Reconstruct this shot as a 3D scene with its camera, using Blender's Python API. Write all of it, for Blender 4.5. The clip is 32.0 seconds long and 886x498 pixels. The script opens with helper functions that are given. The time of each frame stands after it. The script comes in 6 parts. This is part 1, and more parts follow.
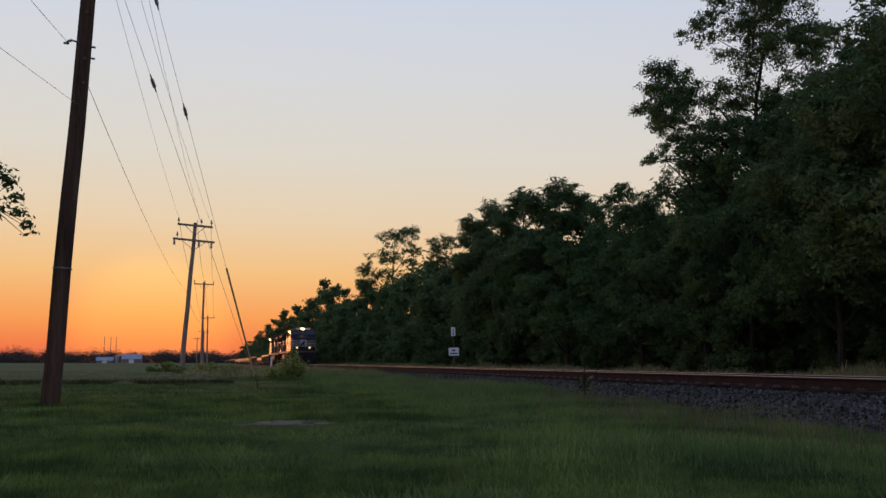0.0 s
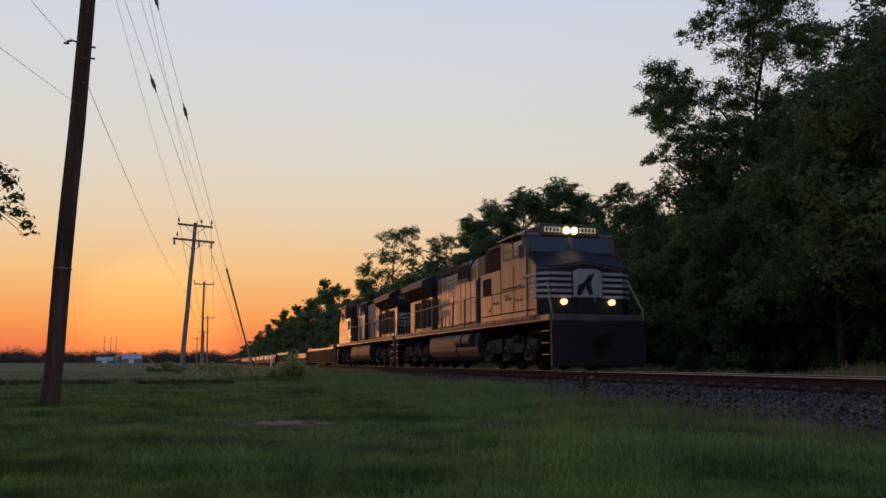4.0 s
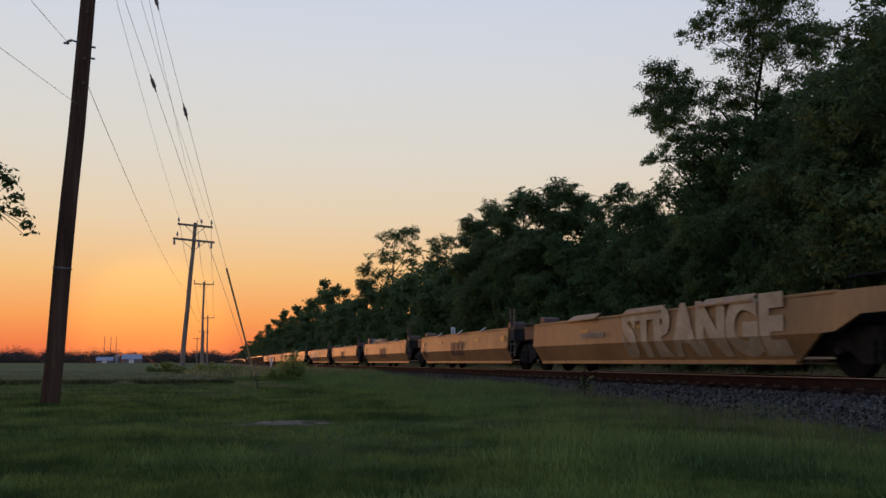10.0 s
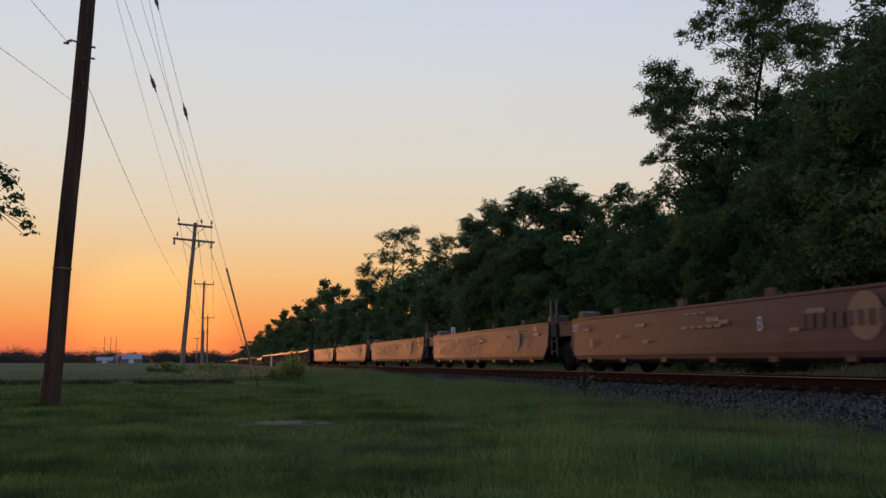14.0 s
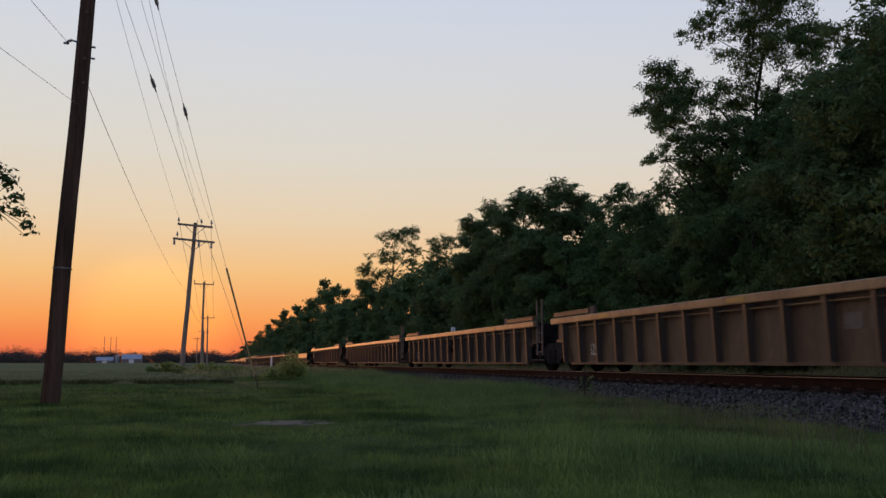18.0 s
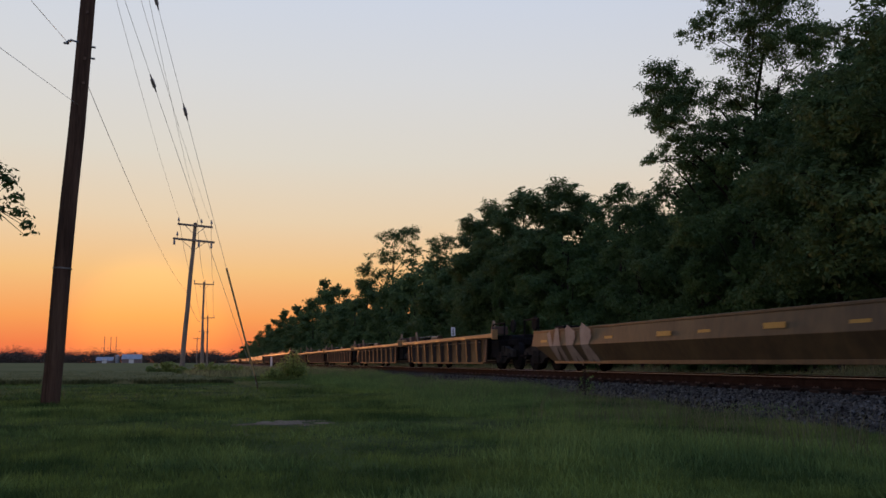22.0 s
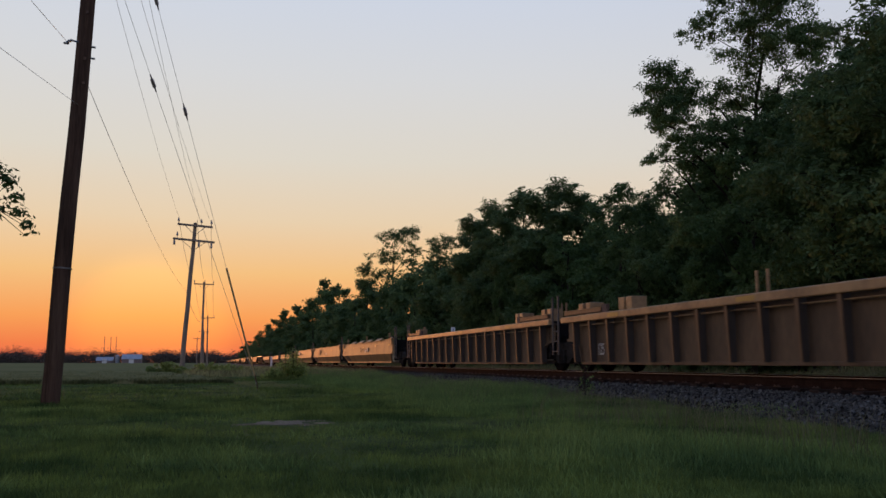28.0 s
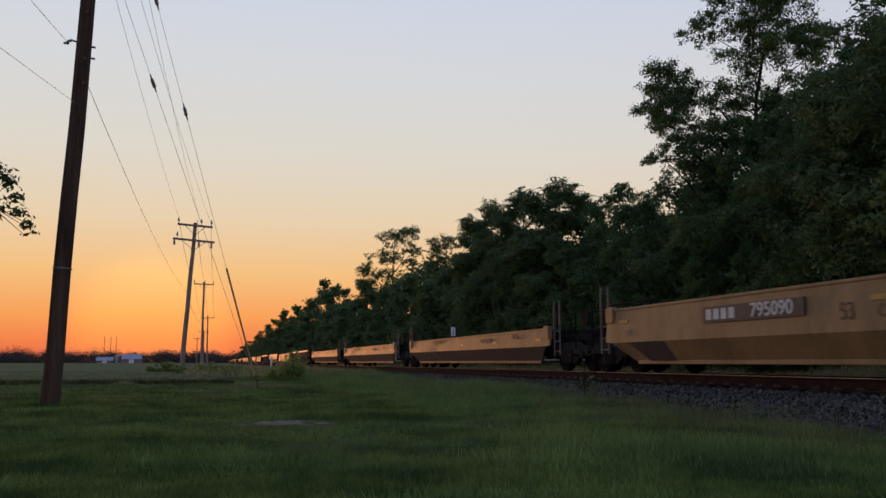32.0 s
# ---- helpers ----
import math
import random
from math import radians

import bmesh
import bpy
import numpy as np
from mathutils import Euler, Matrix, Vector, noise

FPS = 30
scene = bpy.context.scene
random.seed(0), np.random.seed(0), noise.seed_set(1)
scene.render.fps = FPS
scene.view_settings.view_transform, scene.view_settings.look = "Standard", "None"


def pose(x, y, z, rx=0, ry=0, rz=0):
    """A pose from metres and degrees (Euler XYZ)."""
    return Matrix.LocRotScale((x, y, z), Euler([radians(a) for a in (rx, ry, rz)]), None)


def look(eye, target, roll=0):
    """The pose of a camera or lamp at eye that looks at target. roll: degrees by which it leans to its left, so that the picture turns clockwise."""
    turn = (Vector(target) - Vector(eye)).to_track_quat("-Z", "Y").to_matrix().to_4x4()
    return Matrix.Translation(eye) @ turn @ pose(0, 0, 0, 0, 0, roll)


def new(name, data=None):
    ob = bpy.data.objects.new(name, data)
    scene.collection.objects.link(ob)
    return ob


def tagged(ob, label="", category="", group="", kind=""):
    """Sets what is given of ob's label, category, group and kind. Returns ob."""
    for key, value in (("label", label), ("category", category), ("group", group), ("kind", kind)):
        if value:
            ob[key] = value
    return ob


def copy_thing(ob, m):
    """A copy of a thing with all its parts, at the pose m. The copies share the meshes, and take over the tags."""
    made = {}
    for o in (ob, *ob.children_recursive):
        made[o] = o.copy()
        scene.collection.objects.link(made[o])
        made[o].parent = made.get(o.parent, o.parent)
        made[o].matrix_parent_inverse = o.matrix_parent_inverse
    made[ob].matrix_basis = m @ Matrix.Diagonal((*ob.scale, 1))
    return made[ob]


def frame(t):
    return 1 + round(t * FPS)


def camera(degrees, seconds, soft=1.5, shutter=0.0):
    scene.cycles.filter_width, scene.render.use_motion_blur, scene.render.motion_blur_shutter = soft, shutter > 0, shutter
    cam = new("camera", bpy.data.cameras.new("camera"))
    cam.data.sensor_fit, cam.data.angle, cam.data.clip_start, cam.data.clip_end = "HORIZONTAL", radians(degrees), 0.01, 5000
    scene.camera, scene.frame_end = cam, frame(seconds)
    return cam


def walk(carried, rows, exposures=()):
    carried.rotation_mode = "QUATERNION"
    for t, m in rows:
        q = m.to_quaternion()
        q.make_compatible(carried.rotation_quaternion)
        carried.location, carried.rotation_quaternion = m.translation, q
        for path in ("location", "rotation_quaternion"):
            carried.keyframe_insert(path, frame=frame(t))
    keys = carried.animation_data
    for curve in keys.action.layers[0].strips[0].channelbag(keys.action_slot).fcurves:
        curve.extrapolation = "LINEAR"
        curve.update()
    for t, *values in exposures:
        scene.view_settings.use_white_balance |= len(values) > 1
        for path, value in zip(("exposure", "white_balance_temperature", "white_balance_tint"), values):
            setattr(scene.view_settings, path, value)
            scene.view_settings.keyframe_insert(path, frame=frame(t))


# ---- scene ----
# ---- camera: stands still at the edge of the lawn ----
FOV = 54.7
cam = camera(FOV, 32.0, soft=1.5, shutter=0.12)
EYE = (0.0, 0.0, 0.72)
VIEW = pose(0, 0, 0.72, 90 + 7.53, 0, -14.95)
walk(cam, [(0.0, VIEW), (32.0, VIEW)], exposures=[(0.0, 0.0), (32.0, 0.0)])

# The track runs along +y, away from the camera; the train comes towards -y.
TRACK_X = 10.6      # centre line of the track
RAIL_Z = 0.47       # top of the rails
SPEED = 20.5        # m/s
PASS_Y = -2.45      # where the near side of a car stands at its passing time


def at_time(tau, t):
    """y of a point of the train that passes at tau."""
    return PASS_Y + SPEED * (tau - t)


# ---- sky, low sun ----
SUN_AZ = radians(-3.8)
SUN_EL = radians(1.3)


def make_world():
    w = bpy.data.worlds.new("sky")
    scene.world = w
    w.use_nodes = True
    nt = w.node_tree
    nt.nodes.clear()
    out = nt.nodes.new("ShaderNodeOutputWorld")
    bg = nt.nodes.new("ShaderNodeBackground")
    tc = nt.nodes.new("ShaderNodeTexCoord")
    sep = nt.nodes.new("ShaderNodeSeparateXYZ")
    nt.links.new(tc.outputs["Generated"], sep.inputs[0])

    def ramp(stops):
        r = nt.nodes.new("ShaderNodeValToRGB")
        el = r.color_ramp.elements
        for i, (p, c) in enumerate(stops):
            e = el[i] if i < 2 else el.new(p)
            e.position = p
            e.color = (*[((v / 255 + 0.055) / 1.055) ** 2.4 if v > 10 else v / 3294 for v in c], 1)
        return r
    west = ramp([(0.0, (220, 102, 80)), (1.0, (98, 132, 205)), (0.02, (238, 123, 74)), (0.05, (245, 157, 88)),
                 (0.1, (242, 191, 128)), (0.16, (231, 207, 174)), (0.23, (221, 214, 201)), (0.32, (214, 215, 217)),
                 (0.42, (205, 213, 228)), (0.6, (156, 176, 216))])
    east = ramp([(0.0, (150, 150, 166)), (1.0, (98, 132, 205)), (0.08, (198, 188, 196)), (0.16, (214, 204, 212)),
                 (0.3, (192, 196, 216)), (0.5, (148, 170, 216))])
    for r in (west, east):
        nt.links.new(sep.outputs["Z"], r.inputs[0])
    # closeness to the sun's azimuth
    sun = nt.nodes.new("ShaderNodeVectorMath")
    sun.operation = "DOT_PRODUCT"
    sun.inputs[1].default_value = (math.sin(SUN_AZ), math.cos(SUN_AZ), 0)
    nt.links.new(tc.outputs["Generated"], sun.inputs[0])
    rng = nt.nodes.new("ShaderNodeMapRange")
    rng.interpolation_type = "SMOOTHSTEP"
    rng.inputs["From Min"].default_value = 0.0
    rng.inputs["From Max"].default_value = 1.0
    nt.links.new(sun.outputs["Value"], rng.inputs["Value"])
    mix = nt.nodes.new("ShaderNodeMix")
    mix.data_type = "RGBA"
    nt.links.new(rng.outputs[0], mix.inputs["Factor"])
    nt.links.new(east.outputs[0], mix.inputs["A"])
    nt.links.new(west.outputs[0], mix.inputs["B"])
    # glow round the sun, that has just touched the far trees
    glow = nt.nodes.new("ShaderNodeVectorMath")
    glow.operation = "DOT_PRODUCT"
    glow.inputs[1].default_value = (math.sin(SUN_AZ), math.cos(SUN_AZ), 0.03)
    nt.links.new(tc.outputs["Generated"], glow.inputs[0])
    gr = nt.nodes.new("ShaderNodeMapRange")
    gr.interpolation_type = "SMOOTHERSTEP"
    gr.inputs["From Min"].default_value = 0.9945
    gr.inputs["From Max"].default_value = 1.0
    gr.inputs["To Max"].default_value = 0.2
    nt.links.new(glow.outputs["Value"], gr.inputs["Value"])
    add = nt.nodes.new("ShaderNodeMix")
    add.data_type, add.blend_type = "RGBA", "ADD"
    add.inputs["B"].default_value = (0.9, 0.46, 0.05, 1)
    nt.links.new(gr.outputs[0], add.inputs["Factor"])
    nt.links.new(mix.outputs["Result"], add.inputs["A"])
    sky = nt.nodes.new("ShaderNodeTexSky")
    sky.sky_type, sky.sun_disc = "NISHITA", False
    sky.sun_elevation, sky.sun_rotation = SUN_EL, SUN_AZ
    both = nt.nodes.new("ShaderNodeMix")
    both.data_type, both.blend_type = "RGBA", "ADD"
    both.inputs["Factor"].default_value = 0.002
    nt.links.new(add.outputs["Result"], both.inputs["A"])
    nt.links.new(sky.outputs[0], both.inputs["B"])
    nt.links.new(both.outputs["Result"], bg.inputs[0])
    bg.inputs[1].default_value = 1.0
    nt.links.new(bg.outputs[0], out.inputs[0])


make_world()
sun_data = bpy.data.lights.new("sun", "SUN")
sun_data.energy, sun_data.angle, sun_data.color = 0.75, radians(4), (1.0, 0.36, 0.12)
sun_ob = new("sun", sun_data)
sun_ob.matrix_world = look((0, 0, 50), (-math.sin(SUN_AZ), -math.cos(SUN_AZ), 50 - math.tan(SUN_EL)))


# ---- materials ----
def material(name, a, b=None, rough=0.7, metal=0.0, scale=6.0, bump=0.0, fine=40.0, spots=None, island=0.0, pieces=0.0,
             streaks=0.0, spec=0.5, trans=0.0, low=0.45, high=0.9):
    """Two-tone noise at two scales, with bump; island or pieces: brightness that varies by loose island or by object."""
    m = bpy.data.materials.new(name)
    m.use_nodes = True
    nt = m.node_tree
    p = nt.nodes["Principled BSDF"]
    p.inputs["Roughness"].default_value = rough
    p.inputs["Metallic"].default_value = metal
    p.inputs["Specular IOR Level"].default_value = spec
    b = b or tuple(v * 0.6 for v in a)
    tc = nt.nodes.new("ShaderNodeTexCoord")
    vec = tc.outputs["Object"]
    if streaks:
        mp = nt.nodes.new("ShaderNodeMapping")
        mp.inputs["Scale"].default_value = (1, 1, 1 / streaks)
        nt.links.new(vec, mp.inputs[0])
        vec = mp.outputs[0]
    n1 = nt.nodes.new("ShaderNodeTexNoise")
    n1.inputs["Scale"].default_value = scale
    n1.inputs["Detail"].default_value = 5
    n1.inputs["Roughness"].default_value = 0.62
    nt.links.new(vec, n1.inputs["Vector"])
    n2 = nt.nodes.new("ShaderNodeTexNoise")
    n2.inputs["Scale"].default_value = fine
    n2.inputs["Detail"].default_value = 3
    nt.links.new(vec, n2.inputs["Vector"])
    blend = nt.nodes.new("ShaderNodeMath")
    blend.operation = "MULTIPLY_ADD"
    blend.inputs[1].default_value = 0.35
    nt.links.new(n2.outputs[0], blend.inputs[0])
    nt.links.new(n1.outputs[0], blend.inputs[2])
    r = nt.nodes.new("ShaderNodeValToRGB")
    r.color_ramp.elements[0].position, r.color_ramp.elements[1].position = low, high
    r.color_ramp.elements[0].color = (*b[:3], 1)
    r.color_ramp.elements[1].color = (*a[:3], 1)
    if spots:
        e = r.color_ramp.elements.new(0.52)
        e.color = (*a[:3], 1)
        r.color_ramp.elements[2].position = 0.95
        r.color_ramp.elements[0].position = 0.4
        r.color_ramp.elements[0].color = (*spots[:3], 1)
        r.color_ramp.elements[2].color = (*b[:3], 1)
    nt.links.new(blend.outputs[0], r.inputs[0])
    col = r.outputs[0]
    if island or pieces:
        if island:
            src = nt.nodes.new("ShaderNodeNewGeometry").outputs["Random Per Island"]
        else:
            src = nt.nodes.new("ShaderNodeObjectInfo").outputs["Random"]
        mr = nt.nodes.new("ShaderNodeMapRange")
        k = island or pieces
        mr.inputs["To Min"].default_value, mr.inputs["To Max"].default_value = 1 - k, 1 + k
        nt.links.new(src, mr.inputs[0])
        mul = nt.nodes.new("ShaderNodeVectorMath")
        mul.operation = "SCALE"
        nt.links.new(col, mul.inputs[0])
        nt.links.new(mr.outputs[0], mul.inputs["Scale"])
        col = mul.outputs[0]
    nt.links.new(col, p.inputs["Base Color"])
    if bump:
        bp = nt.nodes.new("ShaderNodeBump")
        bp.inputs["Strength"].default_value = bump
        bp.inputs["Distance"].default_value = 0.02
        nt.links.new(n2.outputs[0], bp.inputs["Height"])
        nt.links.new(bp.outputs[0], p.inputs["Normal"])
    if trans:
        tr = nt.nodes.new("ShaderNodeBsdfTranslucent")
        nt.links.new(col, tr.inputs[0])
        mx = nt.nodes.new("ShaderNodeMixShader")
        mx.inputs[0].default_value = trans
        nt.links.new(p.outputs[0], mx.inputs[1])
        nt.links.new(tr.outputs[0], mx.inputs[2])
        nt.links.new(mx.outputs[0], nt.nodes["Material Output"].inputs[0])
    return m


def lamp_glow(name, colour, strength):
    m = bpy.data.materials.new(name)
    m.use_nodes = True
    p = m.node_tree.nodes["Principled BSDF"]
    p.inputs["Base Color"].default_value = (*colour, 1)
    p.inputs["Emission Color"].default_value = (*colour, 1)
    p.inputs["Emission Strength"].default_value = strength
    return m


M = dict(
    lawn=material("lawn", (0.075, 0.1, 0.026), (0.025, 0.04, 0.012), 1.0, scale=0.9, fine=14, bump=0.6, spec=0.05, low=0.55, high=0.8),
    field=material("field", (0.2, 0.18, 0.078), (0.12, 0.113, 0.05), 1.0, scale=0.12, fine=2.5, spec=0.0),
    blade=material("grass_blades", (0.17, 0.22, 0.05), (0.045, 0.08, 0.022), 0.8, scale=0.7, fine=3.5, island=0.35, trans=0.3, spec=0.1, low=0.56, high=0.8),
    weed=material("tall_grass", (0.2, 0.27, 0.075), (0.085, 0.14, 0.045), 0.8, scale=0.7, fine=3, island=0.3, trans=0.35, spec=0.08, low=0.54, high=0.82),
    crop=material("crop_leaves", (0.19, 0.19, 0.08), (0.08, 0.09, 0.035), 0.8, scale=0.5, fine=3, island=0.3, trans=0.3, spec=0.08),
    # brownish grey: the haze before the far woods is mixed into the leaf colour
    far_leaf=material("far_foliage_in_haze", (0.11, 0.085, 0.068), (0.07, 0.055, 0.045), 0.9, scale=0.05, fine=0.4, island=0.3, spec=0.0),
    straw=material("dry_grass", (0.3, 0.26, 0.12), (0.14, 0.15, 0.06), 0.8, scale=0.6, fine=3, island=0.5, trans=0.35, spec=0.15),
    seed=material("seed_heads", (0.17, 0.15, 0.085), (0.1, 0.11, 0.05), 0.8, scale=0.6, fine=3, island=0.4, trans=0.3, spec=0.1),
    dim_stencil=material("worn_stencil", (0.17, 0.125, 0.09), (0.1, 0.068, 0.045), 0.7, scale=9, fine=30),
    soil=material("soil", (0.27, 0.2, 0.13), (0.1, 0.075, 0.045), 0.95, scale=3, fine=18, bump=0.8, spec=0.05),
    ballast=material("ballast", (0.07, 0.06, 0.046), (0.035, 0.03, 0.023), 0.95, scale=8, fine=50, bump=0.5, spec=0.05),
    stone=material("ballast_stones", (0.088, 0.082, 0.07), (0.034, 0.03, 0.025), 0.9, scale=5, fine=40, island=0.85, bump=0.4, spec=0.05),
    tie=material("tie_wood", (0.05, 0.033, 0.025), (0.02, 0.014, 0.011), 0.95, scale=4, fine=60, bump=0.6, pieces=0.3, spec=0.04),
    rail_side=material("rail_rust", (0.055, 0.03, 0.023), (0.026, 0.016, 0.013), 0.95, scale=6, fine=70, bump=0.3, spec=0.03),
    rail_top=material("rail_head", (0.6, 0.56, 0.52), (0.5, 0.46, 0.42), 0.55, 0.6, scale=8, fine=90),
    plate=material("tie_plate", (0.1, 0.055, 0.04), (0.05, 0.03, 0.025), 0.8, scale=8),
    pole=material("pole_wood", (0.13, 0.078, 0.052), (0.045, 0.027, 0.019), 0.95, scale=7, fine=60, bump=0.8, streaks=14, spec=0.05, low=0.5, high=0.88),
    pole_grey=material("weathered_pole", (0.32, 0.24, 0.175), (0.16, 0.12, 0.09), 0.9, scale=9, fine=60, bump=0.6, streaks=12, spec=0.2),
    wire=material("wire", (0.5, 0.49, 0.47), (0.36, 0.35, 0.34), 0.6, 0.0),
    iron=material("galvanised_iron", (0.22, 0.22, 0.22), (0.12, 0.12, 0.12), 0.5, 0.7, scale=12),
    porcelain=material("brown_porcelain", (0.32, 0.28, 0.26), (0.2, 0.17, 0.16), 0.4, scale=10),
    guard=material("guy_guard", (0.62, 0.45, 0.24), (0.45, 0.32, 0.16), 0.5, scale=8),
    leaf=material("leaves", (0.125, 0.185, 0.064), (0.047, 0.088, 0.033), 0.7, scale=0.4, fine=2, island=0.25, trans=0.42, spec=0.15),
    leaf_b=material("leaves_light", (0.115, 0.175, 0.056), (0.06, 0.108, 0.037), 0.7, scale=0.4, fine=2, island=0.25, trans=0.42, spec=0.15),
    # paler copy of the leaves; light on the mid-distance crowns is in its colour
    leaf_lit=material("leaves_mid_lit", (0.12, 0.17, 0.062), (0.07, 0.115, 0.042), 0.7, scale=0.35, fine=2, island=0.25, trans=0.42, spec=0.15),
    bark=material("bark", (0.05, 0.038, 0.03), (0.022, 0.017, 0.014), 0.95, scale=6, fine=40, bump=0.8, streaks=4, spec=0.05),
    # dusty black, lifted in colour for the sky glow reflected on the sides
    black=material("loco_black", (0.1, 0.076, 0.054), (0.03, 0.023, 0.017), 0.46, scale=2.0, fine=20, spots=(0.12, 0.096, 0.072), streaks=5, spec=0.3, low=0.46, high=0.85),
    # streaked black; the tone per door paints uneven sky reflections
    door=material("hood_door_black_sheen", (0.1, 0.09, 0.073), (0.02, 0.017, 0.015), 0.44, scale=2.2, fine=16, pieces=0.7, spots=(0.05, 0.032, 0.022), streaks=7, spec=0.42, low=0.42, high=0.8),
    # blacker copy for ends and sills; the shade of the end faces is in it
    nose=material("nose_black_shaded", (0.016, 0.0155, 0.016), (0.008, 0.008, 0.008), 0.6, scale=1.4, fine=20, spec=0.2),
    bush=material("weed_leaves", (0.34, 0.38, 0.11), (0.21, 0.26, 0.075), 0.7, scale=0.6, fine=3, island=0.3, trans=0.68, spec=0.1),
    car_truck=material("car_truck_grime", (0.045, 0.037, 0.03), (0.012, 0.01, 0.009), 0.9, scale=4, fine=30, bump=0.3, spec=0.06),
    truck_dust=material("truck_grime", (0.06, 0.049, 0.04), (0.025, 0.02, 0.017), 0.85, scale=4, fine=30, bump=0.3, spec=0.1),
    dust=material("dusty_black", (0.032, 0.028, 0.024), (0.013, 0.0115, 0.0105), 0.66, scale=2, fine=25, streaks=4, spec=0.3),
    # grime, darkened further so the shade under the train is in the colour
    under=material("underframe_grime_and_shade", (0.017, 0.014, 0.013), (0.007, 0.006, 0.0055), 0.9, scale=3, fine=30, bump=0.3, spec=0.08),
    white=material("white_paint", (0.72, 0.71, 0.69), (0.5, 0.48, 0.45), 0.55, scale=3, fine=30, streaks=4),
    band=material("worn_white_band", (0.34, 0.33, 0.31), (0.2, 0.185, 0.17), 0.6, scale=4, fine=30, streaks=3),
    glass=material("dark_glass", (0.02, 0.022, 0.025), (0.012, 0.013, 0.015), 0.08, scale=2),
    handrail=material("handrail_paint", (0.1, 0.085, 0.072), (0.05, 0.043, 0.038), 0.5, scale=6),
    ladder=material("ladder_paint", (0.12, 0.09, 0.068), (0.06, 0.045, 0.038), 0.6, scale=6),
    step=material("step_white", (0.6, 0.59, 0.56), (0.4, 0.38, 0.36), 0.6, scale=6),
    yellow_rail=material("yellow_grab", (0.26, 0.22, 0.09), (0.16, 0.135, 0.06), 0.55, scale=8),
    tan=material("well_tan", (0.33, 0.195, 0.08), (0.185, 0.11, 0.05), 0.55, scale=1.1, fine=12, streaks=3, spec=0.2, low=0.5, high=0.88),
    tan_dull=material("well_dull_tan", (0.22, 0.13, 0.055), (0.12, 0.07, 0.034), 0.55, scale=1.1, fine=12, streaks=3, spec=0.2, low=0.5, high=0.88),
    brown_dark=material("well_dark_brown", (0.066, 0.034, 0.027), (0.036, 0.02, 0.017), 0.55, scale=1.0, fine=12, streaks=3, spec=0.18),
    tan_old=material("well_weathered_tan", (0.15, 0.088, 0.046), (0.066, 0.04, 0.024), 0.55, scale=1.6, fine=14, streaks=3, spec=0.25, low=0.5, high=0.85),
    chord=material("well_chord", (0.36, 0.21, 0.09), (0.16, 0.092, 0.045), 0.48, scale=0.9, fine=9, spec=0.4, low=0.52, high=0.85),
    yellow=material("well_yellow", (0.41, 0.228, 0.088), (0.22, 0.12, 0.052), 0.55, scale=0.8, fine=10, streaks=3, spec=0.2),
    brown=material("well_brown_red", (0.105, 0.048, 0.034), (0.06, 0.03, 0.023), 0.52, scale=1.0, fine=12, streaks=3, spec=0.28),
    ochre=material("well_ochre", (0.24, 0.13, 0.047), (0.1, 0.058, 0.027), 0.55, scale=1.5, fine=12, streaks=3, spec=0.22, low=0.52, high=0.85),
    olive=material("well_olive", (0.115, 0.082, 0.039), (0.055, 0.041, 0.023), 0.55, scale=1.2, fine=12, streaks=3, spec=0.22, low=0.52, high=0.85),
    # dark brown for lower sides and panels; paints the post webs' shade
    dark_low=material("well_dark_and_shade", (0.07, 0.052, 0.04), (0.035, 0.027, 0.022), 0.6, scale=1.5, fine=14, streaks=3),
    marking=material("stencil_white", (0.62, 0.58, 0.52), (0.42, 0.38, 0.33), 0.6, scale=4, fine=30),
    faded=material("faded_lettering", (0.1, 0.048, 0.036), (0.06, 0.03, 0.024), 0.65, scale=4, fine=20),
    faded_white=material("faded_white_lettering", (0.3, 0.25, 0.2), (0.19, 0.15, 0.12), 0.65, scale=4, fine=20),
    reflector=material("reflector_yellow", (0.42, 0.24, 0.04), (0.3, 0.17, 0.03), 0.5, scale=5),
    reflector_red=material("reflector_pale", (0.26, 0.16, 0.1), (0.18, 0.11, 0.07), 0.5, scale=5),
    spray=material("spray_paint_white", (0.46, 0.36, 0.22), (0.3, 0.22, 0.13), 0.65, scale=2, fine=14, low=0.5, high=0.85),
    spray_dark=material("spray_paint_black", (0.04, 0.04, 0.045), (0.025, 0.025, 0.03), 0.6, scale=3, fine=20),
    round=material("faded_round", (0.26, 0.14, 0.075), (0.19, 0.1, 0.06), 0.6, scale=4, fine=20),
    rust=material("rusty_steel", (0.14, 0.075, 0.045), (0.06, 0.038, 0.03), 0.85, scale=4, fine=30, bump=0.3),
    sign=material("sign_white", (0.75, 0.75, 0.74), (0.6, 0.6, 0.6), 0.5, scale=6),
    sign_ink=material("sign_ink", (0.06, 0.06, 0.06), (0.04, 0.04, 0.04), 0.5),
    roof_tin=material("barn_tin_roof", (0.32, 0.33, 0.35), (0.22, 0.23, 0.25), 0.5, 0.3, scale=0.5, fine=4),
    barn=material("barn_boards", (0.2, 0.15, 0.14), (0.13, 0.1, 0.1), 0.85, scale=0.6, fine=5),
    lamp=lamp_glow("headlight_glow", (1.0, 0.72, 0.36), 10.0),
    ditch=lamp_glow("ditch_light_glow", (1.0, 0.55, 0.2), 2.6),
    board=lamp_glow("number_board_glow", (0.9, 0.7, 0.42), 0.22),
    spot=lamp_glow("marker_glow", (0.9, 0.9, 0.35), 3.0),
)


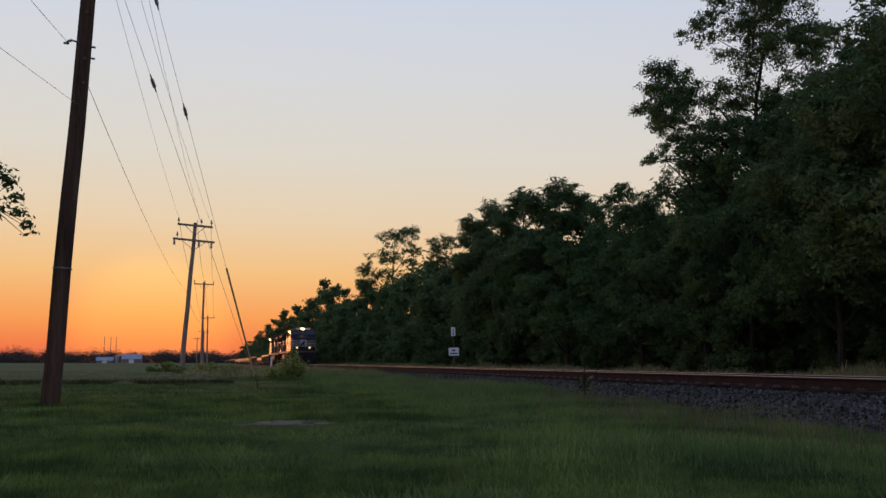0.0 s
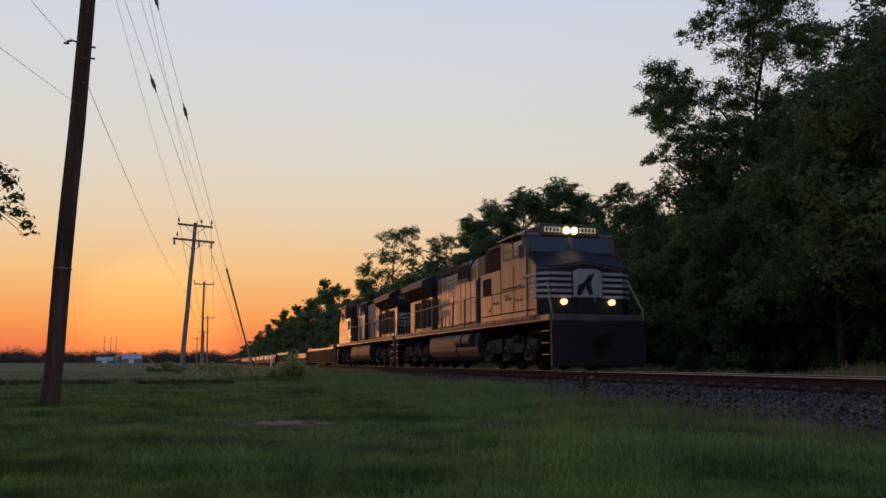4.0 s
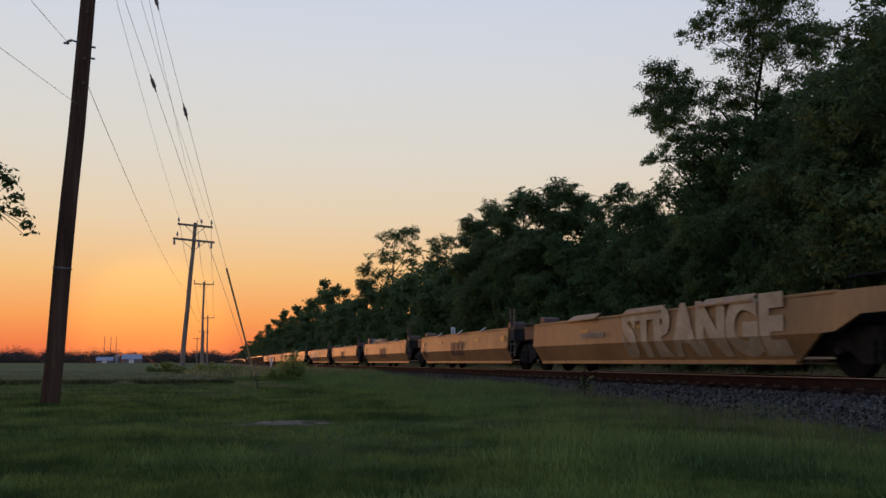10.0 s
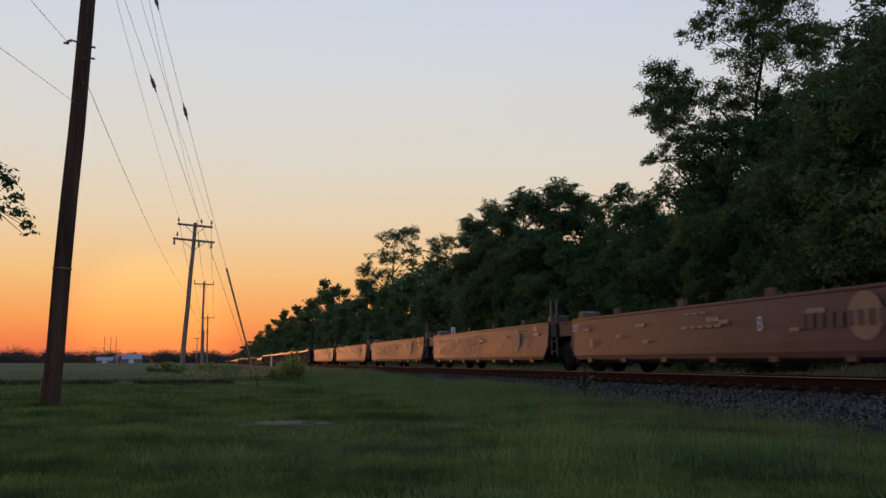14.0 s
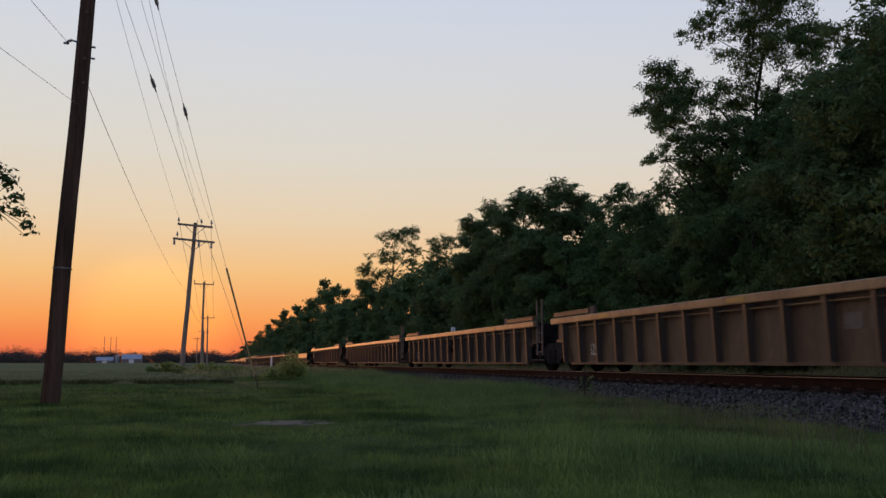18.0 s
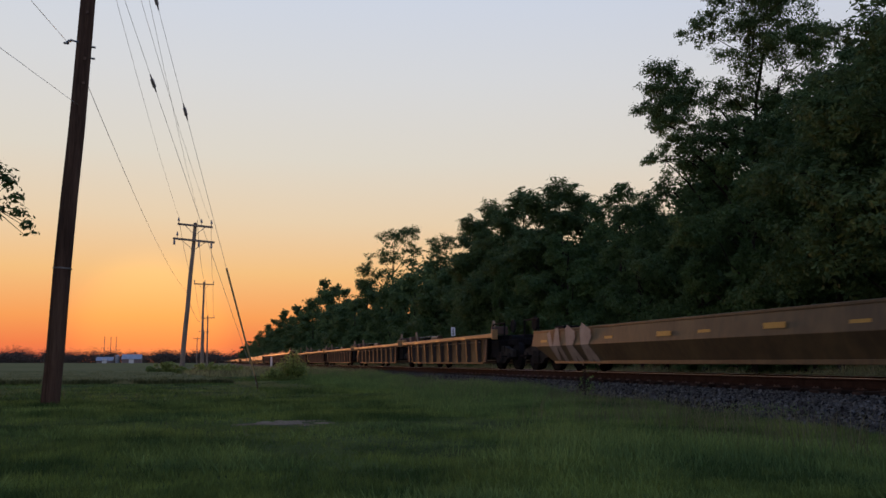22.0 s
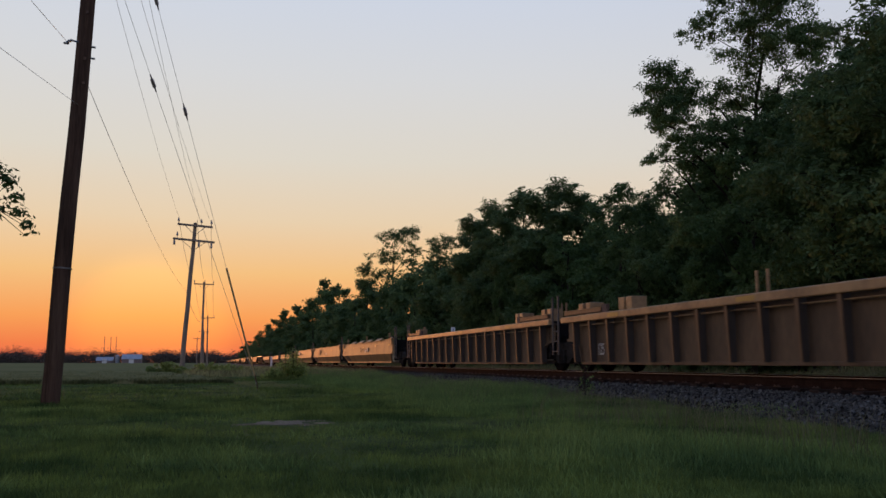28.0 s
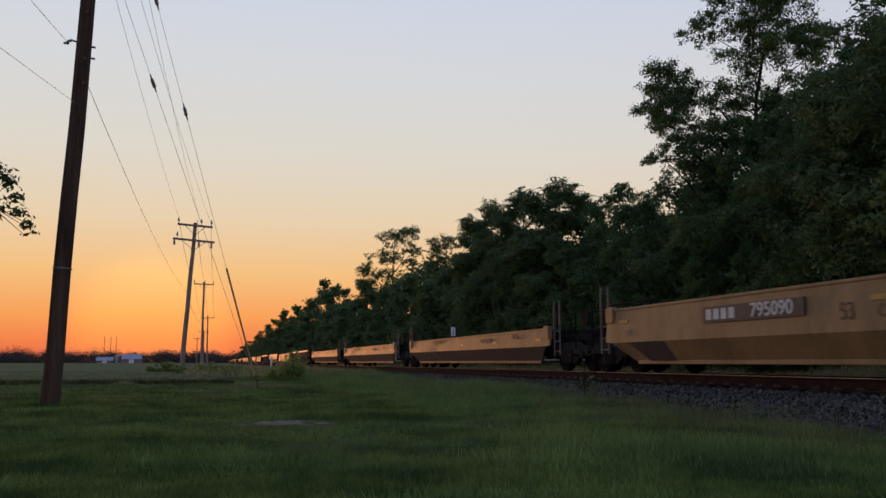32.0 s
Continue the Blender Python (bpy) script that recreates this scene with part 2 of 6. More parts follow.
# ---- mesh helpers ----
def part(name, bm, mat, parent=None, label="", at=None):
    me = bpy.data.meshes.new(name)
    bm.to_mesh(me)
    bm.free()
    me.materials.append(mat)
    ob = new(name, me)
    if parent is not None:
        ob.parent = parent
    if at is not None:
        ob.matrix_basis = at
    if label:
        tagged(ob, label)
    return ob


def share(name, me, parent, at):
    ob = new(name, me)
    ob.parent = parent
    ob.matrix_basis = at
    return ob


def empty(name, m, label, category, group="", kind=""):
    ob = new(name)
    ob.empty_display_size = 0.3
    ob.matrix_basis = m
    return tagged(ob, label, category, group, kind)


def box(bm, x0, x1, y0, y1, z0, z1, bevel=0.0, m=None):
    t = Matrix.Translation(((x0 + x1) / 2, (y0 + y1) / 2, (z0 + z1) / 2)) @ Matrix.Diagonal((abs(x1 - x0), abs(y1 - y0), abs(z1 - z0), 1))
    vs = bmesh.ops.create_cube(bm, size=1, matrix=(m @ t) if m else t)["verts"]
    if bevel:
        es = list({e for v in vs for e in v.link_edges})
        bmesh.ops.bevel(bm, geom=es, offset=bevel, segments=2, affect="EDGES", profile=0.6)
    return bm


def cube(x0, x1, y0, y1, z0, z1, bevel=0.0, m=None):
    return box(bmesh.new(), x0, x1, y0, y1, z0, z1, bevel, m)


def tube(bm, a, b, r0, r1=None, seg=8):
    a, b = Vector(a), Vector(b)
    r1 = r0 if r1 is None else r1
    d = b - a
    m = Matrix.Translation((a + b) / 2) @ d.to_track_quat("Z", "Y").to_matrix().to_4x4()
    bmesh.ops.create_cone(bm, cap_ends=True, segments=seg, radius1=r0, radius2=r1, depth=d.length, matrix=m)
    return bm


def pipe(points, radii, seg=8):
    """One continuous round bar through the points."""
    pts = [Vector(p) for p in points]
    bm = bmesh.new()
    rings = []
    for i, p in enumerate(pts):
        d = (pts[min(i + 1, len(pts) - 1)] - pts[max(i - 1, 0)]).normalized()
        q = d.to_track_quat("Z", "Y").to_matrix()
        r = radii[i] if isinstance(radii, (list, tuple)) else radii
        if 0 < i < len(pts) - 1:
            r /= max(0.5, math.cos(0.5 * (pts[i] - pts[i - 1]).angle(pts[i + 1] - pts[i])))
        rings.append([bm.verts.new(p + q @ Vector((r * math.cos(k * math.tau / seg), r * math.sin(k * math.tau / seg), 0))) for k in range(seg)])
    for a, b in zip(rings, rings[1:]):
        # match the rings where the frame turns
        j = min(range(seg), key=lambda k: sum((a[i].co - b[(i + k) % seg].co).length for i in range(0, seg, 2)))
        for k in range(seg):
            bm.faces.new((a[k], a[(k + 1) % seg], b[(k + 1 + j) % seg], b[(k + j) % seg]))
    bm.faces.new(rings[0][::-1])
    bm.faces.new(rings[-1])
    bmesh.ops.recalc_face_normals(bm, faces=bm.faces)
    return bm


def line(points, r, seg=6):
    return pipe(points, r, seg)


def prism(outline, x0, x1, bm=None):
    """A (y, z) outline extruded from x0 to x1."""
    bm = bm or bmesh.new()
    a = [bm.verts.new((x0, y, z)) for y, z in outline]
    b = [bm.verts.new((x1, y, z)) for y, z in outline]
    n = len(outline)
    fs = [bm.faces.new(a), bm.faces.new(b[::-1])]
    for i in range(n):
        fs.append(bm.faces.new((a[i], b[i], b[(i + 1) % n], a[(i + 1) % n])))
    bmesh.ops.recalc_face_normals(bm, faces=fs)
    return bm


def loft(outline, y0, y1, bm=None):
    """An (x, z) outline extruded from y0 to y1."""
    bm = bm or bmesh.new()
    a = [bm.verts.new((x, y0, z)) for x, z in outline]
    b = [bm.verts.new((x, y1, z)) for x, z in outline]
    n = len(outline)
    fs = [bm.faces.new(a), bm.faces.new(b[::-1])]
    for i in range(n):
        fs.append(bm.faces.new((a[i], b[i], b[(i + 1) % n], a[(i + 1) % n])))
    bmesh.ops.recalc_face_normals(bm, faces=fs)
    return bm


def fold(ob, zc=0.7, slope=0.545, gap=0.008):
    """Bend what is painted on a creased side in to follow its lower slope."""
    me = ob.data
    dz = ob.matrix_basis.translation.z
    bm = bmesh.new()
    bm.from_mesh(me)
    bmesh.ops.triangulate(bm, faces=bm.faces)
    bmesh.ops.bisect_plane(bm, geom=bm.verts[:] + bm.edges[:] + bm.faces[:], plane_co=(0, 0, zc - dz), plane_no=(0, 0, 1))
    for v in bm.verts:
        below = zc - dz - v.co.z
        if below > 0:
            v.co.x += below * slope - gap * min(1, below * 20)
    bm.to_mesh(me)
    bm.free()
    return ob


def lettering(text, size, mat, parent, m, name="lettering", squash=1.0, fat=0.0):
    """Flat letters of the built-in font as a mesh, standing on the plane x = 0 and read from -x."""
    cu = bpy.data.curves.new(name, "FONT")
    cu.body, cu.size, cu.extrude, cu.offset = text, size, 0.003, fat
    cu.align_x, cu.align_y = "CENTER", "CENTER"
    tmp = bpy.data.objects.new(name, cu)
    me = bpy.data.meshes.new_from_object(tmp)
    bpy.data.objects.remove(tmp)
    me.materials.clear()
    me.materials.append(mat)
    # text x -> -y, text y -> z, so that it reads from the -x side
    me.transform(Matrix(((0, 0, -1, 0), (-squash, 0, 0, 0), (0, 1, 0, 0), (0, 0, 0, 1))))
    ob = new(name, me)
    ob.parent = parent
    ob.matrix_basis = m
    return ob


# ---- ground, track bed, rails ----
def ground_z(x, y):
    """Height of the ground: lawn near the camera, a low shoulder towards the track, flat fields beyond."""
    if x < 6.6:
        z = 0.0
    elif x < 9.1:
        z = 0.1 * (x - 6.6) / 2.5
    else:
        z = 0.1 + 0.14 * min(1.0, max(0.0, (x - 13.0) / 2.0))
    z += 0.05 * noise.noise(Vector((x * 0.25, y * 0.25, 3.1))) * (1 if abs(x - 10.6) > 2.5 else 0.2)
    return z


def make_ground():
    xs = [-1500, -700, -300, -150, -80, -50, -34, -24] + [-18 + 0.75 * i for i in range(61)] + [30, 36, 46, 70, 120, 300, 800, 1500]
    ys = [-1500, -700, -300, -120, -60, -30, -15] + [-8 + 1.2 * i for i in range(60)] + [68, 76, 90, 110, 140, 180, 240, 320, 450, 700, 1200, 2200, 4000]
    verts = [(x, y, ground_z(x, y)) for y in ys for x in xs]
    n = len(xs)
    faces = [(j * n + i, j * n + i + 1, (j + 1) * n + i + 1, (j + 1) * n + i) for j in range(len(ys) - 1) for i in range(n - 1)]
    me = bpy.data.meshes.new("ground")
    me.from_pydata(verts, [], faces)
    me.polygons.foreach_set("use_smooth", [True] * len(faces))
    me.materials.append(M["lawn"])
    me.materials.append(M["field"])
    for p in me.polygons:
        c = p.center
        if c.y > 44 or c.x < -25:
            p.material_index = 1
    return tagged(new("ground", me), "uneven mown grass lawn running out into flat fields", "ground", kind="structure")


make_ground()


def make_track_bed():
    bm = bmesh.new()
    prof = [(6.3, -0.08), (6.75, 0.04), (8.1, 0.17), (9.05, 0.212), (12.1, 0.212), (12.6, 0.2), (13.6, 0.1), (14.0, 0.0)]
    ys = [-720, -400, -200, -100] + [-60 + 1.5 * i for i in range(100)] + [100, 140, 200, 320, 500, 800, 1200]
    rows = [[bm.verts.new((x + 0.14 * noise.noise(Vector((x, y * 0.7, 0))), y, z + 0.035 * noise.noise(Vector((x * 2, y * 1.3, 5)))))
             for x, z in prof] for y in ys]
    for a, b in zip(rows, rows[1:]):
        for i in range(len(prof) - 1):
            bm.faces.new((a[i], a[i + 1], b[i + 1], b[i]))
    return tagged(part("track_bed", bm, M["ballast"]), "raised bed of grey crushed-stone ballast under the rails", "track bed", kind="structure")


make_track_bed()


def make_stones():
    """Loose crushed stone over the near shoulder of the bed."""
    rng = np.random.default_rng(5)
    n = 25000
    y = 5 + rng.random(n) ** 1.7 * 45
    x = 6.4 + rng.random(n) * 3.3
    x = np.where(rng.random(n) < 0.07, 5.2 + rng.random(n) * 1.4, x)
    z = np.interp(x, [6.3, 6.75, 8.1, 9.05, 12.1], [0.0, 0.04, 0.17, 0.212, 0.212])
    s = 0.016 + 0.028 * rng.random(n) ** 1.5
    base = np.array([(1, 0, 0), (-1, 0, 0), (0, 1, 0), (0, -1, 0), (0, 0, 1), (0, 0, -1)], float)
    tri = np.array([(0, 2, 4), (2, 1, 4), (1, 3, 4), (3, 0, 4), (2, 0, 5), (1, 2, 5), (3, 1, 5), (0, 3, 5)])
    v = base[None] * (0.65 + 0.7 * rng.random((n, 6, 1))) * s[:, None, None]
    a = rng.random(n) * 6.28
    tl = rng.random(n) * 1.2
    ca, sa, ct, st = np.cos(a), np.sin(a), np.cos(tl), np.sin(tl)
    X = v[:, :, 0] * ca[:, None] - v[:, :, 1] * sa[:, None]
    Y = v[:, :, 0] * sa[:, None] + v[:, :, 1] * ca[:, None]
    Z = v[:, :, 2]
    Y2 = Y * ct[:, None] - Z * st[:, None]
    Z2 = Y * st[:, None] + Z * ct[:, None]
    P = np.stack([X + x[:, None], Y2 + y[:, None], Z2 + z[:, None] + 0.01], -1).reshape(-1, 3)
    F = (tri[None] + 6 * np.arange(n)[:, None, None]).reshape(-1, 3)
    me = bpy.data.meshes.new("ballast_stones")
    me.from_pydata(P.tolist(), [], F.tolist())
    me.materials.append(M["stone"])
    tagged(new("ballast_stones", me), "loose grey crushed stones of the track ballast", "ballast", kind="stuff")


make_stones()

track = empty("railway_track", pose(TRACK_X, 0, 0), "single line of rusty rails on dark wooden ties", "railway track", kind="structure")


def make_rail(x):
    foot, web, head = 0.07, 0.009, 0.036
    z0, z1 = RAIL_Z - 0.186, RAIL_Z
    prof = [(-foot, z0), (foot, z0), (foot, z0 + 0.012), (web, z0 + 0.035), (web, z1 - 0.045), (head, z1 - 0.036), (head, z1 - 0.008),
            (-head, z1 - 0.008), (-head, z1 - 0.036), (-web, z1 - 0.045), (-web, z0 + 0.035), (-foot, z0 + 0.012)]
    r = part("rail", loft([(x + a, b) for a, b in prof], -720, 1200), M["rail_side"], track, "rusty steel rail with a worn bright head")
    part("rail_head", cube(x - 0.033, x + 0.033, -720, 1200, z1 - 0.008, z1, 0), M["rail_top"], r, "polished running surface of the rail")


for side in (-0.75, 0.75):
    make_rail(side)

# ties: the near ones are pieces of their own, the rest are joined
tie_bm = cube(-1.3, 1.3, -0.115, 0.115, -0.18, 0.0, 0.012)
tie_me = bpy.data.meshes.new("tie")
tie_bm.to_mesh(tie_me)
tie_bm.free()
tie_me.materials.append(M["tie"])
for i in range(130):
    y = 2.0 + 0.52 * i
    share("tie", tie_me, track, pose(0.04 * math.sin(i * 7.3), y + 0.02 * math.sin(i * 3.1), RAIL_Z - 0.182, 0, 0, 0.6 * math.sin(i * 5.7)))
bm = bmesh.new()
for i in range(260):
    box(bm, -1.3, 1.3, 69.6 + 0.52 * i - 0.115, 69.6 + 0.52 * i + 0.115, RAIL_Z - 0.36, RAIL_Z - 0.182)
tagged(part("far_ties", bm, M["tie"], track), kind="stuff")
plate_me = bpy.data.meshes.new("tie_plate")
bm = cube(-0.1, 0.1, -0.09, 0.09, 0, 0.012, 0.003)
for sx in (-0.085, 0.085):
    box(bm, sx - 0.012, sx + 0.012, -0.06, -0.035, 0.012, 0.035)
    box(bm, sx - 0.012, sx + 0.012, 0.035, 0.06, 0.012, 0.035)
bm.to_mesh(plate_me)
bm.free()
plate_me.materials.append(M["plate"])
for i in range(60):
    share("tie_plate", plate_me, track, pose(-0.75, 2.0 + 0.52 * i, RAIL_Z - 0.182))


# ---- grass ----
def grass(name, mat, n, place, height, width, lean, seed, label, bend=True):
    """Blades on the ground: single narrow leaning triangles, or bent ones of two faces."""
    rng = np.random.default_rng(seed)
    x, y = place(rng, n)
    n = len(x)
    z = np.interp(x, [-50, 6.4, 6.75, 8.1, 9.1, 12.4, 13.0, 15.0, 60], [0, 0, 0.04, 0.17, 0.23, 0.2, 0.12, 0.23, 0.24])
    h = height(rng, x, y)
    a = rng.random(n) * 6.283
    w = width * (0.6 + 0.8 * rng.random(n))
    dx, dy = np.cos(a) * w, np.sin(a) * w
    la = rng.random(n) * 6.283
    ln = lean * h * rng.random(n)
    lx, ly = np.cos(la) * ln, np.sin(la) * ln
    low = [np.stack([x - dx, y - dy, z - 0.03], -1), np.stack([x + dx, y + dy, z - 0.03], -1)]
    tip = [np.stack([x + lx, y + ly, z + h], -1)]
    mid = [np.stack([x + lx * 0.4 + dx * 0.8, y + ly * 0.4 + dy * 0.8, z + h * 0.62], -1), np.stack([x + lx * 0.4 - dx * 0.8, y + ly * 0.4 - dy * 0.8, z + h * 0.62], -1)] if bend else []
    P = np.stack(low + mid + tip, 1)
    k = P.shape[1]
    base = (k * np.arange(n, dtype=np.int32))[:, None]
    if bend:
        loops = (np.array([0, 1, 2, 3, 3, 2, 4], dtype=np.int32)[None] + base).reshape(-1)
        starts = (np.array([0, 4], dtype=np.int32)[None] + 7 * np.arange(n, dtype=np.int32)[:, None]).reshape(-1)
    else:
        loops = (np.array([0, 1, 2], dtype=np.int32)[None] + base).reshape(-1)
        starts = 3 * np.arange(n, dtype=np.int32)
    me = bpy.data.meshes.new(name)
    me.vertices.add(k * n)
    me.vertices.foreach_set("co", P.reshape(-1))
    me.loops.add(len(loops))
    me.loops.foreach_set("vertex_index", loops)
    me.polygons.add(len(starts))
    me.polygons.foreach_set("loop_start", starts)
    me.update(calc_edges=True)
    me.materials.append(mat)
    return tagged(new(name, me), label, "grass", kind="stuff")


def wedge(y0, y1, left, right, power):
    """Random points in the strip between two rays from the origin."""
    def f(rng, n):
        y = y0 + rng.random(n) ** power * (y1 - y0)
        u = rng.random(n)
        return y * (left + (right - left) * u), y
    return f


def waves(x, y, s, seed):
    """A cheap smooth field of patches, about -1 to 1, 1 / s metres across."""
    rng = np.random.default_rng(int(seed * 100))
    out = np.zeros(len(x))
    for k in range(7):
        a, f, p = rng.random() * 6.283, s * (0.5 + 1.1 * rng.random()) * 4, rng.random() * 6.283
        out += np.sin((x * math.cos(a) + y * math.sin(a)) * f + p)
    return out / 3.0


def lawn_h(rng, x, y):
    p = waves(x, y, 0.35, 1.0)
    q = waves(x, y, 1.3, 2.0)
    dirt = np.exp(-(((x - 0.78) / 0.75) ** 2 + ((y - 10.3) / 0.65) ** 2) * 1.6)
    edge = np.clip((x - 3.0) / 3.5, 0, 1)
    return (0.022 + 0.03 * rng.random(len(x)) + 0.035 * np.clip(p, 0, 1) + 0.03 * np.clip(q, 0, 1) * rng.random(len(x)) + 0.07 * edge * rng.random(len(x))) * (1 - 0.88 * dirt)


def lawn_area(rng, n):
    x, y = wedge(3.6, 17, -0.3, 0.95, 1.35)(rng, n)
    edge = np.interp(y, [4, 8, 12, 18], [5.6, 6.2, 6.6, 6.8])
    # tufts: blades drawn together round their crowns
    x, y = x + 0.035 * np.sin(x * 61 + 3 * np.sin(y * 17)), y + 0.035 * np.sin(y * 53 + 3 * np.sin(x * 19))
    return np.where(x > edge, edge - 3.0 * rng.random(n) ** 2, x), y


grass("lawn_grass", M["blade"], 260000, lawn_area, lawn_h, 0.0052, 1.5, 11, "short green lawn grass with uneven tufts", False)


def weed_h(rng, x, y):
    return 0.03 + 0.07 * rng.random(len(x))


def weed_patches(rng, n):
    x, y = lawn_area(rng, n * 3)
    keep = waves(x, y, 0.6, 5.0) > 0.45
    return x[keep][:n], y[keep][:n]


grass("lawn_weeds", M["weed"], 26000, weed_patches, weed_h, 0.009, 1.6, 16, "patches of broad pale weeds in the lawn", False)


def far_lawn(rng, n):
    x, y = wedge(15, 46, -0.3, 0.5, 1.2)(rng, n)
    x = np.where(x > 6.3, 6.3 - 5 * rng.random(n), x)
    crop = (y > 30.2) & (x < 0.6 - 0.14 * (y - 30))
    return x[~crop], y[~crop]


grass("far_lawn_grass", M["blade"], 90000, far_lawn, lawn_h, 0.011, 1.5, 12, "short green grass farther out on the lawn", False)


def verge_edge(y):
    return np.interp(y, [4, 8, 12, 18, 26, 40, 60], [4.8, 5.7, 6.4, 6.95, 7.2, 7.2, 7.1])


def verge(rng, n):
    y = 4.0 + rng.random(n) ** 1.3 * 50
    edge = verge_edge(y)
    edge = edge + 0.55 * waves(edge, y, 0.4, 8.0)
    x = edge + 0.35 * rng.normal(size=n) - rng.random(n) ** 1.3 * (2.9 + 0.02 * y)
    return x, y


def tall_h(rng, x, y):
    p = waves(x, y, 0.25, 4.0)
    on_stone = np.clip((x - verge_edge(y) + 0.1) / 0.5, 0, 1)
    return (1 - 0.7 * on_stone) * (0.05 + (0.12 + 0.24 * np.clip(p + 0.2, 0, 1)) * rng.random(len(x))) * np.clip(0.15 + y / 19, 0.32, 1)


grass("verge_grass", M["weed"], 105000, verge, tall_h, 0.0029, 1.1, 13, "tall thin uncut grass along the ballast")


def seed_edge(rng, n):
    y = 5 + rng.random(n) ** 1.2 * 44
    x = verge_edge(y) + 0.2 * rng.normal(size=n) - rng.random(n) ** 1.2 * 2.4
    keep = waves(x, y, 0.3, 7.0) > -0.25
    return x[keep], y[keep]


grass("seed_grass", M["seed"], 9000, seed_edge, lambda rng, x, y: 0.16 + 0.22 * rng.random(len(x)), 0.0022, 0.8, 17,
      "thin dry seed stalks at the edge of the ballast")


def far_verge(rng, n):
    y = 8 + rng.random(n) ** 1.2 * 110
    return 13.4 + rng.random(n) ** 0.8 * 3.2, y


def far_verge_h(rng, x, y):
    return (0.1 + 0.36 * rng.random(len(x)) ** 1.8) * (0.75 + 0.5 * np.clip(waves(x, y, 0.3, 3.0), -1, 1)) + 0.04


grass("dry_grass", M["straw"], 46000, far_verge, far_verge_h, 0.009, 1.1, 14, "dry yellowish grass on the far side of the track")


def rough_strip(rng, n):
    y = 42 + rng.random(n) * 60
    x = -1.5 + rng.random(n) * 9.5
    return x, y


grass("rough_grass", M["straw"], 22000, rough_strip, lambda rng, x, y: 0.08 + 0.3 * rng.random(len(x)) ** 1.5, 0.016, 0.8, 15,
      "rough unmown grass between the poles and the track")


# ---- crop field beyond the lawn ----
def field_edge(y):
    """x at which the crop ends towards the poles."""
    return float(np.interp(y, [30, 50, 90, 250, 700], [0.6, -2.2, -3.4, -6.0, -14.0]))


def make_field():
    ys = [30.2 + 0.9 * i for i in range(40)] + [70, 78, 90, 110, 140, 190, 260, 360, 500, 690]
    us = [i / 60 for i in range(61)]
    bm = bmesh.new()
    rows = []
    for y in ys:
        right, left = field_edge(y), -0.55 * y - 16
        row = []
        for u in us:
            x = right + (left - right) * u ** 1.6
            yy = y + (0.25 * noise.noise(Vector((x * 0.9, 3.0, 0))) if y < 31 else 0)
            row.append(bm.verts.new((x, yy, 0.15 + 0.035 * noise.noise(Vector((x * 0.8, y * 0.8, 2.0))) + (0.02 * math.sin(x * 8.2) if y < 70 else 0))))
        rows.append(row)
    for a, b in zip(rows, rows[1:]):
        for i in range(len(us) - 1):
            bm.faces.new((a[i], b[i], b[i + 1], a[i + 1]))
    # the near and the right-hand edges of the stand come down to the ground
    for edge in (rows[0], [r[0] for r in rows]):
        feet = [bm.verts.new((v.co.x + (0.1 if edge is not rows[0] else 0), v.co.y - (0.08 if edge is rows[0] else 0), -0.06)) for v in edge]
        for i in range(len(edge) - 1):
            bm.faces.new((edge[i], edge[i + 1], feet[i + 1], feet[i]))
    bmesh.ops.recalc_face_normals(bm, faces=bm.faces)
    tagged(part("crop_field", bm, M["field"]), "low even crop field with a dark rough edge", "field", kind="structure")


make_field()


def crop_area(rng, n):
    y = 30.1 + 32 * rng.random(n) ** 2.2
    right, left = np.interp(y, [30, 50, 90], [0.6, -2.2, -3.4]), -0.36 * y - 4
    return right + (left - right) * rng.random(n) + 0.1, y


grass("crop_leaves", M["crop"], 60000, crop_area, lambda rng, x, y: 0.08 + 0.13 * rng.random(len(x)), 0.02, 0.7, 19,
      "broad leaves of the crop along the field's edge")


def make_dirt(cx, cy, rx, ry, seed):
    """A thin ragged patch of soil, slightly domed."""
    bm = bmesh.new()
    mid = bm.verts.new((cx, cy, 0.016 + ground_z(cx, cy)))
    ring = []
    for i in range(30):
        a = i / 30 * math.tau
        c, q = math.cos(a), math.sin(a)
        r = 1 + 0.7 * noise.noise(Vector((c * 2.2, q * 2.2, seed))) + 0.5 * noise.noise(Vector((c * 6, q * 6, seed)))
        ring.append(bm.verts.new((cx + rx * r * c, cy + ry * r * q, 0.002 + ground_z(cx, cy))))
    for a, b in zip(ring, ring[1:] + ring[:1]):
        bm.faces.new((mid, a, b))
    tagged(part("bare_soil", bm, M["soil"]), "bare patch of pale dry soil in the lawn", "soil", kind="structure")


rng = random.Random(60)
for i in range(17):
    make_dirt(0.78 + rng.gauss(0, 0.3), 10.3 + rng.gauss(0, 0.28), rng.uniform(0.06, 0.2), rng.uniform(0.05, 0.12), 3.0 * i)


# ---- trees ----
def quads_mesh(name, V, mat):
    """A mesh of loose quads from an (n, 4, 3) array."""
    n = len(V)
    me = bpy.data.meshes.new(name)
    me.vertices.add(4 * n)
    me.vertices.foreach_set("co", V.reshape(-1))
    me.loops.add(4 * n)
    me.loops.foreach_set("vertex_index", np.arange(4 * n, dtype=np.int32))
    me.polygons.add(n)
    me.polygons.foreach_set("loop_start", np.arange(0, 4 * n, 4, dtype=np.int32))
    me.update(calc_edges=True)
    me.materials.append(mat)
    return me


